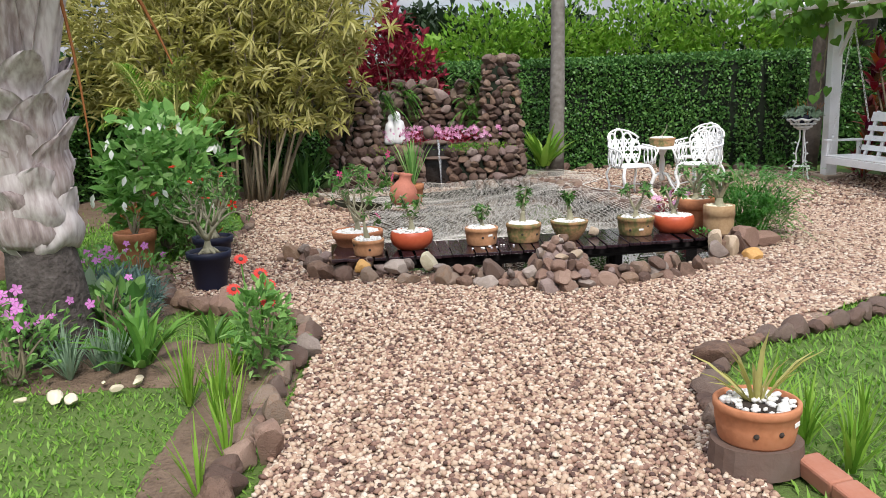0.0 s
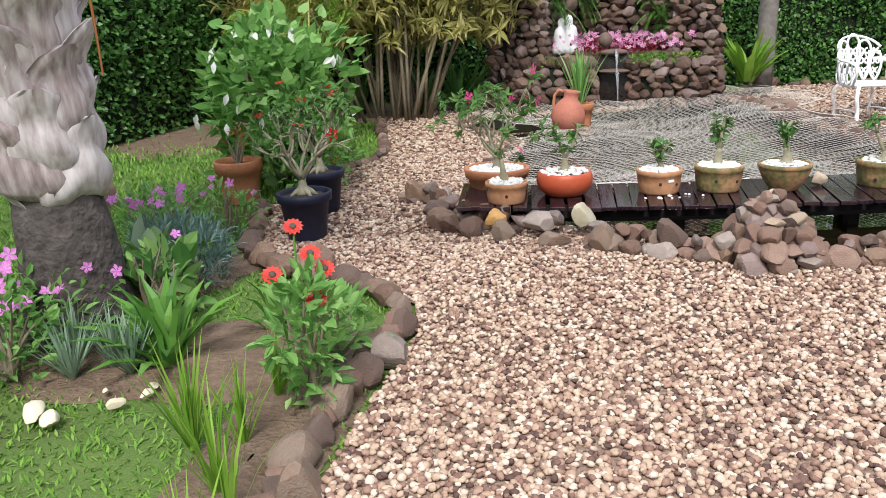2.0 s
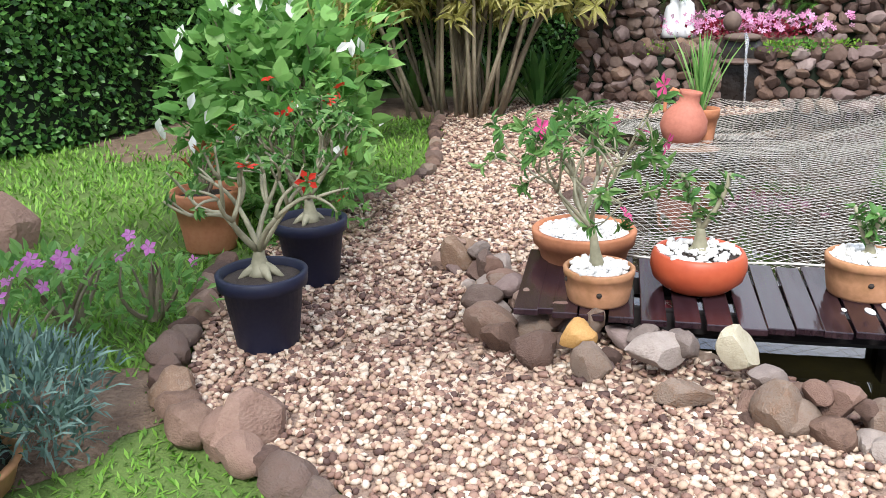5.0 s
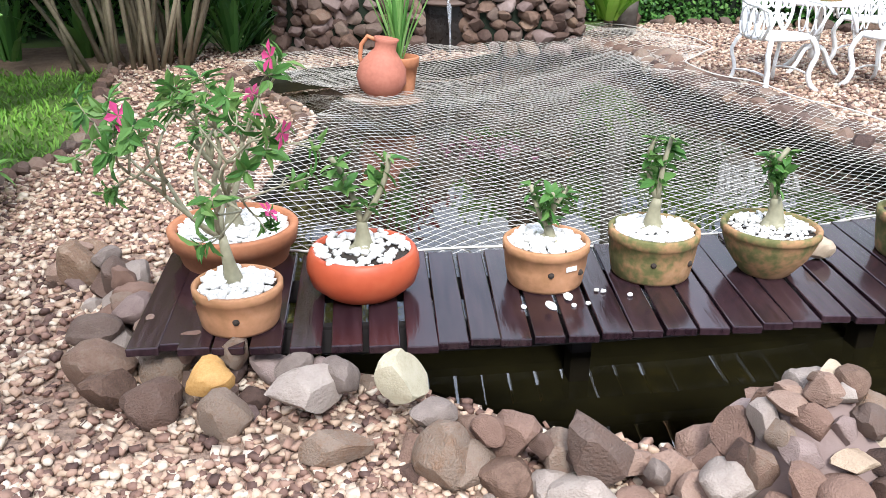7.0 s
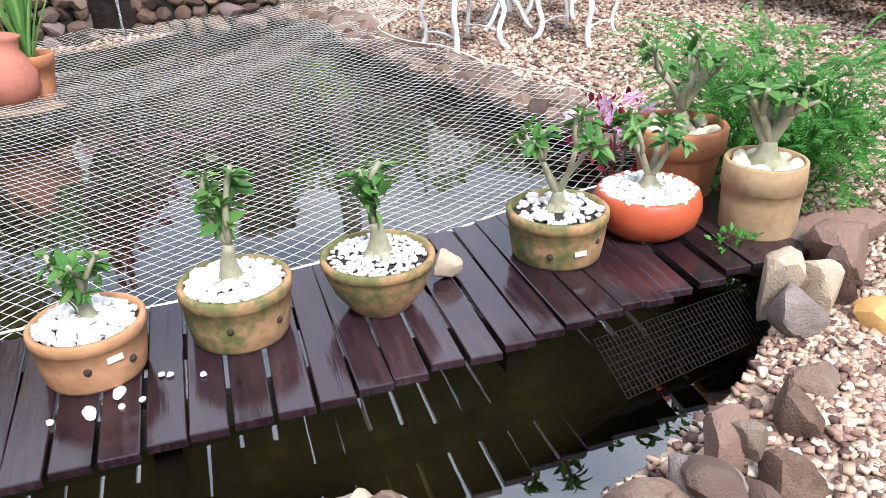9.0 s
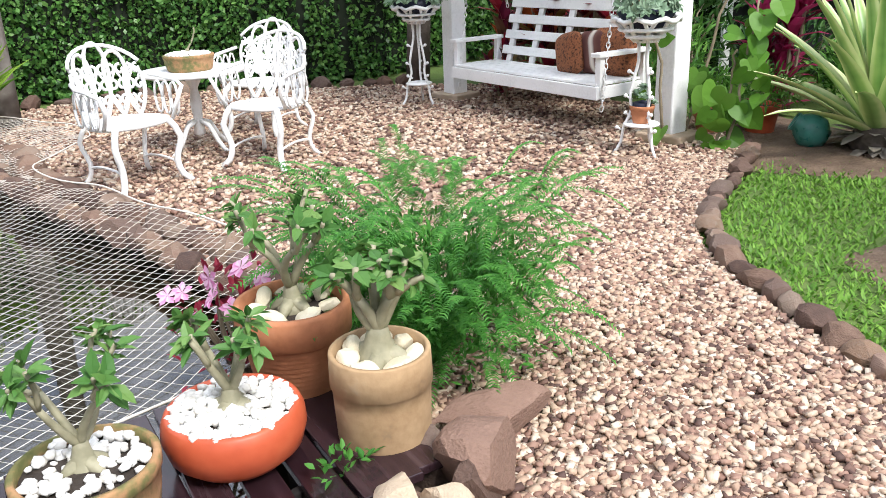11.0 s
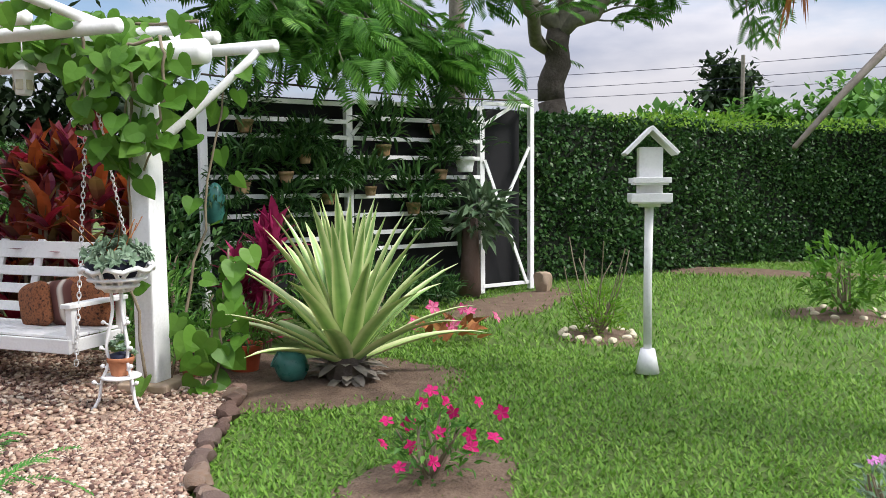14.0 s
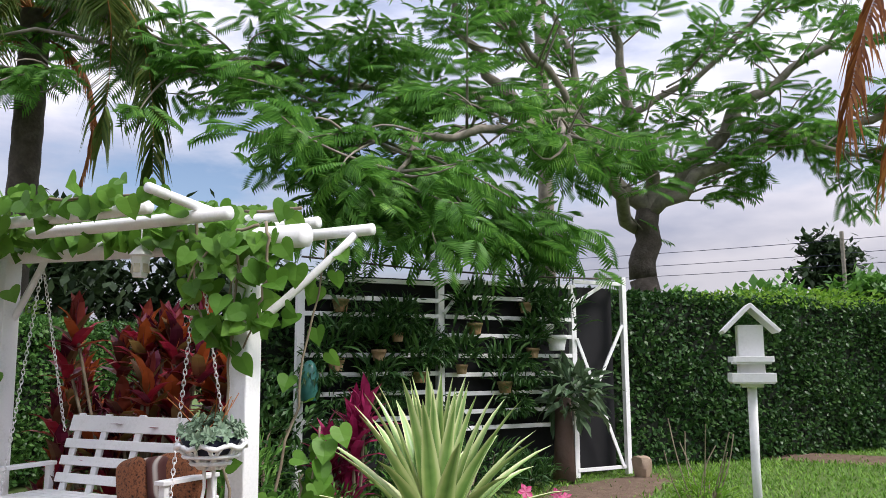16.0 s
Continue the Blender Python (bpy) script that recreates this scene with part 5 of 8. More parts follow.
PANG = math.degrees(math.atan2(U[1], U[0]))
perg = thing("pergola", label="white-painted pergola of posts and round poles", category="pergola", kind="")
for s, nm in ((-1.47, 0), (1.47, 1)):
    x, y, _ = pg(s, 0, 0)
    bm = bmesh.new()
    box(bm, (0.17, 0.17, 2.55), pose(0, 0, 1.3), 0.012)
    for v_ in bm.verts:
        k = 1.12 - 0.12 * v_.co.z / 2.5
        v_.co.x *= k
        v_.co.y *= k
    o = part("post", bm, M["white_paint"], perg)
    o.matrix_basis = pose(x, y, 0, 0, 0, PANG)
    bm = bmesh.new()
    box(bm, (0.42, 0.36, 0.07), pose(0, 0, 0.035), 0.015)
    o = part("footing", bm, M["rock_pale"], perg, "pale concrete footing pad")
    o.matrix_basis = pose(x, y, 0.0, 0, 0, PANG + 8)


def pole(a, b, r, label=""):
    sheet("pole", [tube(bend(a, b, (0, 0, -0.02), 8), np.linspace(r, r * 0.9, 8), 14)], M["white_paint"], perg, label, True)


pole(pg(-2.05, -0.02, 2.55), pg(2.6, 0.0, 2.66), 0.095)
pole(pg(-2.3, 0.55, 2.66), pg(2.6, 0.6, 2.7), 0.05)
pole(pg(-1.55, -0.32, 2.72), pg(2.6, -0.5, 2.74), 0.055)
pole(pg(-1.1, -0.7, 2.74), pg(2.6, -0.9, 2.76), 0.05)
pole(pg(-1.9, 0.35, 2.72), pg(2.6, 0.45, 2.72), 0.05)
pole(pg(-1.7, 0.15, 2.76), pg(2.6, 0.12, 2.78), 0.045)
pole(pg(-0.9, -0.5, 2.8), pg(2.6, -0.7, 2.82), 0.045)
pole(pg(-1.35, -0.95, 2.82), pg(-1.0, 0.9, 2.8), 0.04)
pole(pg(1.3, -0.95, 2.82), pg(1.4, 0.9, 2.8), 0.04)
pole(pg(-1.47, 0.05, 1.85), pg(-2.15, 0.52, 2.62), 0.035, "slanting brace pole")
pole(pg(1.47, 0.05, 1.95), pg(0.95, 0.0, 2.55), 0.035, "slanting brace pole")

# swing
sw = thing("porch_swing", PC[0], PC[1], 0, "white slatted porch swing hung on chains", "swing", rz=PANG - 90)
# local: x away from the path, y along the posts


def sb(name, size, x, y, z, rx=0, ry=0, rz=0):
    return boxpart(name, size, pose(x, y, z, rx, ry, rz), M["white_paint"], sw, "", 0.006)


sb("front_rail", (0.035, 2.02, 0.11), -0.34, 0.02, 0.36)
sb("end_rail", (0.56, 0.035, 0.1), -0.06, -0.97, 0.36)
sb("end_rail", (0.56, 0.035, 0.1), -0.06, 1.01, 0.36)
for k in range(5):
    sb("seat_slat", (0.095, 1.98, 0.022), -0.29 + k * 0.108, 0.02, 0.43)
for z, h in ((0.55, 0.085), (0.70, 0.085), (0.85, 0.085), (1.03, 0.15)):
    sb("back_slat", (0.022, 1.75, h), 0.17 + (z - 0.43) * 0.3, 0.02, z, 0, 16, 0)
for y in (-0.72, 0.02, 0.45, 0.8):
    sb("back_stile", (0.03, 0.075, 0.78), 0.29, y, 0.74, 0, 16, 0)
for y in (-0.97, 1.0):
    sb("armrest", (0.62, 0.1, 0.035), -0.05, y, 0.67)
    sb("arm_post", (0.06, 0.06, 0.28), -0.3, y, 0.52)
    sb("arm_post", (0.06, 0.06, 0.28), 0.22, y, 0.52)


def chain(parent, a, b, name="chain"):
    a, b = np.array(a, float), np.array(b, float)
    L = np.linalg.norm(b - a)
    n = int(L / 0.042)
    d = (b - a) / L
    t = np.linspace(0, 6.283, 9)[:-1]
    base = np.column_stack([0.014 * np.cos(t), 0.03 * np.sin(t), np.zeros(8)])
    lv, lf = tube(np.vstack([base, base[:1]]), 0.0045, 4)
    at = a + d * (np.arange(n)[:, None] + 0.5) * L / n
    spin = np.arange(n) % 2 * 1.571
    sheet(name, [scatter(lv, lf, at, frames(np.tile(d, (n, 1)), np.tile((0.3, 0.2, 0.9), (n, 1)), spin), np.ones(n))], M["white_metal"], parent, "white-painted hanging chain", True)


for s, y in ((-1, -0.97), (1, 1.0)):
    topp = (0.0, y * 0.98, 2.5)
    chain(sw, (-0.33, y - 0.06 * s * 0 - 0.055, 0.22), topp)
    chain(sw, (0.36, y, 0.95), topp)

# cushions on the swing
M["cushion"] = mat("cushion", [(0.02, 0.008, 0.005), (0.03, 0.012, 0.008), (0.3, 0.11, 0.045), (0.03, 0.012, 0.008), (0.36, 0.15, 0.06)], 0.85, 40, 26, 0.5, dist=0.004)
M["cushion_dark"] = mat("cushion_dark", [(0.05, 0.018, 0.015), (0.1, 0.04, 0.032)], 0.85, 60, 10, 0.3)

cbm, cbn, cbl = nodes_of("cushion_band")
cbc, cbw, cbr = cbn.new("ShaderNodeTexCoord"), cbn.new("ShaderNodeTexWave"), ramp_of(cbn, [(0.09, 0.03, 0.025), (0.12, 0.045, 0.035), (0.14, 0.06, 0.05), (0.62, 0.56, 0.48)])
cbw.inputs["Scale"].default_value, cbw.inputs["Distortion"].default_value = 1.7, 0.6
cbl.new(cbc.outputs["Object"], cbw.inputs["Vector"])
cbl.new(cbw.outputs["Fac"], cbr.inputs["Fac"])
cbl.new(cbr.outputs["Color"], cbn["Principled BSDF"].inputs["Base Color"])
cbn["Principled BSDF"].inputs["Roughness"].default_value = 0.9
M["cushion_band"] = cbm


def cushion(name, m4, w, h, d, m, label):
    v, f = ico(4)
    e = 0.45
    v = np.sign(v) * np.abs(v) ** np.array((e, e, 1.0))
    edge = np.maximum(np.abs(v[:, 0]), np.abs(v[:, 1]))
    v[:, 2] *= 1 - 0.75 * edge ** 6
    th = link(name, fast_mesh(name, v * (w / 2, h / 2, d / 2), f, True), m)
    th.matrix_basis = m4
    return tagged(th, label, "cushion", "cushions on the swing")


SWM = sw.matrix_basis
cushion("cushion", SWM @ pose(0.02, -0.28, 0.6, 90, 12, 74), 0.44, 0.38, 0.16, M["cushion"], "rust-brown patterned cushion leaning on the swing")
cushion("cushion", SWM @ pose(0.06, -0.5, 0.62, 90, 8, 84), 0.42, 0.38, 0.15, M["cushion_band"], "dark brown and cream banded cushion on the swing")
cushion("cushion", SWM @ pose(0.1, -0.74, 0.64, 90, 4, 92), 0.5, 0.42, 0.18, M["cushion"], "large rust-brown patterned cushion on the swing")


# ---- wrought plant stands ----
def plant_stand(x, y, rz, label):
    th = thing("plant_stand", x, y, 0.004, label, "plant stand", "white plant stands", rz=rz)
    W = M["white_metal"]
    for k in range(3):
        a = k * 2.094
        p = np.array([(0.045, 0.84), (0.04, 0.7), (0.06, 0.6), (0.09, 0.45), (0.08, 0.33), (0.13, 0.2), (0.15, 0.08), (0.2, 0.0)])
        q = np.column_stack([p[:, 0] * math.cos(a), p[:, 0] * math.sin(a), p[:, 1]])
        knobs = [tube(spline(q, False, 0.04), 0.012, 6)]
        for r_, z_ in ((0.105, 0.62), (0.125, 0.44), (0.12, 0.31), (0.18, 0.2)):
            knobs.append((ICO1[0] * 0.018 + (r_ * math.cos(a), r_ * math.sin(a), z_), ICO1[1]))
            knobs.append(tube(np.array([(r_ * math.cos(a), r_ * math.sin(a), z_), ((r_ - 0.05) * math.cos(a), (r_ - 0.05) * math.sin(a), z_ - 0.03)]), 0.008, 5))
        sheet("leg", knobs, W, th, "twisted iron leg", True)
    v, f = lathe([(0.001, 0.215), (0.13, 0.215), (0.14, 0.225), (0.13, 0.235), (0.001, 0.235)], 20)
    sheet("shelf", [(v, f)], W, th, "", True)
    t = np.linspace(0, 6.283, 31)
    pieces = [tube(np.column_stack([0.24 * np.cos(t), 0.24 * np.sin(t), 0.995 + 0.014 * np.sin(8 * t)]), 0.019, 6), tube(np.column_stack([0.08 * np.cos(t), 0.08 * np.sin(t), np.full(31, 0.84)]), 0.012, 5),
              tube(np.column_stack([0.19 * np.cos(t), 0.19 * np.sin(t), np.full(31, 0.925)]), 0.014, 5), tube(np.column_stack([0.135 * np.cos(t), 0.135 * np.sin(t), np.full(31, 0.875)]), 0.016, 5)]
    for k in range(16):
        a, b = k * 0.3927, k * 0.3927 + (0.3927 if k % 2 else -0.3927)
        pieces.append(tube(np.array([(0.08 * math.cos(a), 0.08 * math.sin(a), 0.84), (0.15 * math.cos((a + b) / 2), 0.15 * math.sin((a + b) / 2), 0.91), (0.24 * math.cos(b), 0.24 * math.sin(b), 0.995)]), 0.015, 5))
    sheet("basket", pieces, W, th, "pierced cast bowl", True)
    return th


def succulents(x, y, z, r, n, seed, label, stalks=0, L=0.065):
    th = thing("succulents", x, y, z, label, "succulent")
    rng = np.random.default_rng(seed)
    ch_ = []
    for k in range(n):
        a, q = rng.uniform(0, 6.283), r * math.sqrt(rng.uniform(0, 1))
        c = np.array((q * math.cos(a), q * math.sin(a), 0.05 + 0.12 * (1 - (q / r) ** 2) + rng.uniform(-0.02, 0.02)))
        rosette(rng, c, unit(np.array((math.cos(a) * q, math.sin(a) * q, 0.12))), 12, L, L * 0.5, ch_, 0.0)
    sheet("leaves", ch_, M["leaf_grey"], th)
    v, f = lathe([(0.001, -0.08), (r * 0.55, -0.08), (r * 0.8, 0.03), (0.001, 0.05)], 18)
    sheet("soil_pot", [(v, f)], M["black_plastic"], th, "dark plastic pot", True)
    if stalks:
        pieces = [tube(bend((rng.uniform(-r, r) * 0.6, rng.uniform(-r, r) * 0.6, 0.05), (rng.uniform(-r, r), rng.uniform(-r, r), rng.uniform(0.2, 0.34)), (0.02, 0, 0), 5), 0.004, 4) for _ in range(stalks)]
        for w_ in pieces:
            sheet("flower_stalk", [w_], M["leaf_dry"], th, "thin reddish flower stalk")
    return th


plant_stand(6.28, 10.36, 20, "white wrought-iron plant stand with a pierced bowl")
plant_stand(6.03, 13.4, 50, "white wrought-iron plant stand with a pierced bowl")
succulents(6.28, 10.36, 1.02, 0.27, 70, 3, "grey-green rosette succulents in a stand bowl", 9)
succulents(6.03, 13.4, 1.02, 0.3, 70, 4, "trailing grey-green succulents in a stand bowl", 8)
bowl_pot("flower_pot", 6.28, 10.36, 0.24, 0.09, 0.13, "tall", "terracotta", "small terracotta pot on the stand's shelf", "none", 15, "")
succulents(6.28, 10.36, 0.36, 0.09, 8, 6, "small succulents in a terracotta pot", 0, 0.05)

# lantern under the pergola
lan = thing("lantern", *pg(-0.55, -0.25, 2.28), "small white hanging lantern", "lantern")
v, f = lathe([(0.001, 0.0), (0.06, 0.0), (0.065, 0.015), (0.085, 0.17), (0.115, 0.18), (0.05, 0.24), (0.02, 0.26), (0.001, 0.27)], 6)
sheet("lantern_body", [(v, f)], M["white_paint"], lan)
M["lamp_glass"] = mat("lamp_glass", [(0.5, 0.45, 0.33), (0.6, 0.55, 0.42)], 0.25, 20, 4, 0)
for k in range(6):
    a = (k + 0.5) * 1.047
    boxpart("pane", (0.055, 0.006, 0.12), pose(0.066 * math.cos(a), 0.066 * math.sin(a), 0.095, -7, 0, math.degrees(a) + 90), M["lamp_glass"], lan, "cream frosted pane", 0.001)
sheet("hook", [tube(np.array([(0, 0, 0.26), (0, 0, 0.44)]), 0.005, 5)], M["white_metal"], lan)

# vine with heart leaves on the pergola
vine = thing("climbing_vine", label="climbing vine with large bright heart-shaped leaves", category="vine")
rv = np.random.default_rng(17)
stems, pts = [], []
for a, b, sag, n in ((pg(-1.5, -0.12, 0.02), pg(-1.42, -0.1, 2.6), (-0.03, 0.05, 0), 4), (pg(-1.55, 0.1, 0.02), pg(-1.9, 0.5, 2.6), (0.1, 0, 0.2), 10), (pg(-1.42, -0.1, 2.6), pg(1.9, -0.2, 2.78), (0, 0, 0.05), 170),
                     (pg(-1.6, 0.3, 2.7), pg(1.9, 0.6, 2.82), (0, 0, 0.05), 110), (pg(-1.75, -0.2, 2.62), pg(-1.3, -0.5, 2.2), (0, 0, 0.1), 10), (pg(0.6, -0.6, 2.8), pg(1.9, -0.4, 2.3), (0, 0, 0.1), 70), (pg(1.5, -0.15, 2.7), pg(1.55, -0.22, 1.2), (0, -0.1, 0), 9),
                     (pg(-1.15, -0.25, 2.7), pg(-1.3, -0.2, 1.75), (0, 0.12, 0), 30), (pg(-1.75, -0.15, 2.65), pg(-1.55, -0.12, 1.7), (0, -0.12, 0), 32), (pg(-1.98, 0.05, 0.05), pg(-2.1, 0.15, 1.1), (0, 0, 0), 24), (pg(-1.92, 0.0, 0.05), pg(-2.02, 0.05, 0.75), (0, 0, 0), 15),
                     (pg(-1.47, -0.12, 2.5), pg(-1.45, -0.14, 1.7), (0, 0, 0), 40), (pg(1.2, -0.8, 2.7), pg(2.0, -0.7, 2.5), (0, 0, 0.05), 26), (pg(-1.2, -0.8, 2.8), pg(2.5, -0.95, 2.86), (0, 0, 0.05), 110), (pg(-1.9, 0.1, 2.78), pg(0.6, 0.3, 2.84), (0, 0, 0.05), 60)):
    line = bend(a, b, sag, 14)
    stems.append(tube(line + rv.normal(size=line.shape) * 0.012, np.linspace(0.014, 0.008, 14), 6))
    t = rv.uniform(0, 13, n)
    i = t.astype(int)
    pts.append(line[i] + (line[np.minimum(i + 1, 13)] - line[i]) * (t - i)[:, None] + rv.normal(size=(n, 3)) * (0.1, 0.1, 0.06))
pts = np.concatenate(pts)
n = len(pts)
d = unit(rv.normal(size=(n, 3)) * (0.5, 0.5, 0.3) + (-0.2, -0.2, -0.7))
up = unit(rv.normal(size=(n, 3)) * 0.5 + (-0.8, -0.6, 0.3))
s = rv.uniform(0.11, 0.2, n)
for w_ in stems:
    sheet("stem", [w_], M["cane"], vine, "", True)
sheet("leaves", [scatter(*HEART, pts, frames(d, up), np.stack([s * 0.95, s, s], 1))], M["leaf_vine"], vine)
# trunk behind the swing and a leaning pole
tk = thing("tree", 6.72, 14.7, 0, "grey trunk of a tree beside the pergola", "tree")
sheet("trunk", [tube(bend((0, 0, 0), (0.1, 0.1, 6), (0.1, 0, 0), 10), np.linspace(0.15, 0.1, 10), 14)], M["bark"], tk, "", True)


# ---- agave ----
def agave(x, y, n, L, W, seed):
    th = thing("agave", x, y, 0, "large agave with cream-striped pale green sword leaves", "agave")
    m, nn, ll = nodes_of("agave_leaf")
    b = nn["Principled BSDF"]
    at_ = nn.new("ShaderNodeAttribute")
    at_.attribute_name = "across"
    g = nn.new("ShaderNodeNewGeometry")
    wv = nn.new("ShaderNodeMath")
    wv.operation = "MULTIPLY_ADD"
    nz, tc = nn.new("ShaderNodeTexNoise"), nn.new("ShaderNodeTexCoord")
    nz.inputs["Scale"].default_value = 9
    ll.new(tc.outputs["Object"], nz.inputs["Vector"])
    ll.new(nz.outputs["Fac"], wv.inputs[0])
    wv.inputs[1].default_value = 0.3
    ll.new(at_.outputs["Fac"], wv.inputs[2])
    r = ramp_of(nn, [(0.1, 0.22, 0.05), (0.24, 0.4, 0.12), (0.42, 0.55, 0.2), (0.64, 0.7, 0.34), (0.72, 0.76, 0.42)])
    ll.new(wv.outputs[0], r.inputs["Fac"])
    ll.new(r.outputs["Color"], b.inputs["Base Color"])
    b.inputs["Roughness"].default_value = 0.4
    rng = np.random.default_rng(seed)
    for k in range(n):
        u = (k + 0.5) / n
        el = radians(88 - 67 * u ** 1.5) + rng.uniform(-0.08, 0.08)
        a = k * 2.39996 + rng.uniform(-0.1, 0.1)
        ln = L * (0.98 - 0.08 * u) * rng.uniform(0.9, 1.06)
        rows, cols = 9, 5
        vs, ac = [], []
        for i in range(rows):
            t = i / (rows - 1)
            w = W * (0.42 + 0.75 * math.sin(min(1.0, t * 1.25 + 0.1) * 2.2)) * (1 - t) ** 0.62 * 0.62 if t < 1 else 0.0
            w = max(w, 0.002)
            e = el - 0.14 * t * t * (0.3 + u)
            rr = ln * t
            for j in range(cols):
                q = (j / (cols - 1) - 0.5) * 2
                fold = abs(q) ** 1.6 * w * 0.45
                px_, pz_ = 0.06 + rr * math.cos(e) - fold * math.sin(e), 0.12 + 0.1 * (1 - u) + rr * math.sin(e) + fold * math.cos(e)
                vs.append((px_ * math.cos(a) - q * w * math.sin(a), px_ * math.sin(a) + q * w * math.cos(a), pz_))
                ac.append(min(1.0, abs(q) ** 2.0 * 1.0))
        fs = []
        for i in range(rows - 1):
            for j in range(cols - 1):
                p = i * cols + j
                fs += [(p, p + 1, p + cols + 1), (p, p + cols + 1, p + cols)]
        me = fast_mesh("leaf", np.array(vs), np.array(fs), True)
        attr = me.attributes.new("across", "FLOAT", "POINT")
        attr.data.foreach_set("value", np.array(ac, dtype=np.float32))
        link("leaf", me, m, th)
    v, f = lathe([(0.001, 0.0), (0.16, 0.0), (0.19, 0.08), (0.15, 0.2), (0.001, 0.25)], 14, 0.06, 2)
    sheet("trunk", [(v, f)], M["bark"], th, "short scaly brown stump", True)
    rng = np.random.default_rng(3)
    n2 = 40
    a = rng.uniform(0, 6.283, n2)
    at2 = np.column_stack([0.15 * np.cos(a), 0.15 * np.sin(a), rng.uniform(0.02, 0.18, n2)])
    dd_ = unit(np.column_stack([np.cos(a), np.sin(a), rng.uniform(-0.6, 0.3, n2)]))
    for i in range(n2):
        sheet("leaf_base", [scatter(*STRAP, at2[i : i + 1], frames(dd_[i : i + 1]), np.array([(0.09, 0.2, 0.1)]))], M["bark_pale"], th, "dry pale leaf base")
    return th


agave(7.64, 9.33, 54, 1.32, 0.15, 5)


def blob_soil(name, x, y, rx, ry, seed, label, m="soil"):
    rng = np.random.default_rng(seed)
    a = np.linspace(0, 6.283, 37)[:-1]
    ph = rng.uniform(0, 6, 4)
    k = 1 + 0.13 * np.sin(2 * a + ph[0]) + 0.1 * np.sin(3 * a + ph[1]) + 0.06 * np.sin(7 * a + ph[2])
    vs, fs = [], []
    for s, z in ((1.0, -0.022), (0.8, -0.004), (0.4, 0.014), (0.02, 0.02)):
        vs.append(np.column_stack([x + rx * s * k * np.cos(a), y + ry * s * k * np.sin(a), np.full(36, z)]))
    for i in range(3):
        for j in range(36):
            q = (j + 1) % 36
            fs += [(i * 36 + j, i * 36 + q, (i + 1) * 36 + q), (i * 36 + j, (i + 1) * 36 + q, (i + 1) * 36 + j)]
    SOILS.append((x, y, rx, ry))
    return tagged(link(name, fast_mesh(name, np.concatenate(vs), fs, True), M[m]), label, "soil", kind="structure")


SOILS = []
blob_soil("soil_patch", 7.65, 9.35, 0.95, 0.85, 1, "bare brown soil round the agave")
blob_soil("soil_patch", 5.9, 7.7, 0.52, 0.5, 2, "bare brown soil round the flowering bush")
blob_soil("soil_patch", 10.35, 7.95, 0.5, 0.45, 3, "bare soil ring round a young shrub")
blob_soil("soil_patch", 12.7, 5.65, 0.75, 0.6, 4, "bare soil ring round a young shrub")
blob_soil("soil_patch", 7.6, 10.5, 0.9, 0.6, 5, "bare shaded soil beside the pergola")
blob_soil("soil_patch", 12.2, 9.6, 1.6, 0.6, 6, "bare soil before the shade frame")


def shrub(name, x, y, z, rx, ry, rz, n, L, W, m, seed, label, category="shrub", stems=10, mstem="cane", template=LEAF, up=0.5, holes=0.35, group="", hollow=0.35, base=0.0, parent=None, rag=0.45):
    """Leaves held on branching stems within an uneven rounded outline."""
    th = parent or thing(name, x, y, z, label, category, group)
    rng = np.random.default_rng(seed)
    o = Vector(rng.uniform(-20, 20, 3))
    p = unit(rng.normal(size=(n * 3, 3))) * (rng.uniform(hollow, 1, (n * 3, 1)) ** 0.6)
    lump = np.array([noise.noise(Vector(q) * 1.9 + o) for q in p])
    p = p * (1 + rag * lump[:, None])
    gap = np.array([noise.noise(Vector(q) * 3.1 - o) for q in p])
    p = p[gap > -holes][:n]
    d = unit(p * (1, 1, 0.6) + rng.normal(size=p.shape) * 0.55 + (0, 0, up))
    c = np.array((0, 0, rz + base))
    at = p * (rx, ry, rz) + c
    at[:, 2] = np.maximum(at[:, 2], 0.02)
    s = rng.uniform(0.65, 1.2, len(p))
    if stems:
        for k in range(stems):
            a = rng.uniform(0, 6.283)
            e = unit(rng.normal(size=3) * (0.6, 0.6, 0.2) + (0, 0, 0.7)) * (rx, ry, rz) * rng.uniform(0.5, 0.95) + c
            sheet("stem", [tube(bend((0.06 * rx * math.cos(a), 0.06 * ry * math.sin(a), 0), e, rng.normal(size=3) * rx * 0.1, 6), np.linspace(0.012 + 0.012 * rz, 0.004, 6), 5)], M[mstem], th)
    sheet("leaves", [scatter(*template, at, frames(d, rng.normal(size=d.shape) * 0.4 + (0, 0, 1)), np.stack([W * s, L * s, L * s], 1))], M[m], th)
    return th


def blossoms(th, pts, r, m, label, dirs=None, seed=0):
    """Single flowers of a plant, each a part."""
    rng = np.random.default_rng(seed)
    pts = np.asarray(pts, float)
    d = unit((rng.normal(size=pts.shape) * 0.35 + (-0.55, -0.45, 0.65)) if dirs is None else np.asarray(dirs, float))
    x, y, z = frames(d)
    for i in range(len(pts)):
        k = rng.uniform(0.85, 1.15)
        sheet("flower", [scatter(*FLOWER, pts[i : i + 1], (x[i : i + 1], z[i : i + 1], y[i : i + 1]), np.array([r * k])), scatter(*FLOWER, pts[i : i + 1] + d[i] * 0.004, (z[i : i + 1], -x[i : i + 1], y[i : i + 1]), np.array([r * k * 0.8]))], M[m], th, label)


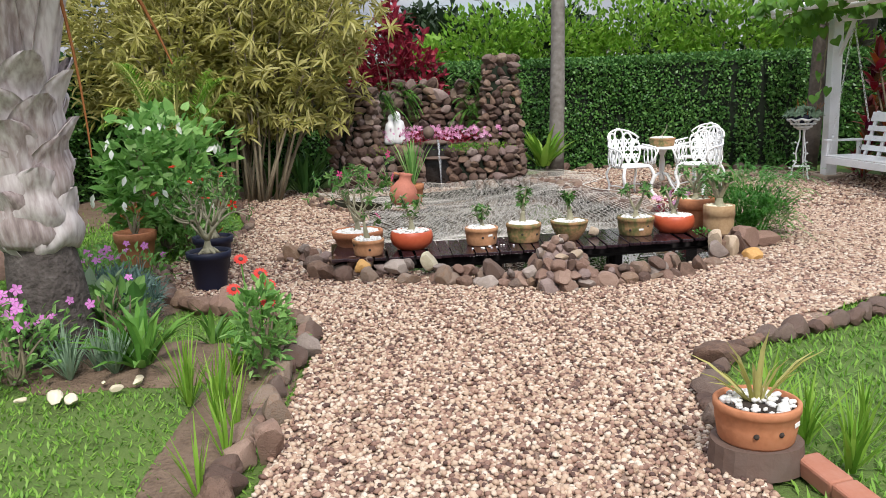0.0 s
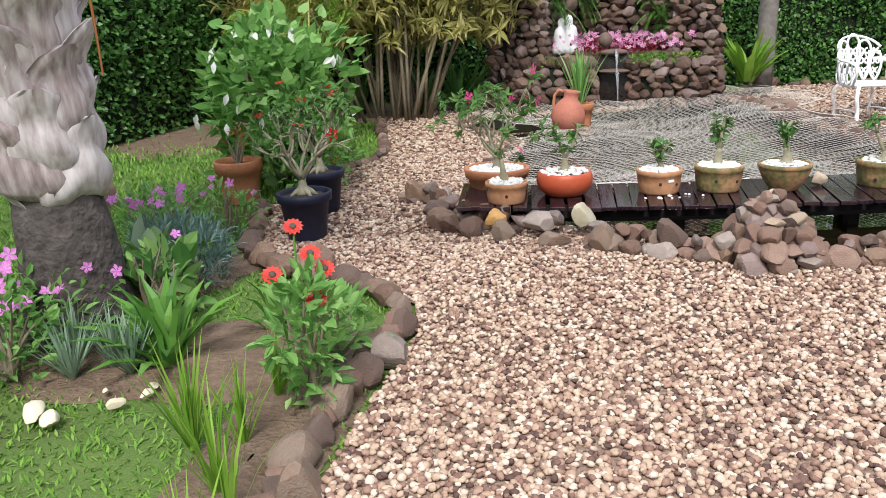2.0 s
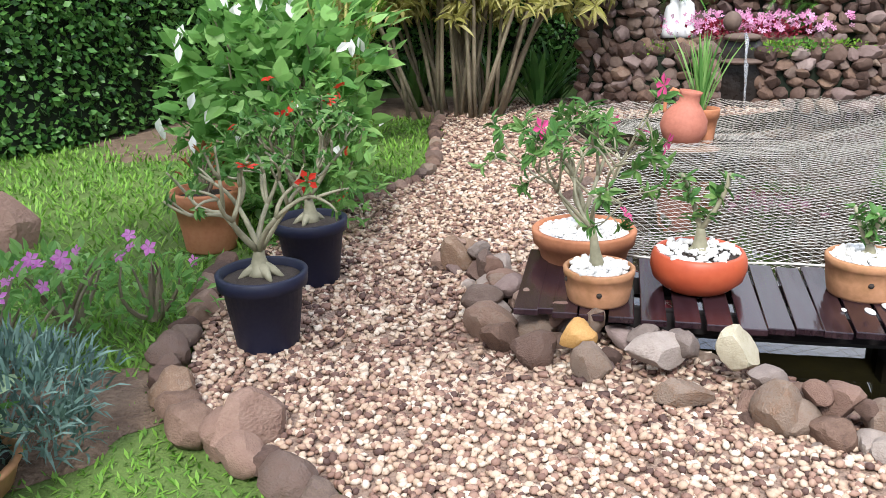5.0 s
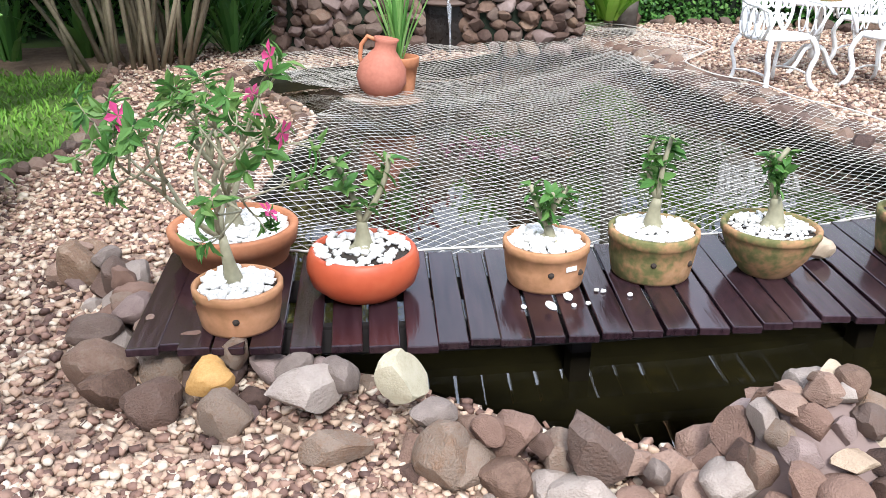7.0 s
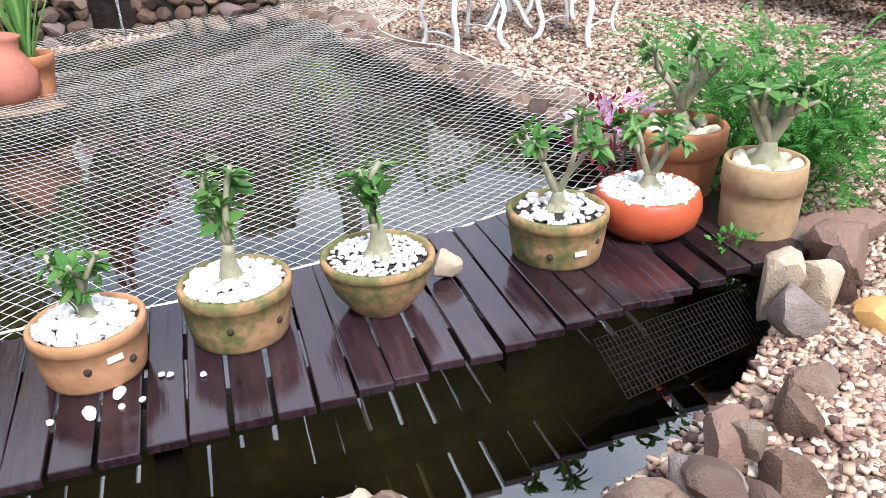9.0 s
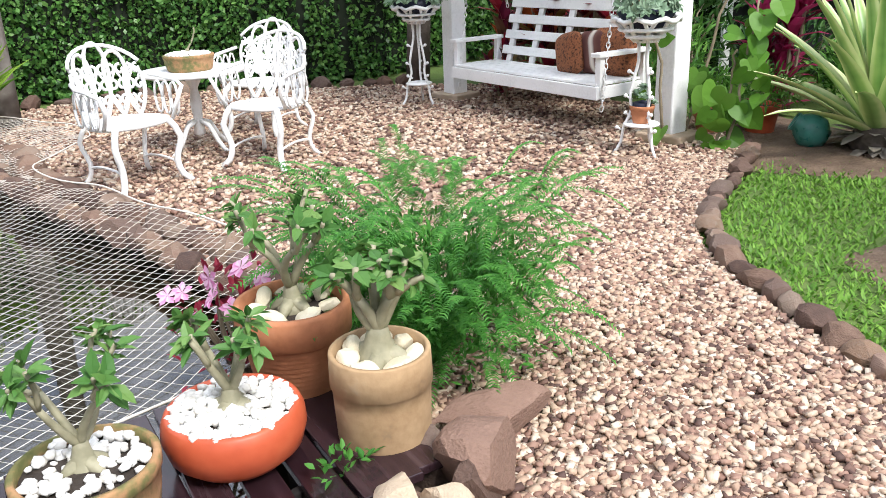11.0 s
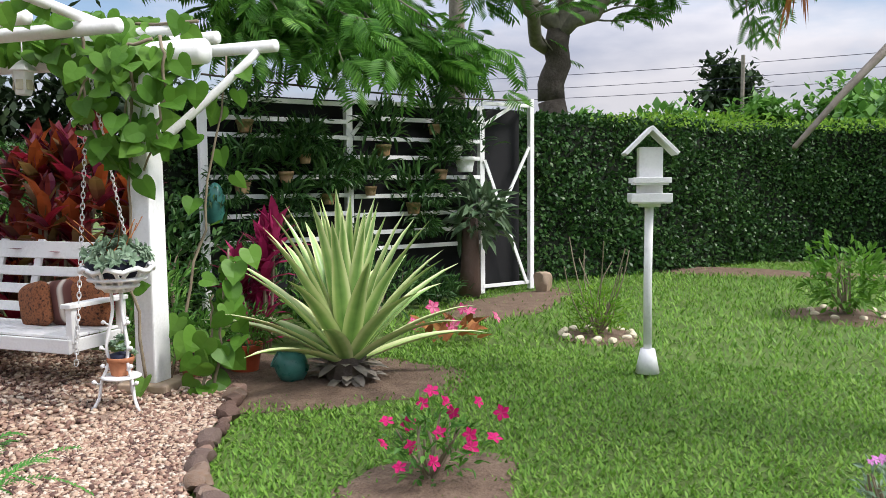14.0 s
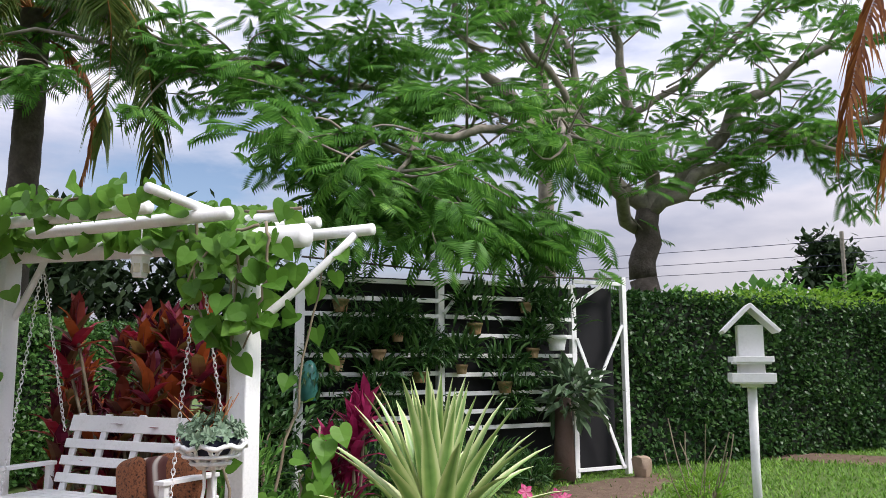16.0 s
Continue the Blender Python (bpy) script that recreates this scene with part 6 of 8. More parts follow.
b1 = shrub("flowering_bush", 5.9, 7.72, 0, 0.26, 0.26, 0.2, 330, 0.06, 0.026, "leaf_mid", 21, "small bush with vivid magenta flowers", "flower", 10)
rf = np.random.default_rng(22)
blossoms(b1, [(0.05, 0.02, 0.47), (0.12, -0.22, 0.42), (0.18, -0.33, 0.36), (-0.12, 0.2, 0.33), (-0.06, 0.1, 0.31), (-0.22, 0.17, 0.24), (-0.14, 0.05, 0.22), (-0.1, -0.1, 0.3), (0.1, -0.04, 0.4), (0.02, -0.12, 0.38), (-0.06, -0.25, 0.3), (0.05, -0.34, 0.26),
               (-0.18, -0.1, 0.17), (-0.24, 0.06, 0.14), (0.14, 0.12, 0.37), (-0.02, -0.24, 0.22)], 0.044, "petal_magenta", "vivid magenta flower", seed=4)
b2 = shrub("caladium", 9.45, 9.25, 0, 0.36, 0.36, 0.12, 34, 0.13, 0.09, "leaf_dry", 23, "low clump of pink and rust spotted leaves", "flower", 0, template=HEART, up=0.8)
blossoms(b2, [(-0.2, 0.1, 0.36), (0.05, -0.2, 0.3), (-0.3, 0.25, 0.2), (0.1, -0.45, 0.25), (-0.15, -0.1, 0.18), (0.3, 0, 0.28)], 0.08, "petal_pink", "salmon pink leaf", seed=5)
# pots and a green vase by the agave
bowl_pot("flower_pot", 7.55, 10.3, -0.02, 0.15, 0.26, "tall", "terracotta_red", "plain red-brown plastic flower pot", "none", 16, "pots beside the pergola")
shrub("fern", 7.55, 10.3, 0.2, 0.32, 0.32, 0.16, 420, 0.09, 0.022, "leaf_mid", 24, "soft green fern in a pot", "fern", 0, up=0.3)
bowl_pot("flower_pot", 7.25, 10.55, -0.02, 0.15, 0.22, "tall", "terracotta", "low terracotta pot with a leafy plant", "none", 17, "pots beside the pergola")
shrub("fern", 7.25, 10.55, 0.15, 0.3, 0.3, 0.16, 340, 0.09, 0.025, "leaf_mid", 25, "soft green fern in a pot", "fern", 0, up=0.3)
M["green_glaze"] = mat("green_glaze", [(0.02, 0.09, 0.07), (0.04, 0.17, 0.14), (0.08, 0.24, 0.2)], 0.3, 20, 8, 0.1)
gv = thing("vase", 7.42, 9.72, -0.01, "small round green glazed vase lying on the soil", "vase")
v, f = lathe([(0.001, -0.13), (0.07, -0.125), (0.13, -0.05), (0.135, 0.03), (0.09, 0.1), (0.07, 0.12), (0.08, 0.15), (0.06, 0.15), (0.05, 0.1)], 24)
o = sheet("vase_body", [(v, f)], M["green_glaze"], gv, "", True)
o.matrix_basis = pose(0, 0, 0.13, -60, 0, 40)
boxp = thing("stone", 13.35, 9.55, 0, "rough beige block of stone at the frame's foot", "stone")
stone(boxp, 0, 0, 0.12, 0.2, 0.17, 0.17, "rock_pale", 20, 5, SHARP)


def ti_plant(name, x, y, heads, L, W, m, seed, label, stalk=True):
    th = thing(name, x, y, 0, label, "cordyline")
    rng = np.random.default_rng(seed)
    ch_, st = [], []
    for hx, hy, hz in heads:
        n = 15
        a = np.arange(n) * 2.4 + rng.uniform(0, 6)
        el = np.linspace(1.4, 0.1, n) + rng.uniform(-0.15, 0.15, n)
        d = np.column_stack([np.cos(a) * np.cos(el), np.sin(a) * np.cos(el), np.sin(el)])
        at = np.array((hx, hy, hz)) - np.column_stack([np.zeros(n), np.zeros(n), np.linspace(0, 0.2, n)])
        s = rng.uniform(0.75, 1.1, n)
        ch_.append(scatter(*STRAP, at, frames(d), np.stack([W * s, L * s, L * s * 0.9], 1)))
        st.append(tube(bend((hx * 0.4, hy * 0.4, 0), (hx, hy, hz), (0, 0, 0), 5), 0.016, 6))
    for w_ in st:
        sheet("cane", [w_], M["cane"], th)
    for w_ in ch_:
        sheet("leaf_head", [w_], M[m], th)
    return th


rt = np.random.default_rng(9)
ti_plant("cordyline", 7.6, 12.75, [(rt.uniform(-0.5, 0.5), rt.uniform(-1.0, 0.95), z) for z in np.linspace(0.4, 1.95, 46)], 0.4, 0.14, "leaf_ti", 31, "dense cordyline with red, orange and dark purple leaves")
ti_plant("cordyline", 7.75, 13.95, [(rt.uniform(-0.3, 0.3), rt.uniform(-0.4, 0.4), z) for z in np.linspace(0.6, 1.5, 9)], 0.34, 0.1, "leaf_ti", 32, "cordyline with dark red leaves")
ti_plant("cordyline", 8.35, 10.7, [(rt.uniform(-0.15, 0.15), rt.uniform(-0.25, 0.25), z) for z in np.linspace(0.25, 1.1, 8)], 0.4, 0.1, "leaf_tipink", 33, "cordyline with bright crimson-pink leaves")
ti_plant("cordyline", 7.0, 13.2, [(rt.uniform(-0.2, 0.2), rt.uniform(-0.3, 0.3), z) for z in (0.2, 0.3, 0.45)], 0.26, 0.08, "leaf_ti", 34, "low red-leaved cordyline behind the swing")

# ---- shade frame with slats, pots and ferns ----
FA, FB = np.array((9.35, 12.28)), np.array((13.6, 9.85))
FD = (FB - FA) / np.linalg.norm(FB - FA)
FN = np.array((0.496, 0.868)) * 1.0
FANG = math.degrees(math.atan2(FD[1], FD[0]))
fr = thing("shade_frame", label="white slatted plant frame backed with dark shade cloth", category="plant frame")


def fp(s, out, z):
    p = FA + FD * s + FN * out
    return (p[0], p[1], z)


def fbar(name, s0, s1, z, h=0.055, out=0.0, t=0.03, label=""):
    p = fp((s0 + s1) / 2, out, z)
    return boxpart(name, (abs(s1 - s0), t, h), pose(*p, 0, 0, FANG), M["white_paint"], fr, label, 0.004)


for s, w in ((0.0, 0.09), (1.87, 0.09), (3.99, 0.08)):
    boxpart("post", (w, w, 2.66), pose(*fp(s, 0.03, 1.33), 0, 0, FANG), M["white_paint"], fr)
boxpart("post", (0.075, 0.075, 2.8), pose(13.6, 9.85, 1.4, 0, 0, FANG), M["white_paint"], fr)
for z in (2.58, 2.36, 2.16, 1.67, 1.44, 1.21, 0.9):
    fbar("slat", 0.04, 1.83, z)
for z in (2.62, 2.42, 2.16, 1.92, 1.66, 1.42, 1.18, 0.95, 0.74):
    fbar("slat", 1.93, 3.94, z)
fbar("top_rail", 3.99, 4.87, 2.7, 0.05)
fbar("bottom_rail", 3.99, 4.87, 0.1, 0.05)


def fstick(s0, z0, s1, z1):
    a, b = np.array(fp(s0, -0.02, z0)), np.array(fp(s1, -0.02, z1))
    L = np.linalg.norm(b - a)
    boxpart("brace", (L, 0.02, 0.05), pose(*((a + b) / 2), 0, 0, FANG) @ pose(0, 0, 0, 0, -math.degrees(math.atan2(z1 - z0, np.hypot(*(b - a)[:2]))), 0), M["white_paint"], fr)


fstick(4.02, 1.9, 4.8, 0.1)
fstick(4.3, 1.15, 4.85, 2.1)
fstick(4.02, 2.4, 4.6, 2.72)
fstick(1.9, 2.2, 2.25, 2.6)
# shade cloth behind, as a thin sheet with weight
M["shade_cloth"] = mat("shade_cloth", [(0.004, 0.004, 0.005), (0.012, 0.012, 0.014)], 0.85, 200, 3, 0.3)
bm = bmesh.new()
box(bm, (4.85, 0.006, 2.62), pose(*fp(2.43, 0.22, 1.34), 0, 0, FANG))
part("shade_cloth", bm, M["shade_cloth"], fr, "black woven shade cloth")
sheet("roof_wire", [tube(bend(fp(0, 0.0, 2.83), fp(4.87, 0.0, 2.78), (0, 0, -0.06), 8), 0.012, 6)], M["bark"], fr, "sagging dark top wire", True)
rq = np.random.default_rng(44)
for s, z, k, rr in ((0.45, 2.3, 0, 0.1), (0.95, 1.72, 1, 0.09), (1.5, 1.45, 0, 0.09), (0.4, 1.6, 1, 0.1), (2.3, 2.05, 0, 0.1), (3.1, 2.35, 1, 0.09), (3.45, 2.07, 2, 0.09), (3.6, 1.85, 2, 0.14), (2.75, 1.3, 0, 0.1), (1.2, 1.95, 1, 0.08), (3.2, 1.75, 1, 0.09), (0.9, 1.2, 1, 0.09), (2.1, 1.55, 1, 0.08)):
    x, y, zz = fp(s, -0.12, z - 0.12)
    bowl_pot("hanging_pot", x, y, zz, rr, rr * 1.5, "tall", ["terracotta_moss", "terracotta_grey", "white_paint"][k], ["mossy clay pot hung on the slatted frame", "weathered clay pot hung on the slatted frame", "pale plastic pot hung on the slatted frame"][k], "none", int(s * 100), "pots hung on the frame")
    shrub("orchid", x, y, zz + rr * 1.3, rr * 3.2, rr * 2.4, rr * 2.4, 120, 0.24, 0.04, "leaf_shaded", int(s * 90), "strap-leaved plant in a hung pot, leaves painted darker for shade", "orchid", 0, template=STRAP, up=0.4, group="plants on the frame")
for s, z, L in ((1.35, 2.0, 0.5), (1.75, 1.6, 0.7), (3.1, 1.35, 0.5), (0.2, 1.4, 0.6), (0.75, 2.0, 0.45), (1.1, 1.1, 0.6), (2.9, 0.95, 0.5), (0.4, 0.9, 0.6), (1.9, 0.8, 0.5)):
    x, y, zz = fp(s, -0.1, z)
    shrub("hanging_fern", x, y, zz, 0.3, 0.2, L * 0.6, 330, 0.13, 0.03, "leaf_shaded", int(s * 77 + z), "fern hanging on the frame, leaves painted darker for shade", "fern", 0, up=-0.6, group="plants on the frame", base=-L * 0.5)
x, y, _ = fp(3.75, -0.25, 0)
shrub("staghorn_fern", x, y, 0.85, 0.42, 0.38, 0.33, 150, 0.36, 0.085, "leaf_stag", 49, "large staghorn fern with drooping grey-green fronds", "fern", 0, template=STRAP, up=-0.25, holes=0.2)
tk2 = thing("tree_stump", x, y + 0.15, 0, "dark stump carrying a staghorn fern", "stump")
sheet("trunk", [tube(np.array([(0, 0, 0), (0.02, 0, 0.6), (0, 0, 1.1)]), [0.16, 0.13, 0.11], 12)], M["rock_dark"], tk2, "", True)
wc = thing("watering_can", *fp(0.05, -0.2, 1.15), "green plastic can hung on the frame's post", "watering can")
v, f = lathe([(0.001, 0), (0.09, 0.0), (0.1, 0.02), (0.105, 0.3), (0.06, 0.42), (0.03, 0.45), (0.001, 0.46)], 16, 0.03)
sheet("can_body", [(v, f)], M["green_glaze"], wc, "", True)
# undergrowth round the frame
for x, y, rx, rz, seed, m, L, W in ((7.35, 11.1, 0.35, 0.45, 1, "leaf_mid", 0.16, 0.03), (8.2, 11.7, 0.6, 0.7, 2, "leaf_shaded", 0.14, 0.05), (9.3, 11.4, 0.7, 0.4, 3, "leaf_shaded", 0.18, 0.04), (10.6, 10.8, 0.7, 0.35, 4, "leaf_shaded", 0.2, 0.03), (11.6, 10.5, 0.4, 0.2, 5, "leaf_shaded", 0.15, 0.03), (8.7, 12.4, 0.5, 0.9, 6, "leaf_shaded", 0.1, 0.04), (9.0, 10.4, 0.4, 0.3, 7, "leaf_mid", 0.15, 0.04)):
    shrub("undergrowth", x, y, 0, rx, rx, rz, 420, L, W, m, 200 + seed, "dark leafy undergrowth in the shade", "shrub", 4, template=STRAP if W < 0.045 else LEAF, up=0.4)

# ---- bird feeder ----
bf = thing("bird_feeder", 8.83, 7.17, 0, "white wooden bird feeder house on a tall pole", "bird feeder", rz=18)
W = M["white_paint"]
bm = bmesh.new()
bmesh.ops.create_cone(bm, cap_ends=True, segments=12, radius1=0.1, radius2=0.06, depth=0.2, matrix=pose(0, 0, 0.1))
part("base", bm, W, bf, "white-painted concrete base", True)
sheet("pole", [tube(np.array([(0, 0, 0.15), (0.0, 0.005, 0.8), (0.0, 0.0, 1.4)]), [0.034, 0.034, 0.036], 10)], W, bf, "", True)
for nm, size, z in (("support", (0.16, 0.16, 0.03), 1.385), ("tray", (0.34, 0.3, 0.03), 1.415), ("shelf", (0.36, 0.26, 0.025), 1.56)):
    boxpart(nm, size, pose(0, 0, z), W, bf)
for x, y, sx, sy in ((0.17, 0, 0.018, 0.32), (-0.17, 0, 0.018, 0.32), (0, 0.15, 0.34, 0.018), (0, -0.15, 0.34, 0.018)):
    boxpart("tray_rim", (sx, sy, 0.07), pose(x, y, 1.445), W, bf, "", 0.003)
for x, y in ((0.18, 0), (-0.18, 0)):
    boxpart("perch", (0.02, 0.3, 0.045), pose(x, y, 1.585), W, bf, "", 0.003)
bm = bmesh.new()
box(bm, (0.17, 0.19, 0.42), pose(0, 0, 1.64), 0.006)
part("house_body", bm, W, bf)
for s in (-1, 1):
    boxpart("roof_panel", (0.03, 0.34, 0.3), pose(0, 0.1 * s, 1.9, 45 * s, 0, 0) @ pose(0, 0, 0, 0, 0, 90), W, bf, "", 0.004)
# young shrubs ringed with pale stones
for x, y, r, n, sd in ((10.3, 7.98, 0.36, 13, 1), (12.75, 5.6, 0.42, 9, 2), (10.6, 4.6, 0.4, 10, 3)):
    ring = thing("stone_ring", x, y, 0, "ring of pale rounded stones round a young shrub", "stone ring")
    rr = random.Random(sd)
    for k in range(n):
        a = k * 6.283 / n
        stone(ring, r * math.cos(a) + rr.uniform(-0.04, 0.04), r * math.sin(a), 0.015, 0.055, 0.042, 0.034, "cream_stone", None, 8, rng=rr)
y1 = shrub("young_shrub", 10.3, 7.98, 0, 0.27, 0.27, 0.24, 460, 0.09, 0.024, "leaf_bright", 51, "young shrub with thin upright shoots", "shrub", 12)
rr_ = np.random.default_rng(5)
for _ in range(9):
    sheet("shoot", [tube(bend((0, 0, 0), (rr_.uniform(-0.3, 0.3), rr_.uniform(-0.3, 0.3), rr_.uniform(0.7, 1.05)), rr_.normal(size=3) * 0.05, 6), 0.006, 5)], M["cane"], y1)
shrub("young_shrub", 12.6, 5.62, 0.05, 0.5, 0.5, 0.38, 520, 0.13, 0.06, "leaf_vine", 52, "young shrub with broad glossy green leaves", "shrub", 8)
shrub("young_shrub", 10.6, 4.6, 0, 0.2, 0.2, 0.14, 60, 0.06, 0.025, "leaf_mid", 53, "tiny shrub inside a stone ring", "shrub", 4)
bowl_pot("flower_pot", 5.95, 5.6, -0.02, 0.15, 0.16, "tall", "terracotta", "terracotta pot with pale stones and white flowers", "large", 54, "")
wf = shrub("flower_plant", 5.95, 5.6, 0.12, 0.12, 0.12, 0.13, 120, 0.05, 0.02, "leaf_grey", 55, "plant with clustered white flowers in a pot", "flower", 6)
blossoms(wf, [tuple(v) for v in np.random.default_rng(3).uniform((-0.1, -0.1, 0.18), (0.1, 0.1, 0.32), (14, 3))], 0.022, "petal_lilac", "pale small flower", seed=6)


# ---- palm by the flower bed ----
palm = thing("palm_tree", -2.25, 5.12, 0, "palm with a dark ringed trunk and pale woody leaf bases", "palm")
tv, tf = lathe([(0.29, -0.03), (0.27, 0.1), (0.245, 0.3), (0.225, 0.5), (0.21, 0.66), (0.2, 0.7)] + [(0.2 + 0.008 * (k % 2), 0.72 + k * 0.1) for k in range(14)], 28, 0.02, 3)
M["palm_trunk"] = mat("palm_trunk", [(0.02, 0.015, 0.013), (0.05, 0.04, 0.035), (0.1, 0.083, 0.075), (0.2, 0.18, 0.165)], 0.9, 26, 9, 1.0, dist=0.03)
sheet("trunk", [(tv + (0.12 * np.maximum(0, 0.6 - tv[:, 2:3])) * (-0.2, -0.1, 0), tf)], M["palm_trunk"], palm, "dark ringed palm trunk", True)
palm.matrix_basis = pose(-2.4, 4.96, -0.02, 0, -5, 0)
rp = np.random.default_rng(14)


def palm_boot(a, z, lean, w, L, thick, seed):
    """One woody leaf base clasping the trunk, wide below, narrowing into the leaf stalk."""
    rng = np.random.default_rng(seed)
    rows, cols = 12, 9
    vs = []
    for side in (0, 1):
        for i in range(rows):
            t = i / (rows - 1)
            ww = w * ((1 - t) ** 0.5 * 0.9 + 0.14) * (0.8 + 0.2 * min(1, t * 6))
            out = 0.17 + lean * t ** 1.7 * L + 0.07 * math.sin(min(1, t * 1.6) * 3.14) * (1 - t)
            zz = z + L * t * (1 - 0.25 * lean * t)
            for j in range(cols):
                q = (j / (cols - 1) - 0.5) * 2
                ang = a + q * ww / max(out, 0.2) * 0.5
                bulge = (1 - q * q) * thick * (1 - 0.4 * t) if side else -0.01
                ed = 0.03 * noise.noise(Vector((q * 2.5, t * 3, seed * 3.1))) + 0.022 * noise.noise(Vector((q * 9, t * 2, seed * 1.7)))
                r_ = out + bulge + ed - 0.03 * abs(q) * (1 - t)
                vs.append((r_ * math.cos(ang), r_ * math.sin(ang), zz + (0.07 * q * noise.noise(Vector((seed * 2.3, 0, 0))) * 2 - 0.05 * q * q + 0.04 * noise.noise(Vector((q * 6, seed, 0)))) * (1 - t)))
    fs = []
    k = rows * cols
    for i in range(rows - 1):
        for j in range(cols - 1):
            p = i * cols + j
            fs += [(k + p, k + p + 1, k + p + cols + 1), (k + p, k + p + cols + 1, k + p + cols), (p, p + cols + 1, p + 1), (p, p + cols, p + cols + 1)]
        for j, fl in ((0, 0), (cols - 1, 1)):
            p, q = i * cols + j, (i + 1) * cols + j
            fs += [(p, k + p, k + q), (p, k + q, q)] if fl else [(p, k + q, k + p), (p, q, k + q)]
    for j in range(cols - 1):
        fs += [(j, j + 1, k + j + 1), (j, k + j + 1, k + j)]
    return link("leaf_base", fast_mesh("leaf_base", np.array(vs), np.array(fs), True), M["palm_boot"], palm)


for lev in range(13):
    for k in range(4):
        a = k * 1.571 + lev * 0.66 + rp.uniform(-0.08, 0.08)
        if lev < 7:
            palm_boot(a, 0.72 + lev * 0.11 + rp.uniform(-0.05, 0.05), 0.26 + 0.03 * lev, 0.66 - 0.015 * lev + rp.uniform(-0.06, 0.06), 0.4 + 0.03 * lev, 0.055, lev * 5 + k)
        else:
            palm_boot(a, 0.75 + lev * 0.085, 0.3 + 0.02 * lev, 0.3, 1.5 + 0.08 * lev, 0.045, lev * 5 + k)


def feather(base, tip, sag, n, L, W, rng, droop=0.4, taper=0.6):
    """A feather leaf: midrib and leaflets."""
    line = bend(base, tip, sag, 16)
    rib = tube(line, np.linspace(0.022, 0.004, 16), 5)
    t = np.linspace(0.12, 0.99, n)
    i = np.clip((t * 15).astype(int), 0, 14)
    p = line[i] + (line[i + 1] - line[i]) * (t * 15 - i)[:, None]
    d = unit(line[i + 1] - line[i])
    side = unit(np.cross(d, (0, 0, 1.0)))
    ch_ = []
    for s in (-1, 1):
        dd_ = unit(side * s * 0.9 + d * 0.6 + np.array((0, 0, -droop)) + rng.normal(size=(n, 3)) * 0.08)
        ll = L * (1 - taper * np.abs(t - 0.45)) * rng.uniform(0.85, 1.1, n)
        ch_.append(scatter(*BLADE, p, frames(dd_), np.stack([np.full(n, W), ll, ll], 1)))
    v = np.concatenate([c[0] for c in ch_])
    f = np.concatenate([ch_[0][1], ch_[1][1] + len(ch_[0][0])])
    return rib, (v, f)


ribs, leaves = [], []
for k in range(6):
    a = 3.5 + k * 0.5 + rp.uniform(-0.1, 0.1)
    q = rp.uniform(1.6, 2.6)
    r_, l_ = feather((0.3 * math.cos(a), 0.3 * math.sin(a), 2.2), (q * 1.5 * math.cos(a), q * 1.5 * math.sin(a), 3.2 + rp.uniform(-0.2, 1.0)), (0, 0, 0.7), 46, 0.6, 0.03, rp, 0.5)
    ribs.append(r_)
    leaves.append(l_)
sheet("leaf_stalks", ribs, M["palm_boot"], palm, "pale green arching leaf stalks", True)
sheet("fronds", leaves, M["leaf_palm"], palm, "feathered green palm fronds")
dry = [tube(bend((0.45, -0.02, 2.3), (0.5, -0.12, 1.25), (0.02, 0, 0), 6), np.linspace(0.012, 0.005, 6), 5), tube(bend((0.75, 0.05, 2.4), (1.05, 0.0, 1.75), (0, 0, 0.1), 6), np.linspace(0.02, 0.006, 6), 5)]
for w_ in dry:
    sheet("dry_strip", [w_], M["leaf_dry"], palm, "hanging dry tan leaf strip")

# bed soil under the flowers
blob_soil("flower_bed", -1.7, 4.7, 0.75, 0.5, 11, "bare brown soil of the flower bed")
blob_soil("flower_bed", -1.0, 3.9, 0.22, 1.6, 12, "strip of bare soil inside the stone edging")
blob_soil("flower_bed", -2.4, 5.9, 0.5, 0.4, 13, "bare soil between the bed plants")


def vinca(x, y, h, n, seed, nfl, label="periwinkle plant with pink-lilac flowers", col="petal_lilac"):
    th = shrub("periwinkle", x, y, 0, 0.26, 0.26, h * 0.5, int(n * 1.4), 0.075, 0.03, "leaf_lush", seed, label, "flower", 10, group="periwinkles")
    rng = np.random.default_rng(seed)
    a = rng.uniform(0, 6.283, nfl)
    q = rng.uniform(0.05, 0.26, nfl)
    blossoms(th, np.column_stack([q * np.cos(a), q * np.sin(a), h * rng.uniform(0.75, 1.12, nfl)]), 0.036, col, "five-petalled lilac flower", rng.normal(size=(nfl, 3)) * 0.3 + (0.35, -0.65, 0.6), seed)
    return th


vinca(-2.4, 4.38, 0.42, 190, 81, 12)
vinca(-2.65, 4.55, 0.5, 170, 82, 12)
vinca(-2.4, 4.75, 0.36, 160, 83, 8)
vinca(-2.8, 6.5, 0.42, 110, 84, 6)
vinca(-2.55, 6.75, 0.36, 90, 85, 5)
vinca(-2.1, 5.1, 0.42, 60, 88, 2)
vinca(-2.75, 6.1, 0.46, 150, 89, 9)
# lavender-like grey tufts
for x, y, s in ((-1.86, 4.5, 1), (-1.98, 4.55, 2), (-2.1, 4.42, 3), (-2.2, 4.6, 4)):
    strap_plant("lavender", x, y, 0, 46, 0.3, 0.016, "leaf_grey", "grey-leaved lavender tuft in the bed", "plant", 300 + s, 1.15, 0.45, BLADE, 0.15, "lavender tufts")
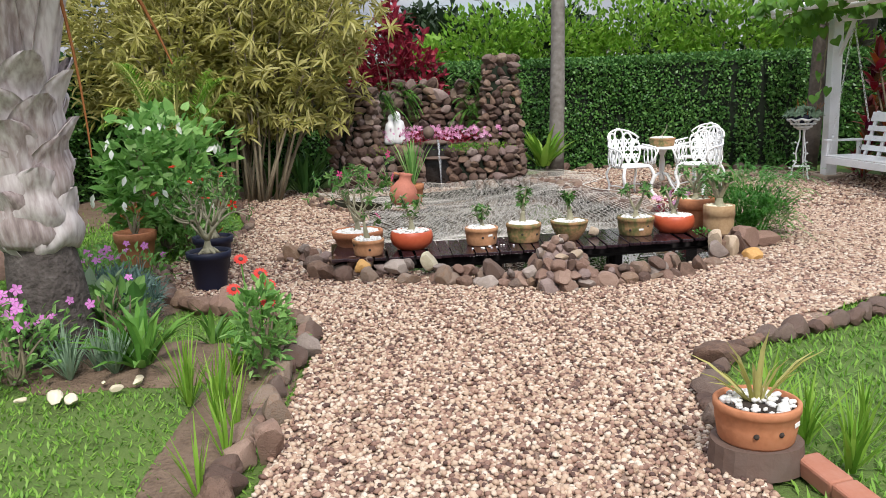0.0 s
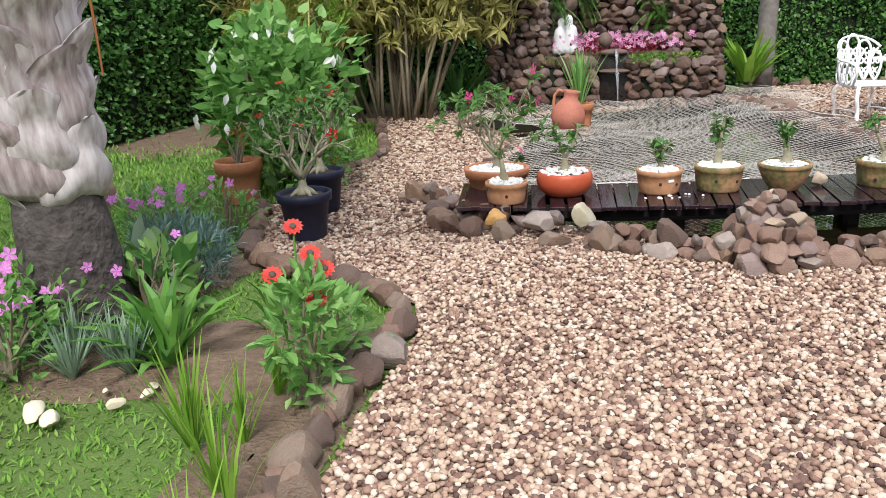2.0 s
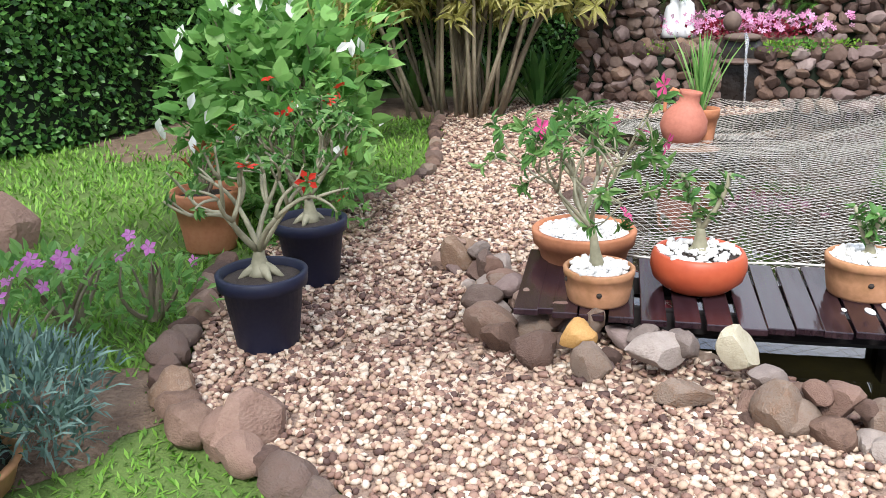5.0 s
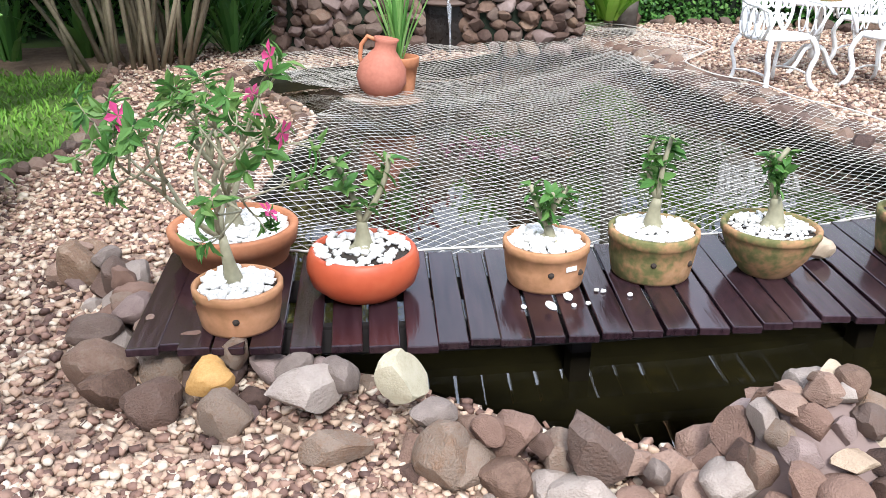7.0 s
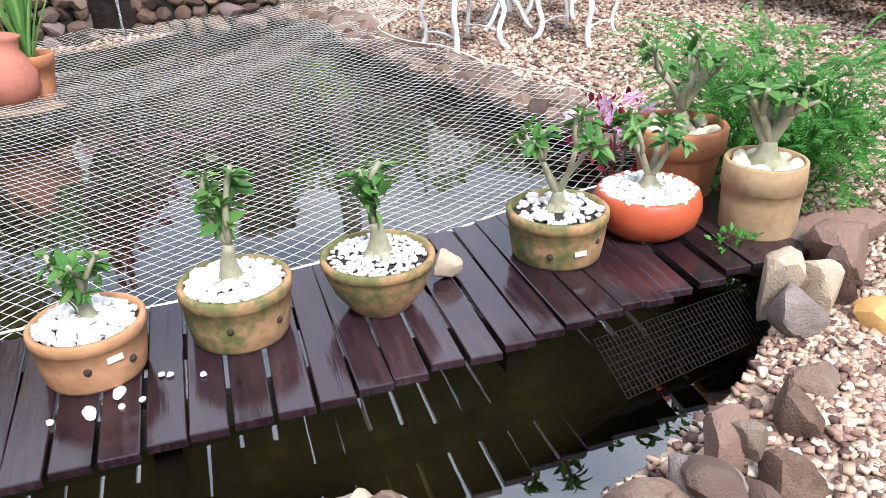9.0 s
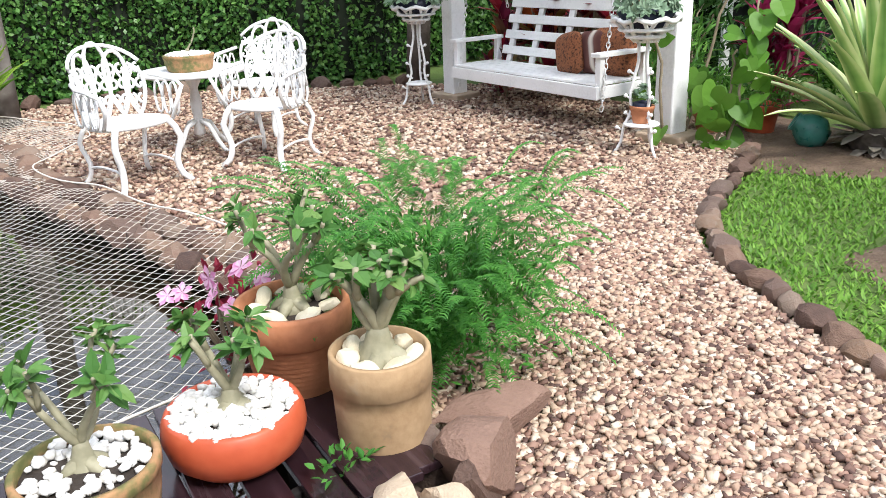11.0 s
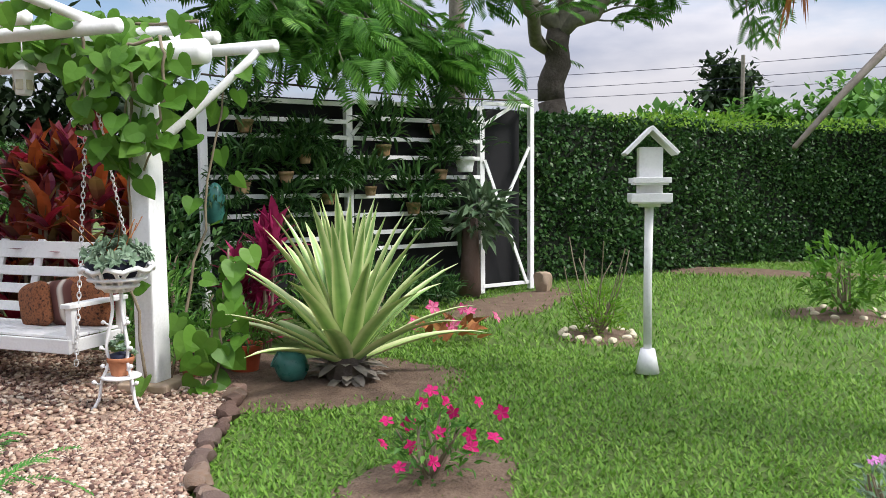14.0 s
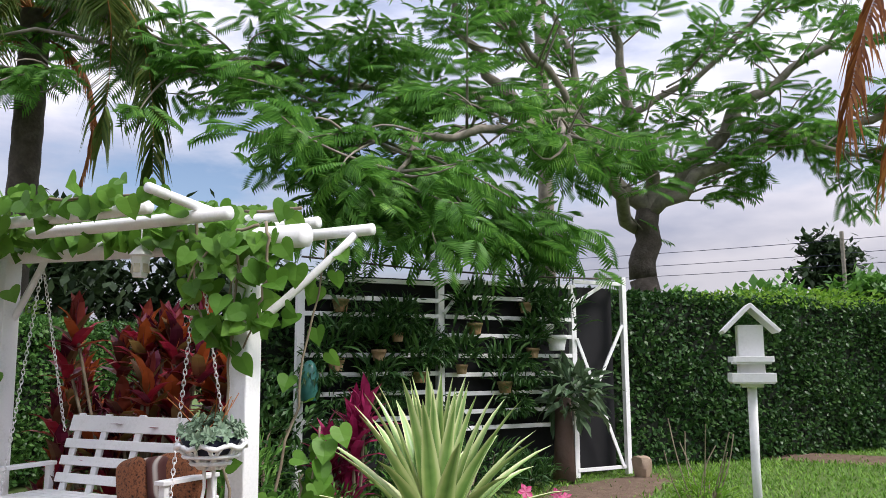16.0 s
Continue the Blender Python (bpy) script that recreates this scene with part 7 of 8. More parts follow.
# bromeliad, cabbage-like plants, blue succulent mat
strap_plant("bromeliad", -1.74, 4.62, 0, 34, 0.42, 0.06, "leaf_mid", "dark green strap-leaved bromeliad", "plant", 310, 0.75, 0.5, STRAP, 0.9)
strap_plant("bromeliad", -1.45, 5.1, 0, 12, 0.3, 0.04, "leaf_mid", "small green strap-leaved plant", "plant", 311, 0.7, 0.5, STRAP, 0.9)
cb = thing("clay_bowl", -2.3, 5.42, -0.01, "low clay bowl planted with a pale rosette", "pot")
bv, bf = lathe([(0.001, 0.0), (0.17, 0.0), (0.2, 0.02), (0.225, 0.09), (0.235, 0.1), (0.23, 0.11), (0.21, 0.11), (0.2, 0.08)], 32)
sheet("bowl", [(bv, bf)], M["terracotta_tan"], cb, "", True)
bv, bf = lathe([(0.21, 0.085), (0.1, 0.1), (0.001, 0.105)], 20)
sheet("soil", [(bv, bf)], M["potting_soil"], cb, "dark potting soil", True)
M["leaf_pale"] = leafmat("leaf_pale", [(0.16, 0.26, 0.13), (0.27, 0.37, 0.22), (0.38, 0.46, 0.32)], 0.55, 0.6, 0.25)
shrub("leafy_plant", -2.3, 5.42, 0.09, 0.17, 0.17, 0.1, 30, 0.2, 0.15, "leaf_pale", 312, "broad pale grey-green leaves in a clay bowl", "plant", 0, up=0.6)
shrub("leafy_plant", -2.12, 5.22, 0, 0.2, 0.2, 0.2, 60, 0.16, 0.09, "leaf_rose", 315, "broad green leaves beside the palm", "plant", 4, up=0.7)
o = tagged(stone(None, -4.2, 7.45, 0.12, 0.3, 0.22, 0.24, "rock_slab", 20, 6, SHARP, random.Random(3)), "brown boulder lying on the lawn", "boulder")
o.name = "boulder"
shrub("blue_succulent", -2.28, 5.72, 0, 0.3, 0.26, 0.19, 1200, 0.09, 0.012, "leaf_blue", 313, "low mat of blue-green succulent fingers", "succulent", 0, up=0.9, template=BLADE, hollow=0.6)
# zinnias at the edging
zn = shrub("zinnia", -0.94, 4.3, 0, 0.14, 0.15, 0.3, 270, 0.085, 0.04, "leaf_lush", 320, "zinnia plant with orange-red flowers", "flower", 8)
ZF = [(0.06, 0.02, 0.44), (-0.15, 0.1, 0.5), (0.0, 0.14, 0.58), (0.03, 0.2, 0.5), (-0.17, 0.38, 0.62)]
for i, (x, y, z) in enumerate(ZF):
    rng = np.random.default_rng(i)
    n = 13
    a = np.arange(n) * 6.283 / n
    dd_ = np.column_stack([np.cos(a), np.sin(a), np.full(n, 0.1)])
    fl = link("flower", fast_mesh("flower", *scatter(*LEAF, np.zeros((n, 3)), frames(dd_), np.tile((0.026, 0.046, 0.026), (n, 1)))), M["petal_orange"], zn, "orange-red daisy flower")
    fl.matrix_basis = pose(x, y, z + 0.02, 38, 0, 25)
    sheet("flower_centre", [(ICO1[0] * (0.016, 0.016, 0.01) + (0, 0, 0.006), ICO1[1])], M["bark"], fl, "dark brown centre", True)
    sheet("stalk", [tube(bend((x * 0.4, y * 0.4, 0.1), (x, y, z + 0.015), (0, 0, 0), 4), 0.005, 5)], M["leaf_mid"], zn)
shrub("zinnia", -1.0, 4.75, 0, 0.2, 0.2, 0.15, 130, 0.09, 0.045, "leaf_lush", 321, "leafy zinnia plant without flowers", "flower", 8)
# grass tufts along the bed
for x, y, n, L, s in ((-1.25, 3.95, 30, 0.42, 1), (-1.08, 4.0, 24, 0.36, 2), (-1.02, 3.7, 22, 0.42, 3), (-0.9, 3.55, 15, 0.4, 4), (-0.86, 3.25, 14, 0.4, 5), (-0.88, 2.9, 12, 0.36, 6), (-1.12, 4.4, 20, 0.34, 7)):
    strap_plant("grass_tuft", x, y, 0, n, L, 0.016, "leaf_bright", "tuft of upright bright green grass blades", "grass", 330 + s, 1.25, 0.35, BLADE, 0.35, "grass tufts by the edging")
for x, y, sx in ((-2.03, 4.08, 0.07), (-1.92, 4.05, 0.06), (-1.74, 4.2, 0.045), (-2.2, 4.05, 0.035), (-1.66, 4.3, 0.035), (-1.67, 4.37, 0.03), (-1.85, 4.3, 0.02)):
    o = tagged(stone(None, x, y, 0.02, sx, sx * 0.6, sx * 0.45, "cream_stone", None, 5), "pale cream stone lying on the bed", "stone", "pale stones on the bed")
    o.name = "pale_stone"


# ---- black pots, orange pot, flowering bushes ----
def black_pot(x, y, label, m4=None):
    th = thing("plastic_pot", x, y, 0.004, label, "pot", "black plastic pots")
    v, f = lathe([(0.001, 0.0), (0.125, 0.0), (0.13, 0.01), (0.165, 0.27), (0.185, 0.275), (0.19, 0.33), (0.18, 0.335), (0.165, 0.33), (0.16, 0.29)], 36)
    sheet("pot_body", [(v, f)], M["black_plastic"], th, "", True)
    v, f = lathe([(0.162, 0.3), (0.08, 0.315), (0.001, 0.32)], 20)
    sheet("soil", [(v, f)], M["potting_soil"], th, "dark potting soil", True)
    return th


black_pot(-1.9, 6.66, "black plastic pot with a flowering desert rose")
black_pot(-2.08, 7.42, "black plastic pot standing on the gravel")
desert_rose(-1.9, 6.66, 0.33, 0.62, 75, 6, 2, 0.06, 0.025, ("petal_red", 2, 0.05), 0.042, "spreading desert rose with a red blossom", 0.6, 7, low=0.16)
desert_rose(-2.08, 7.42, 0.33, 0.75, 76, 5, 3, 0.07, 0.03, ("petal_red", 3, 0.045), 0.038, "leafy desert rose in a black pot", 0.5, 9, low=0.15)
bowl_pot("flower_pot", -2.97, 7.82, -0.02, 0.2, 0.36, "tall", "terracotta", "large orange terracotta pot with a moulded band", "none", 77, "")
shrub("dry_stems", -2.97, 7.82, 0.3, 0.12, 0.12, 0.14, 20, 0.08, 0.02, "leaf_dry", 78, "withered stems in the orange pot", "plant", 6)
hb = shrub("hibiscus", -2.9, 8.55, 0, 0.66, 0.6, 0.76, 1700, 0.12, 0.085, "leaf_lush", 91, "dense bush with broad bright leaves and white blooms", "shrub", 16, holes=0.2, hollow=0.35, rag=0.7, template=HEART)
rh = np.random.default_rng(92)
a, el = rh.uniform(-2.6, 0.5, 26), rh.uniform(-0.2, 1.2, 26)
pts = np.column_stack([0.74 * np.cos(a) * np.cos(el), 0.66 * np.sin(a) * np.cos(el), 0.72 + 0.74 * np.sin(el)])
n = len(pts)
for q_ in pts:
    sheet("bract", [scatter(*LEAF, q_[None], frames(rh.normal(size=(1, 3)) * 0.4 + (0, -0.2, -0.8), np.array([(0.3, -0.9, 0.2)])), np.array([(0.05, 0.11, 0.1)]))], M["petal_white"], hb, "hanging white bract")
hb2 = shrub("flowering_bush", -2.5, 8.2, 0, 0.42, 0.42, 0.45, 900, 0.1, 0.045, "leaf_lush", 93, "leafy bush with scattered red flowers", "shrub", 10)
blossoms(hb2, [(0.32, -0.1, 0.55), (0.1, -0.3, 0.8), (0.35, -0.25, 0.3), (-0.1, -0.2, 0.95), (0.2, 0.1, 0.88), (-0.25, -0.35, 0.7)], 0.05, "petal_red", "bright red flower", seed=8)
# small areca palm and heliconia behind
ar = thing("areca_palm", -3.4, 10.6, 0, "small yellow-green areca palm", "palm")
ribs, leaves = [], []
for k in range(14):
    a = k * 2.4
    q = rp.uniform(0.5, 1.15)
    r_, l_ = feather((0.05 * math.cos(a), 0.05 * math.sin(a), 0.3), (q * math.cos(a), q * math.sin(a), rp.uniform(1.3, 2.2)), (0, 0, 0.35), 34, 0.36, 0.02, rp, 0.25)
    ribs.append(r_)
    leaves.append(l_)
for w_ in ribs:
    sheet("stalk", [w_], M["leaf_yellow"], ar, "", True)
sheet("fronds", leaves, M["leaf_bright"], ar)

# right foreground pot on a stone beside red bricks
ps = thing("stump_stone", 1.42, 3.1, 0, "flat dark stone block carrying a pot", "stone")
v, f = lathe([(0.001, 0.0), (0.19, 0.0), (0.18, 0.12), (0.001, 0.12)], 24, 0.05, 2)
sheet("block", [(v, f)], M["rock_dark"], ps, "", False)
bowl_pot("clay_pot", 1.42, 3.1, 0.121, 0.17, 0.17, "drum", "terracotta", "orange terracotta pot with a spiky grey plant", "half", 18, "", ((-110, 0.4, "hole"), (-75, 0.45, "hole"), (-45, 0.6, "sticker")))
strap_plant("aloe", 1.42, 3.1, 0.26, 15, 0.34, 0.026, "leaf_yellow", "straggly pale aloe in a terracotta pot", "aloe", 340, 1.0, 0.5, STRAP, 0.6)
M["brick"] = mat("brick", [(0.25, 0.08, 0.045), (0.36, 0.14, 0.085), (0.42, 0.2, 0.14)], 0.85, 40, 8, 0.6, "object", 0.3)
bk = thing("brick_edging", label="worn red bricks edging the lawn", category="brick edging", kind="structure")
for k in range(7):
    boxpart("brick", (0.11, 0.22, 0.08), pose(1.63 + 0.035 * k, 2.92 - 0.245 * k, 0.03, 4, -5, 12), M["brick"], bk, "", 0.012)
for x, y, n, s in ((1.72, 3.3, 30, 1), (1.78, 3.0, 26, 2), (1.66, 3.55, 20, 3), (1.95, 3.25, 18, 4)):
    strap_plant("grass_tuft", x, y, 0, n, 0.36, 0.022, "leaf_bright", "tuft of arching bright green blades", "grass", 350 + s, 1.1, 0.45, BLADE, 0.5, "grass tufts by the bricks")
stone(bk, 1.72, 4.42, 0.05, 0.15, 0.11, 0.08, "rock", 20)

# asparagus-fern bush at the bridge's end
M["leaf_fern"] = leafmat("leaf_fern", [(0.025, 0.12, 0.018), (0.06, 0.21, 0.035), (0.1, 0.3, 0.05), (0.17, 0.38, 0.08)], 0.5, 0.6, 0.35)
fb = shrub("asparagus_fern", 3.3, 8.35, 0, 0.46, 0.46, 0.3, 3600, 0.045, 0.014, "leaf_fern", 95, "feathery bright green asparagus fern bush", "fern", 40, holes=0.4, hollow=0.25, mstem="leaf_fern", template=LEAFLET)
rb = np.random.default_rng(96)
ribs, lf = [], []
for k in range(420):
    a = rb.uniform(0, 6.283)
    q = rb.uniform(0.1, 0.45)
    z_ = rb.uniform(0.1, 0.66)
    e = rb.uniform(0.12, 0.34)
    b = a + rb.uniform(-0.9, 0.9)
    r_, l_ = feather((q * math.cos(a), q * math.sin(a), z_), (q * math.cos(a) + e * math.cos(b), q * math.sin(a) + e * math.sin(b), z_ + rb.uniform(-0.12, 0.2)), (0, 0, 0.06), 24, 0.036, 0.0075, rb, 0.1)
    lf.append(l_)
for k in range(16):
    a = rb.uniform(1.6, 3.6)
    e = rb.uniform(0.6, 0.95)
    r_, l_ = feather((0.2 * math.cos(a), 0.2 * math.sin(a), 0.35), (e * math.cos(a), e * math.sin(a), rb.uniform(0.4, 0.85)), (0, 0, 0.12), 40, 0.04, 0.008, rb, 0.1)
    lf.append(l_)
sheet("sprays", lf, M["leaf_fern"], fb, "fine feathery sprays")
M["petal_mallow2"] = leafmat("petal_mallow2", [(0.62, 0.1, 0.35), (0.75, 0.3, 0.55), (0.8, 0.65, 0.75)], 0.5, 0.7, 0.3)
im = shrub("impatiens", 2.62, 8.62, 0.0, 0.24, 0.24, 0.24, 160, 0.06, 0.03, "leaf_maroon", 97, "dark-leaved impatiens with pink flowers", "flower", 6)
blossoms(im, [(-0.1, -0.1, 0.47), (0.0, -0.15, 0.5), (-0.18, 0.0, 0.4), (0.08, -0.12, 0.44), (-0.2, -0.12, 0.34), (-0.06, -0.2, 0.38), (-0.12, -0.2, 0.44), (0.05, -0.2, 0.47), (-0.24, -0.05, 0.42)], 0.05, "petal_mallow2", "pink and white flower", seed=9)
shrub("creeping_plant", 2.62, 7.62, DECK_Z, 0.1, 0.06, 0.025, 40, 0.035, 0.018, "leaf_fern", 98, "small green sprig on the planks", "plant", 0)

# ---- plants of the grotto ----
pf = shrub("flowering_plant", -0.05, 14.3, 0.7, 1.05, 0.45, 0.12, 900, 0.06, 0.035, "leaf_maroon", 101, "carpet of dark foliage under pink flowers", "flower", 0)
M["petal_mallow"] = leafmat("petal_mallow", [(0.55, 0.16, 0.34), (0.68, 0.3, 0.5), (0.74, 0.48, 0.62)], 0.5, 0.7, 0.3)
rpf = np.random.default_rng(102)
n = 280
at = np.column_stack([rpf.uniform(-1.15, 1.15, n), rpf.uniform(-0.5, 0.3, n), rpf.uniform(0.12, 0.34, n)])
dx, dy, dz = frames(unit(rpf.normal(size=(n, 3)) * 0.4 + (0, -0.9, 0.4)))
o = sheet("blossoms", [scatter(*FLOWER, at, (dx, dz, dy), rpf.uniform(0.028, 0.05, n))], M["petal_mallow"], pf, "many small pink flowers")
for x, y, z, s in ((-0.9, 14.3, 1.4, 1), (-0.6, 14.75, 1.5, 2), (0.6, 14.6, 1.25, 3), (0.8, 14.5, 0.95, 4), (0.6, 14.7, 1.75, 5), (-1.0, 14.1, 1.5, 6), (1.35, 14.4, 1.8, 7)):
    th = thing("fern", x, y, z, "green fern growing from the grotto wall", "fern", "ferns on the grotto")
    lf = []
    for k in range(16):
        a = rb.uniform(-3.1, 0)
        q = rb.uniform(0.25, 0.5)
        _, l_ = feather((0, 0, 0), (q * math.cos(a), q * math.sin(a) * 0.8, rb.uniform(-0.4, 0.3)), (0, 0, 0.14), 30, 0.09, 0.014, rb, 0.2)
        lf.append(l_)
    sheet("fronds", lf, M["leaf_mid"], th)
for x, y, n_, s in ((-0.95, 13.5, 200, 1), (0.55, 13.85, 260, 2), (0.3, 13.75, 90, 3), (0.95, 13.95, 180, 4)):
    shrub("ground_cover", x, y, 0.58, 0.35, 0.2, 0.08, n_, 0.05, 0.03, "leaf_bright" if s != 2 else "leaf_mid", 400 + s, "low pale green cover spilling over the stones", "plant", 0)
# bird's-nest fern beside the grotto
strap_plant("nest_fern", 1.9, 14.7, 0.25, 34, 0.75, 0.12, "leaf_bright", "broad bright green nest fern beside the grotto", "fern", 360, 0.85, 0.45, STRAP, 0.5)
tr1 = thing("tree", 2.2, 15.2, 0, "slender grey tree trunk blotched with lichen", "tree")
sheet("trunk", [tube(bend((0, 0, 0), (0.05, 0, 7), (0.03, 0, 0), 12), np.linspace(0.15, 0.09, 12), 14)], mat("lichen_bark", [(0.05, 0.045, 0.04), (0.15, 0.13, 0.115), (0.22, 0.2, 0.18), (0.42, 0.4, 0.37)], 0.9, 10, 9, 0.6), tr1, "", True)


# ---- clipped hedges ----
def hedge(name, line, h, w, dens, L, label, seed, m="leaf_hedge", face=1):
    """A clipped hedge: a near-black core painted as inner shade, with small leaves over its front and top."""
    th = thing(name, label=label, category="hedge", kind="structure")
    rng = np.random.default_rng(seed)
    pts = spline(line, False, 0.4)
    at, out = [], []
    vs, fs = [], []
    for i, p in enumerate(pts):
        t = pts[min(i + 1, len(pts) - 1)] - pts[max(i - 1, 0)]
        nrm = np.array((t[1], -t[0])) / np.linalg.norm(t) * face
        for off, z in ((w * 0.42, 0.05), (w * 0.42, h - 0.1), (-w * 0.42, h - 0.1), (-w * 0.42, 0.05)):
            vs.append((*(p + nrm * off), z))
        if i:
            k = 4 * (i - 1)
            for j in range(3):
                fs += [(k + j, k + j + 4, k + j + 5), (k + j, k + j + 5, k + j + 1)]
            a, b = pts[i - 1], p
            L_ = np.linalg.norm(b - a)
            n = int(L_ * h * dens)
            q = a + (b - a) * rng.uniform(0, 1, (n, 1))
            z = rng.uniform(0.02, h, n)
            o = w * 0.5 + 0.05 * np.sin(q[:, 0] * 2.3 + z * 3) + rng.uniform(-0.12, 0.05, n)
            at.append(np.column_stack([q + nrm * o[:, None], z]))
            out.append(np.tile((*nrm, 0.15), (n, 1)))
            n = int(L_ * w * dens)
            q = a + (b - a) * rng.uniform(0, 1, (n, 1)) + nrm * rng.uniform(-w / 2, w / 2, (n, 1))
            at.append(np.column_stack([q, h + rng.uniform(-0.08, 0.06, n)]))
            out.append(np.tile((0.0, 0, 1), (n, 1)))
    at, out = np.concatenate(at), np.concatenate(out)
    n = len(at)
    d = unit(out * 0.7 + rng.normal(size=(n, 3)) * 0.65 + (0, 0, -0.1))
    up = unit(out + rng.normal(size=(n, 3)) * 0.45)
    s = L * rng.uniform(0.7, 1.25, n)
    sheet("twigs", [(np.array(vs), np.array(fs))], M["shade_core"], th, "near-black inside standing for the hedge's inner shade")
    sheet("leaves", [scatter(*LEAFLET, at, frames(d, up), np.stack([s * 0.62, s, s], 1))], M[m], th)
    return th


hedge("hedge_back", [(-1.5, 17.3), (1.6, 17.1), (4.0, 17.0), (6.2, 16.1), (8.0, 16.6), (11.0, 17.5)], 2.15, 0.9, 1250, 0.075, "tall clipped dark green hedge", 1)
# the right hedge takes the leaf tones with shade painted in
hedge("hedge_right", [(10.0, 13.6), (12.5, 11.9), (14.2, 10.55), (16.8, 8.9), (19.2, 7.4), (20.6, 5.8), (21.2, 3.0), (21.0, -2.0)], 2.6, 0.9, 900, 0.085, "tall clipped dark green hedge", 2, "leaf_shaded")
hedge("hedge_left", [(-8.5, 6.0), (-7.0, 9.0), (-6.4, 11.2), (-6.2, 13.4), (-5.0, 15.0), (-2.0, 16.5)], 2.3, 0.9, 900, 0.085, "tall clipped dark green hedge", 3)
blob_soil("soil_strip", 17.2, 7.7, 0.8, 3.2, 31, "bare soil along the foot of the hedge").matrix_basis = Matrix()
blob_soil("soil_strip", -5.6, 12.2, 1.2, 2.6, 33, "bare shaded soil under the hedge")
blob_soil("soil_strip", -3.8, 13.4, 1.6, 1.0, 34, "bare soil under the cane clump")
shrub("hedge_shoots", 17.5, 8.6, 2.5, 2.6, 2.2, 0.1, 1500, 0.09, 0.05, "leaf_bright", 111, "yellow-green new shoots on the hedge top", "hedge", 0)
shrub("hedge_shoots", 20.4, 5.6, 2.5, 1.6, 2.0, 0.12, 1200, 0.09, 0.05, "leaf_bright", 112, "yellow-green new shoots on the hedge top", "hedge", 0)
# bright creeper over the back hedge, dark woods behind
for x, y, rx, rz, s in ((1.0, 18.6, 1.3, 1.35, 1), (2.6, 18.9, 1.5, 1.5, 2), (4.6, 19.0, 1.6, 1.45, 3), (6.6, 18.6, 1.5, 1.5, 4), (-0.4, 18.2, 0.8, 1.1, 5), (8.6, 18.9, 1.5, 1.4, 6)):
    shrub("bright_shrub", x, y, 0, rx, 0.8, rz * 1.08, 4600, 0.17, 0.09, "leaf_bright", 120 + s, "bright yellow-green bush growing behind the hedge", "shrub", 8, hollow=0.6, base=0.3, template=LEAFLET)
rw = np.random.default_rng(77)


def far_tree(x, y, h, crown, n, m, seed, label, L=0.3, W=0.12, trunk=0.16, base=0.35, kind=""):
    th = thing("tree", x, y, 0, label, "tree", "background trees")
    rng = np.random.default_rng(seed)
    wood = [tube(bend((0, 0, 0), (rng.uniform(-0.5, 0.5), rng.uniform(-0.5, 0.5), h * 0.9), rng.normal(size=3) * 0.2, 10), np.linspace(trunk, trunk * 0.2, 10), 8)]
    lf = []
    for k in range(15):
        z = h * (base + (1 - base) * (k + 0.5) / 15)
        a = k * 2.4 + rng.uniform(-0.4, 0.4)
        q = crown * rng.uniform(0.5, 1.0) * math.sin(min(1, 0.35 + 0.75 * (k + 1) / 15) * 3.0) ** 0.5
        e = np.array((q * math.cos(a), q * math.sin(a), z + q * 0.35))
        wood.append(tube(bend((0, 0, z * 0.92), e, (0, 0, 0.1), 6), np.linspace(trunk * 0.35, 0.015, 6), 5))
        m_ = n // 15
        t = rng.uniform(0.4, 1.1, m_)
        p = np.array((0, 0, z * 0.92)) + (e - np.array((0, 0, z * 0.92))) * t[:, None] + rng.normal(size=(m_, 3)) * crown * np.array((0.2, 0.2, 0.13))
        d = unit(rng.normal(size=(m_, 3)) + (0, 0, -0.2))
        s = rng.uniform(0.6, 1.2, m_)
        lf.append(scatter(*LEAFLET, p, frames(d), np.stack([W * s, L * s, L * s], 1)))
    sheet("trunk", wood, M["bark"], th, "", True)
    sheet("crown", lf, M[m], th)
    return th


for i, (x, y, h, c) in enumerate(((-9, 27, 7, 2.4), (-6, 24, 6.5, 2.2), (-4.2, 29, 5.5, 2.0), (-0.4, 26, 4.0, 1.6), (1.6, 25, 3.6, 1.8), (4.0, 27, 3.9, 2.0), (7, 25, 3.7, 2.2), (10.5, 24, 3.6, 2.2), (14, 24, 5, 2.4), (-12, 21, 9, 2.8), (-11, 15, 8, 2.4), (-10, 10, 8, 2.4), (-12, 6, 8, 2.6), (17, 22, 5, 2.6), (0.4, 21.5, 3.2, 1.3))):
    far_tree(x, y, h, c, 4200, "leaf_far", 130 + i, "dark slender tree in the wood behind the garden", 0.4, 0.2, base=0.12)
for i, (x, y, h, c) in enumerate(((46, 13, 4.6, 3.6), (52, 9, 5.4, 3.6), (62, 12, 9.5, 3.2), (52, 4, 6.0, 4.5), (60, 23, 5.4, 5), (40, 2, 4.6, 4), (50, 18, 4.4, 4), (58, 16, 5, 4), (42, -6, 5, 4))):
    far_tree(x, y, h, c, 3600, "leaf_far" if i in (2,) else "leaf_mid", 160 + i, "distant rounded tree beyond the hedge", 0.7, 0.4, 0.2, 0.12)

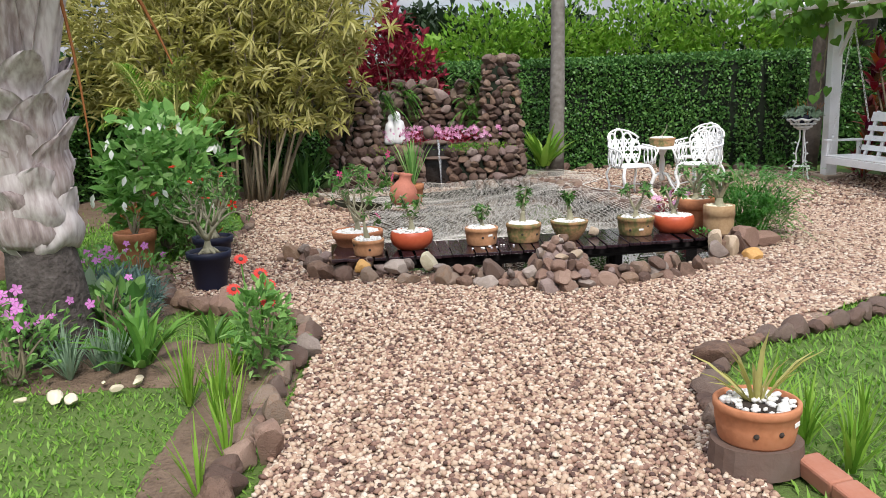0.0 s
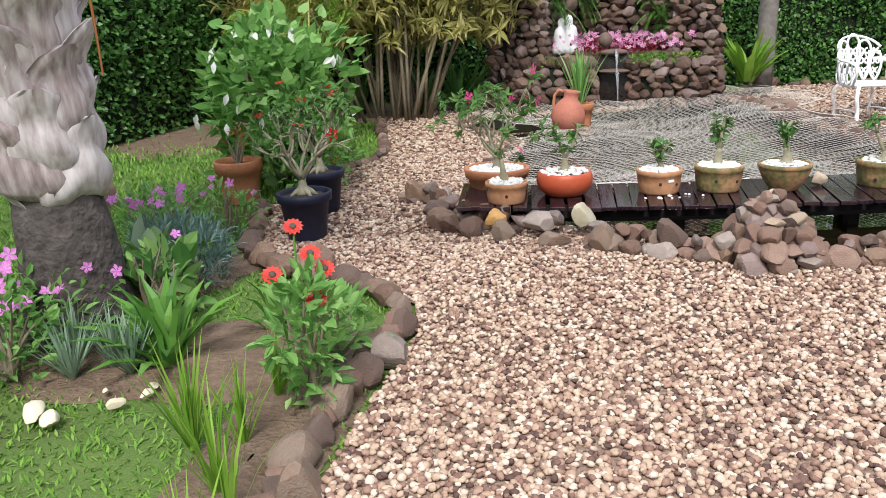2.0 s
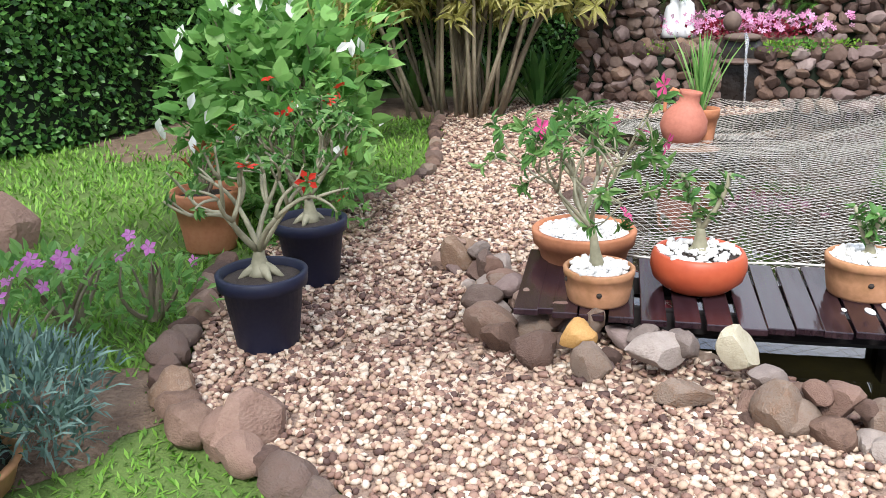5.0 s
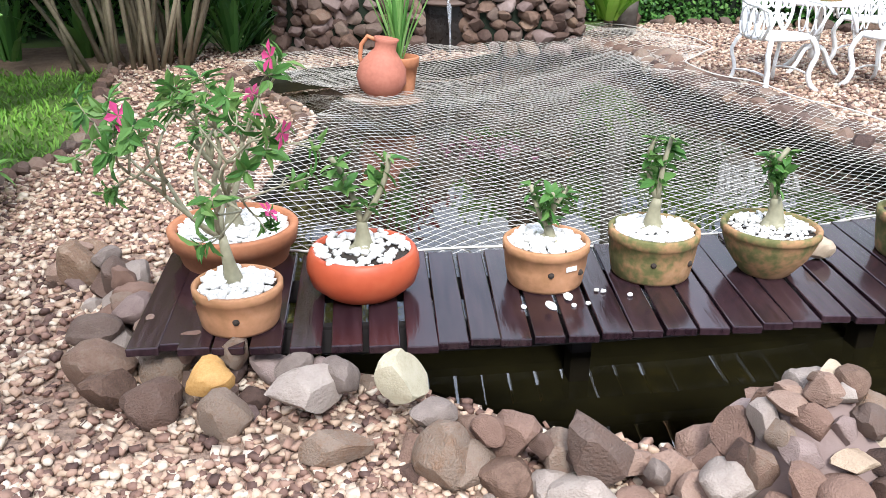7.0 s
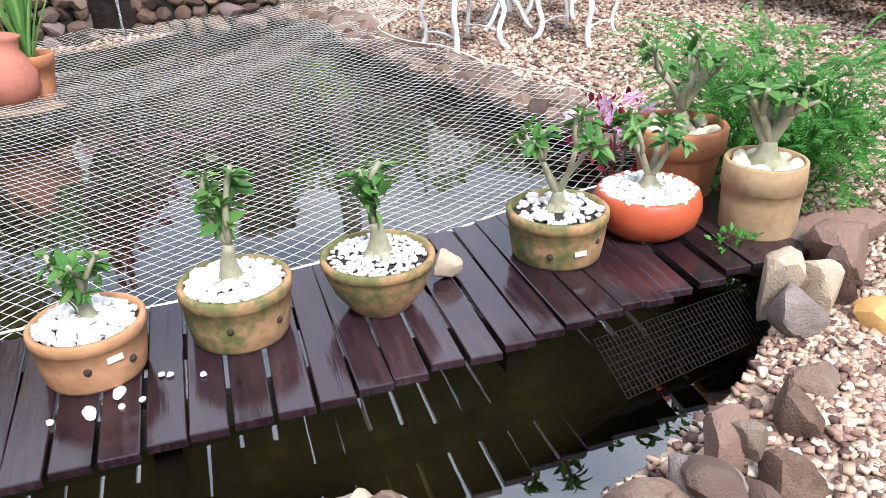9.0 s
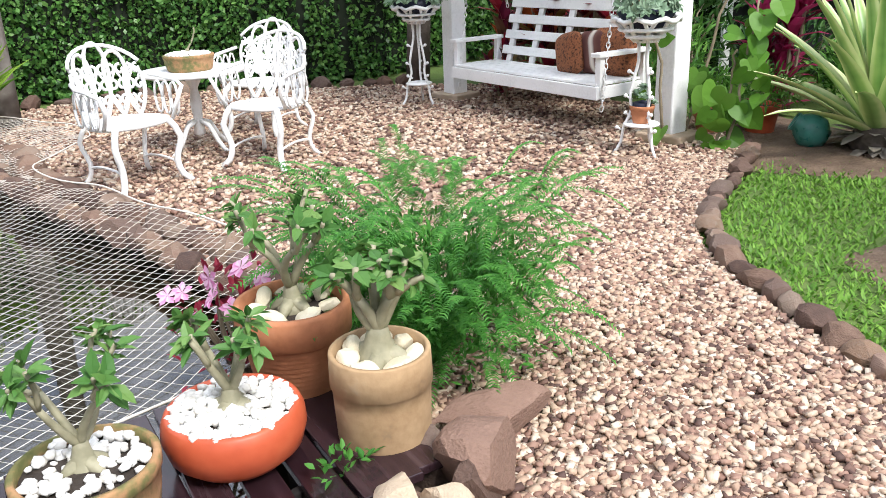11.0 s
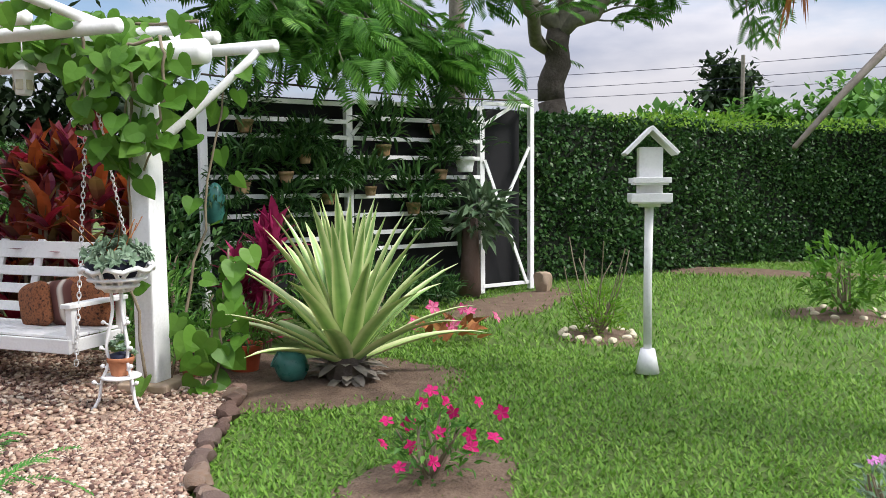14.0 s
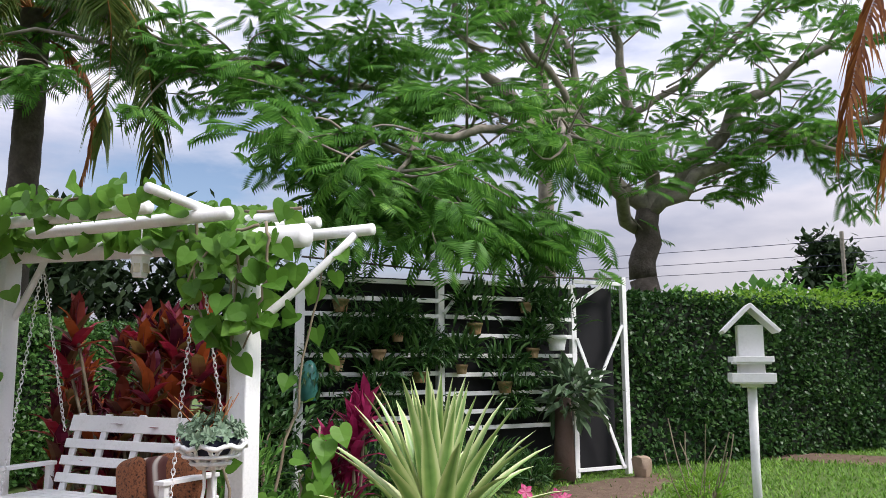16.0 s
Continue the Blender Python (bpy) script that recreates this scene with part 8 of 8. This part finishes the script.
# maroon copperleaf behind the grotto
for x, y, rx, rz, s in ((-1.5, 16.5, 0.5, 1.3, 1), (-0.9, 16.4, 0.6, 1.6, 2), (-0.3, 16.5, 0.45, 1.35, 3), (-0.85, 16.6, 0.3, 1.75, 4)):
    shrub("copperleaf", x, y, 0.05, rx, 0.5, rz, 700, 0.17, 0.1, "leaf_maroon", 170 + s, "tall shrub with deep crimson leaves", "shrub", 10, hollow=0.45, holes=0.25)
# cane clump with yellow-green drooping leaves
cn = thing("cane_clump", -3.05, 12.75, 0, "clump of pale canes with yellow-green drooping foliage", "bamboo")
rcn = np.random.default_rng(181)
wood, lf = [], []
for k in range(46):
    a = rcn.uniform(0, 6.283)
    q = rcn.uniform(0.05, 0.4)
    b0 = np.array((q * math.cos(a) * 1.5, q * math.sin(a), 0))
    tip = np.array((b0[0] * 3.0 + rcn.uniform(-1.0, 0.7), b0[1] * 2.5 + rcn.uniform(-0.7, 0.4), rcn.uniform(1.7, 3.6)))
    line = bend(b0, tip, (0, 0, 0.25), 8)
    wood.append(tube(line, np.linspace(0.026, 0.008, 8), 6))
    for j in range(20):
        t = rcn.uniform(0.45, 1.1)
        c = b0 + (tip - b0) * t + rcn.normal(size=3) * 0.22
        if c[2] < 1.15:
            continue
        rosette(rcn, c, unit(np.array((rcn.normal() * 0.5, rcn.normal() * 0.5 - 0.4, 0.5))), 15, 0.24, 0.042, lf, 0.9)
for w_ in wood:
    sheet("cane", [w_], M["cane"], cn, "", True)
sheet("leaves", lf, M["leaf_yellow"], cn)
for x, y, rx, rz, n_, s in ((-4.6, 13.0, 1.2, 1.5, 4200, 1), (-3.2, 13.4, 1.3, 1.3, 4200, 2), (-3.9, 12.4, 1.0, 1.0, 3000, 3)):
    shrub("yellow_bush", x, y, 1.25, rx, rx * 0.8, rz, n_, 0.22, 0.045, "leaf_yellow", 185 + s, "tall bush of narrow yellow-green leaves", "shrub", 20, hollow=0.5, up=0.25)
for x, y, n_, s in ((-3.7, 13.2, 24, 1), (-2.3, 13.6, 24, 2), (-2.7, 13.3, 18, 3), (-4.4, 13.0, 20, 4), (-2.2, 14.2, 20, 5)):
    strap_plant("ginger_plant", x, y, 0, n_, 0.75, 0.1, "leaf_hedge", "dark broad-leaved ginger plants in the shade", "plant", 190 + s, 1.0, 0.45, STRAP, 0.5, "ginger plants")

# ---- flame tree over the lawn ----
ft_ = thing("flame_tree", 18.7, 11.3, 0, "spreading tree with grey limbs and feathery bright foliage", "tree")
BOUGHS = [((0, 0, 0), (0.1, -0.1, 3.3), 0.36, 0.3), ((0.1, -0.1, 3.3), (0.15, -0.3, 4.8), 0.3, 0.24), ((0.15, -0.3, 4.8), (-1.5, 1.4, 6.6), 0.2, 0.15), ((-1.5, 1.4, 6.6), (-3.2, 2.5, 8.8), 0.15, 0.06), ((0.15, -0.3, 4.8), (1.0, -1.9, 6.9), 0.2, 0.13),
         ((1.0, -1.9, 6.9), (1.5, -4.2, 8.3), 0.13, 0.05), ((0.1, -0.2, 4.6), (0.05, 0.0, 6.9), 0.18, 0.13), ((0.05, 0, 6.9), (0.0, 0.4, 9.6), 0.13, 0.06), ((-0.7, 0.6, 5.9), (-0.9, 1.4, 9.2), 0.12, 0.05), ((0.05, 0.0, 4.4), (-3.6, -0.1, 6.0), 0.15, 0.1), ((-3.6, -0.1, 6.0), (-7.4, 0.5, 4.7), 0.1, 0.05),
         ((-1.5, 1.4, 6.6), (-6.0, 3.2, 6.4), 0.1, 0.05), ((-6.0, 3.2, 6.4), (-8.4, 4.6, 6.1), 0.05, 0.03), ((-3.6, -0.1, 6.0), (-6.4, -1.2, 4.6), 0.07, 0.04), ((1.0, -1.9, 6.9), (0.6, -4.0, 5.6), 0.09, 0.04), ((0.05, 0, 6.9), (2.0, -2.6, 9.4), 0.09, 0.04), ((-3.6, -0.1, 6.0), (-6.6, 1.0, 8.2), 0.07, 0.03),
         ((-3.2, 2.5, 8.8), (-6.5, 3.4, 9.8), 0.05, 0.02), ((0.0, 0.4, 9.6), (-2.6, 0.6, 10.8), 0.05, 0.02), ((1.5, -4.2, 8.3), (1.4, -6.6, 8.6), 0.05, 0.02), ((-7.4, 0.5, 4.7), (-8.6, 0.2, 3.8), 0.05, 0.02), ((-7.4, 0.5, 4.7), (-8.8, 1.2, 4.4), 0.05, 0.02), ((0.1, -0.2, 4.6), (1.5, -3.2, 6.4), 0.16, 0.1), ((1.5, -3.2, 6.4), (2.8, -6.6, 7.4), 0.1, 0.04), ((1.5, -3.2, 6.4), (2.0, -5.2, 5.3), 0.06, 0.02),
         ((2.0, -2.6, 9.4), (2.6, -6.0, 10.2), 0.05, 0.02), ((-0.9, 1.4, 9.2), (-2.4, 2.2, 10.8), 0.06, 0.02), ((-6.0, 3.2, 6.4), (-9.2, 6.0, 7.2), 0.06, 0.02), ((-8.4, 4.6, 6.1), (-11.0, 8.0, 6.0), 0.04, 0.02)]
rtree = np.random.default_rng(200)
for i, (a, b, ra, rb_) in enumerate(BOUGHS):
    L_ = np.linalg.norm(np.subtract(b, a))
    line = bend(a, b, rtree.normal(size=3) * 0.06 * L_, 9) + np.vstack([np.zeros(3), rtree.normal(size=(7, 3)) * 0.03 * min(L_, 2), np.zeros(3)])
    sheet("limb" if i > 1 else "trunk", [tube(line, np.linspace(ra, rb_, 9), 10)], M["bark" if i < 2 else "bark_pale"], ft_, "", True)
# one feathery frond as a template: rib with paired pinnae of small leaflets
fv, ff = [], []
for k in range(12):
    t = 0.12 + 0.88 * k / 11
    for s in (-1, 1):
        pl_ = 0.36 * math.sin(0.45 + 2.3 * t * 0.85)
        b0 = len(fv)
        x0, y0 = 0.0, t
        x1, y1 = s * pl_, t + 0.14
        wx, wy = 0.016, 0.036
        z1 = -0.06 - 0.12 * t
        fv += [(x0, y0 - wy * 0.5, -0.16 * t * t), ((x0 + x1) / 2 + wx * s, (y0 + y1) / 2 - wy, z1 * 0.4 - 0.14 * t * t), (x1, y1, z1 - 0.2 * t * t), ((x0 + x1) / 2 - wx * s, (y0 + y1) / 2 + wy, z1 * 0.4 - 0.14 * t * t)]
        ff += [(b0, b0 + 1, b0 + 2), (b0, b0 + 2, b0 + 3)]
FROND = (fv, ff)
twigs, at, dr_ = [], [], []
for i, (a, b, ra, rb_) in enumerate(BOUGHS):
    if i < 2:
        continue
    a, b = np.array(a, float), np.array(b, float)
    L_ = np.linalg.norm(b - a)
    n_t = int(3 + L_ * (3.6 if i > 8 else 2.6))
    for k in range(n_t):
        t = rtree.uniform(0.35 if i < 9 else 0.2, 1.03)
        p = a + (b - a) * t
        d = unit((b - a) / L_ * 0.6 + rtree.normal(size=3) * (0.9, 0.9, 0.35) + (0, 0, 0.1))
        q = p + d * rtree.uniform(0.7, 1.9)
        twigs.append(tube(bend(p, q, rtree.normal(size=3) * 0.1, 6), np.linspace(0.025, 0.008, 6), 5))
        m_ = rtree.integers(6, 11)
        tt = rtree.uniform(0.35, 1.0, m_)
        at.append(p + (q - p) * tt[:, None])
        dr_.append(unit(d * 0.6 + rtree.normal(size=(m_, 3)) * (0.8, 0.8, 0.16) + (0, 0, -0.08)))
at, dr_ = np.concatenate(at), np.concatenate(dr_)
n = len(at)
s = rtree.uniform(0.32, 0.6, n)
for w_ in twigs:
    sheet("twig", [w_], M["bark_pale"], ft_, "", True)
sheet("fronds", [scatter(*FROND, at, frames(dr_, spin=rtree.uniform(-0.9, 0.9, n)), np.stack([s, s, s], 1))], M["leaf_tree"], ft_, "feathery double-pinnate leaves")
# low bright branch reaching over the shade frame
lo = thing("tree_branch", 11.6, 11.8, 0, "low bough of feathery leaves over the shade frame", "tree")
at, dr_, tw = [], [], []
for a, b in (((0.0, 1.4, 4.0), (-2.0, -0.4, 3.5)), ((0.4, 1.0, 4.2), (-1.4, 0.8, 3.4)), ((1.0, 0.6, 4.3), (-0.4, -1.0, 3.1)), ((1.0, 0.4, 4.2), (0.9, -1.5, 3.3)), ((0, 1, 4.2), (-2.2, 1.0, 4.2)), ((1.2, 1, 4.4), (-0.9, -0.1, 4.1)), ((0.2, 0.8, 4.3), (-1.3, -0.8, 3.0)), ((1.4, 0.2, 4.0), (1.6, -1.2, 3.1)), ((1.6, 2.4, 5.6), (-1.3, 2.8, 5.8)), ((1.6, 2.6, 6.4), (-1.5, 4.2, 6.3)), ((2.0, 2.0, 6.4), (0.2, 1.6, 7.0)), ((2.0, 2.6, 7.0), (-0.6, 3.2, 7.4)), ((2.2, 1.4, 6.0), (0.4, 1.0, 5.6))):
    a, b = np.array(a), np.array(b)
    tw.append(tube(bend(a, b, (0, 0, 0.15), 8), np.linspace(0.035, 0.01, 8), 6))
    m_ = 84
    t = rtree.uniform(0.15, 1.0, m_)
    at.append(a + (b - a) * t[:, None] + rtree.normal(size=(m_, 3)) * (0.3, 0.3, 0.2))
    dr_.append(unit((b - a) * 0.25 + rtree.normal(size=(m_, 3)) * (0.75, 0.75, 0.25) + (-0.2, -0.4, -0.25)))
at, dr_ = np.concatenate(at), np.concatenate(dr_)
n = len(at)
s = rtree.uniform(0.32, 0.55, n)
for w_ in tw:
    sheet("bough", [w_], M["bark_pale"], lo, "", True)
sheet("fronds", [scatter(*FROND, at, frames(dr_, spin=rtree.uniform(-0.8, 0.8, n)), np.stack([s * 1.1, s, s], 1))], M["leaf_tree"], lo)
pt = thing("tree", 20.4, 14.2, 0, "straight pale trunk behind the shade frame", "tree")
sheet("trunk", [tube(bend((0, 0, 0), (0, 0, 11), (0.2, 0, 0), 10), np.linspace(0.26, 0.14, 10), 12)], M["bark_pale"], pt, "", True)

# coconut palm behind the pergola
cp = thing("coconut_palm", 9.5, 18.9, 0, "tall palm with drooping dry and green fronds", "palm")
sheet("trunk", [tube(bend((0, 0, 0), (0.25, -0.1, 7.6), (0.1, 0, 0), 30), 0.24 + 0.012 * (np.arange(30) % 2), 14)], M["bark"], cp, "ringed palm trunk", True)
ribs, leaves, deadl = [], [], []
for k in range(16):
    a = k * 2.4 + 0.3
    q = rp.uniform(2.0, 3.2)
    z_ = 7.2 + rp.uniform(-0.6, 1.6)
    r_, l_ = feather((0.25, -0.1, 7.5), (q * math.cos(a), q * math.sin(a), z_ - 0.9), (0, 0, 1.0), 60, 0.75, 0.04, rp, 0.9)
    ribs.append(r_)
    leaves.append(l_)
for tip in ((0.45, -3.1, 4.4), (-0.3, -2.9, 4.8)):
    r_, l_ = feather((0.25, -0.1, 7.4), tip, (0, -0.8, 1.3), 110, 1.0, 0.05, rp, 1.1, 0.4)
    leaves.append(l_)
    ribs.append(r_)
for a in (-0.6, 3.6):
    r_, l_ = feather((0.25, -0.1, 7.2), (1.1 * math.cos(a), 1.1 * math.sin(a), 4.6), (0.5 * math.cos(a), 0.5 * math.sin(a), 0.5), 60, 0.6, 0.035, rp, 1.6)
    deadl.append(l_)
    ribs.append(r_)
sheet("leaf_stalks", ribs, M["leaf_dry"], cp, "", True)
sheet("fronds", leaves, M["leaf_palm"], cp)
sheet("dry_fronds", deadl, M["leaf_dry"], cp, "hanging dry fronds")
# palm whose dry fronds hang in from the path side, with one bare grey stalk
dp = thing("palm_tree", 7.9, 4.0, 0, "palm with rust-brown hanging fronds and a bare grey stalk", "palm")
sheet("trunk", [tube(bend((0, 0, 0), (0, 0, 3.6), (0.1, 0, 0), 20), 0.2 + 0.012 * (np.arange(20) % 2), 14)], M["palm_trunk"], dp, "", True)
ribs, l1, l2 = [], [], []
for tip, sag in (((-1.4, 2.02, 2.5), (-0.3, 0.3, 1.05)), ((-1.3, 2.2, 2.75), (-0.25, 0.35, 1.0))):
    r_, l_ = feather((0, 0, 3.5), tip, sag, 190, 0.42, 0.016, rp, 0.75, 0.3)
    ribs.append(r_)
    l1.append(l_)
for a, q, z in ((1.2, 2.0, 4.6), (3.3, 2.0, 4.4), (0.2, 2.0, 4.2), (4.4, 2.0, 4.2), (5.5, 2.0, 4.2)):
    r_, l_ = feather((0, 0, 3.5), (q * math.cos(a), q * math.sin(a), z), (0, 0, 0.8), 56, 0.7, 0.035, rp, 1.1)
    ribs.append(r_)
    l2.append(l_)
sheet("leaf_stalks", ribs, M["palm_boot"], dp, "", True)
sheet("dry_fronds", l1, M["leaf_dry"], dp, "rust-brown dry fronds")
sheet("fronds", l2, M["leaf_palm"], dp)
sheet("bare_stalk", [tube(bend((-0.1, 0.1, 3.3), (-1.75, 2.0, 1.72), (0.15, 0, 0.25), 10), np.linspace(0.06, 0.012, 10), 8)], M["bark_pale"], dp, "bare grey drooping leaf stalk", True)

# power lines far off
for k, (z0, z1) in enumerate(((7.6, 8.6), (8.3, 9.4), (9.2, 10.2))):
    tagged(sheet("power_line", [tube(bend((58, 30, z0), (58, -25, z1), (0, 0, -0.5), 12), 0.02, 4)], M["black_plastic"]), "thin power line far beyond the hedge", "power line")
pp = tagged(sheet("utility_pole", [tube(np.array([(57.9, 11.0, 0), (57.9, 11.0, 9.6)]), 0.13, 8)], M["bark_pale"]), "distant grey utility pole", "utility pole")

# ---- lawn blades ----


def lawn_blades(count, lo, hi, seed, L, W):
    rng = np.random.default_rng(seed)
    p = rng.uniform(lo, hi, (count, 2))
    ok = ~inside(GRAVEL, p) & ~inside(POND, p)
    for x, y, rx, ry in SOILS:
        k = ((p[:, 0] - x) / rx) ** 2 + ((p[:, 1] - y) / ry) ** 2
        ok &= (k > 0.8 + 0.15 * np.sin(p[:, 0] * 9) * np.sin(p[:, 1] * 8)) | (rng.uniform(0, 1, count) < (0.3 if rx < 0.8 and x < 0 else 0.1) + 0.6 * np.clip(k - 0.35, 0, 1))
    p = p[ok]
    n = len(p)
    a = rng.uniform(0, 6.283, n)
    el = rng.uniform(0.25, 1.15, n)
    d = np.column_stack([np.cos(a) * np.cos(el), np.sin(a) * np.cos(el), np.sin(el)])
    s = rng.uniform(0.6, 1.25, n)
    return scatter(*LEAFLET, np.column_stack([p, np.full(n, -0.028)]), frames(d), np.stack([W * s, L * s, L * s], 1))


lawn = sheet("grass", [lawn_blades(90000, (3.0, 3.5), (9.5, 9.6), 1, 0.052, 0.0145), lawn_blades(42000, (9.5, 1.5), (19.0, 10.5), 2, 0.09, 0.018), lawn_blades(30000, (-4.2, 2.0), (-0.6, 7.5), 3, 0.042, 0.011), lawn_blades(9000, (1.5, 2.2), (4.0, 5.6), 4, 0.07, 0.012),
                       lawn_blades(20000, (-6.5, 5.5), (-2.2, 12.5), 5, 0.08, 0.016)], M["grass"])
tagged(lawn, "broad green blades of the mown lawn", "grass", kind="stuff")
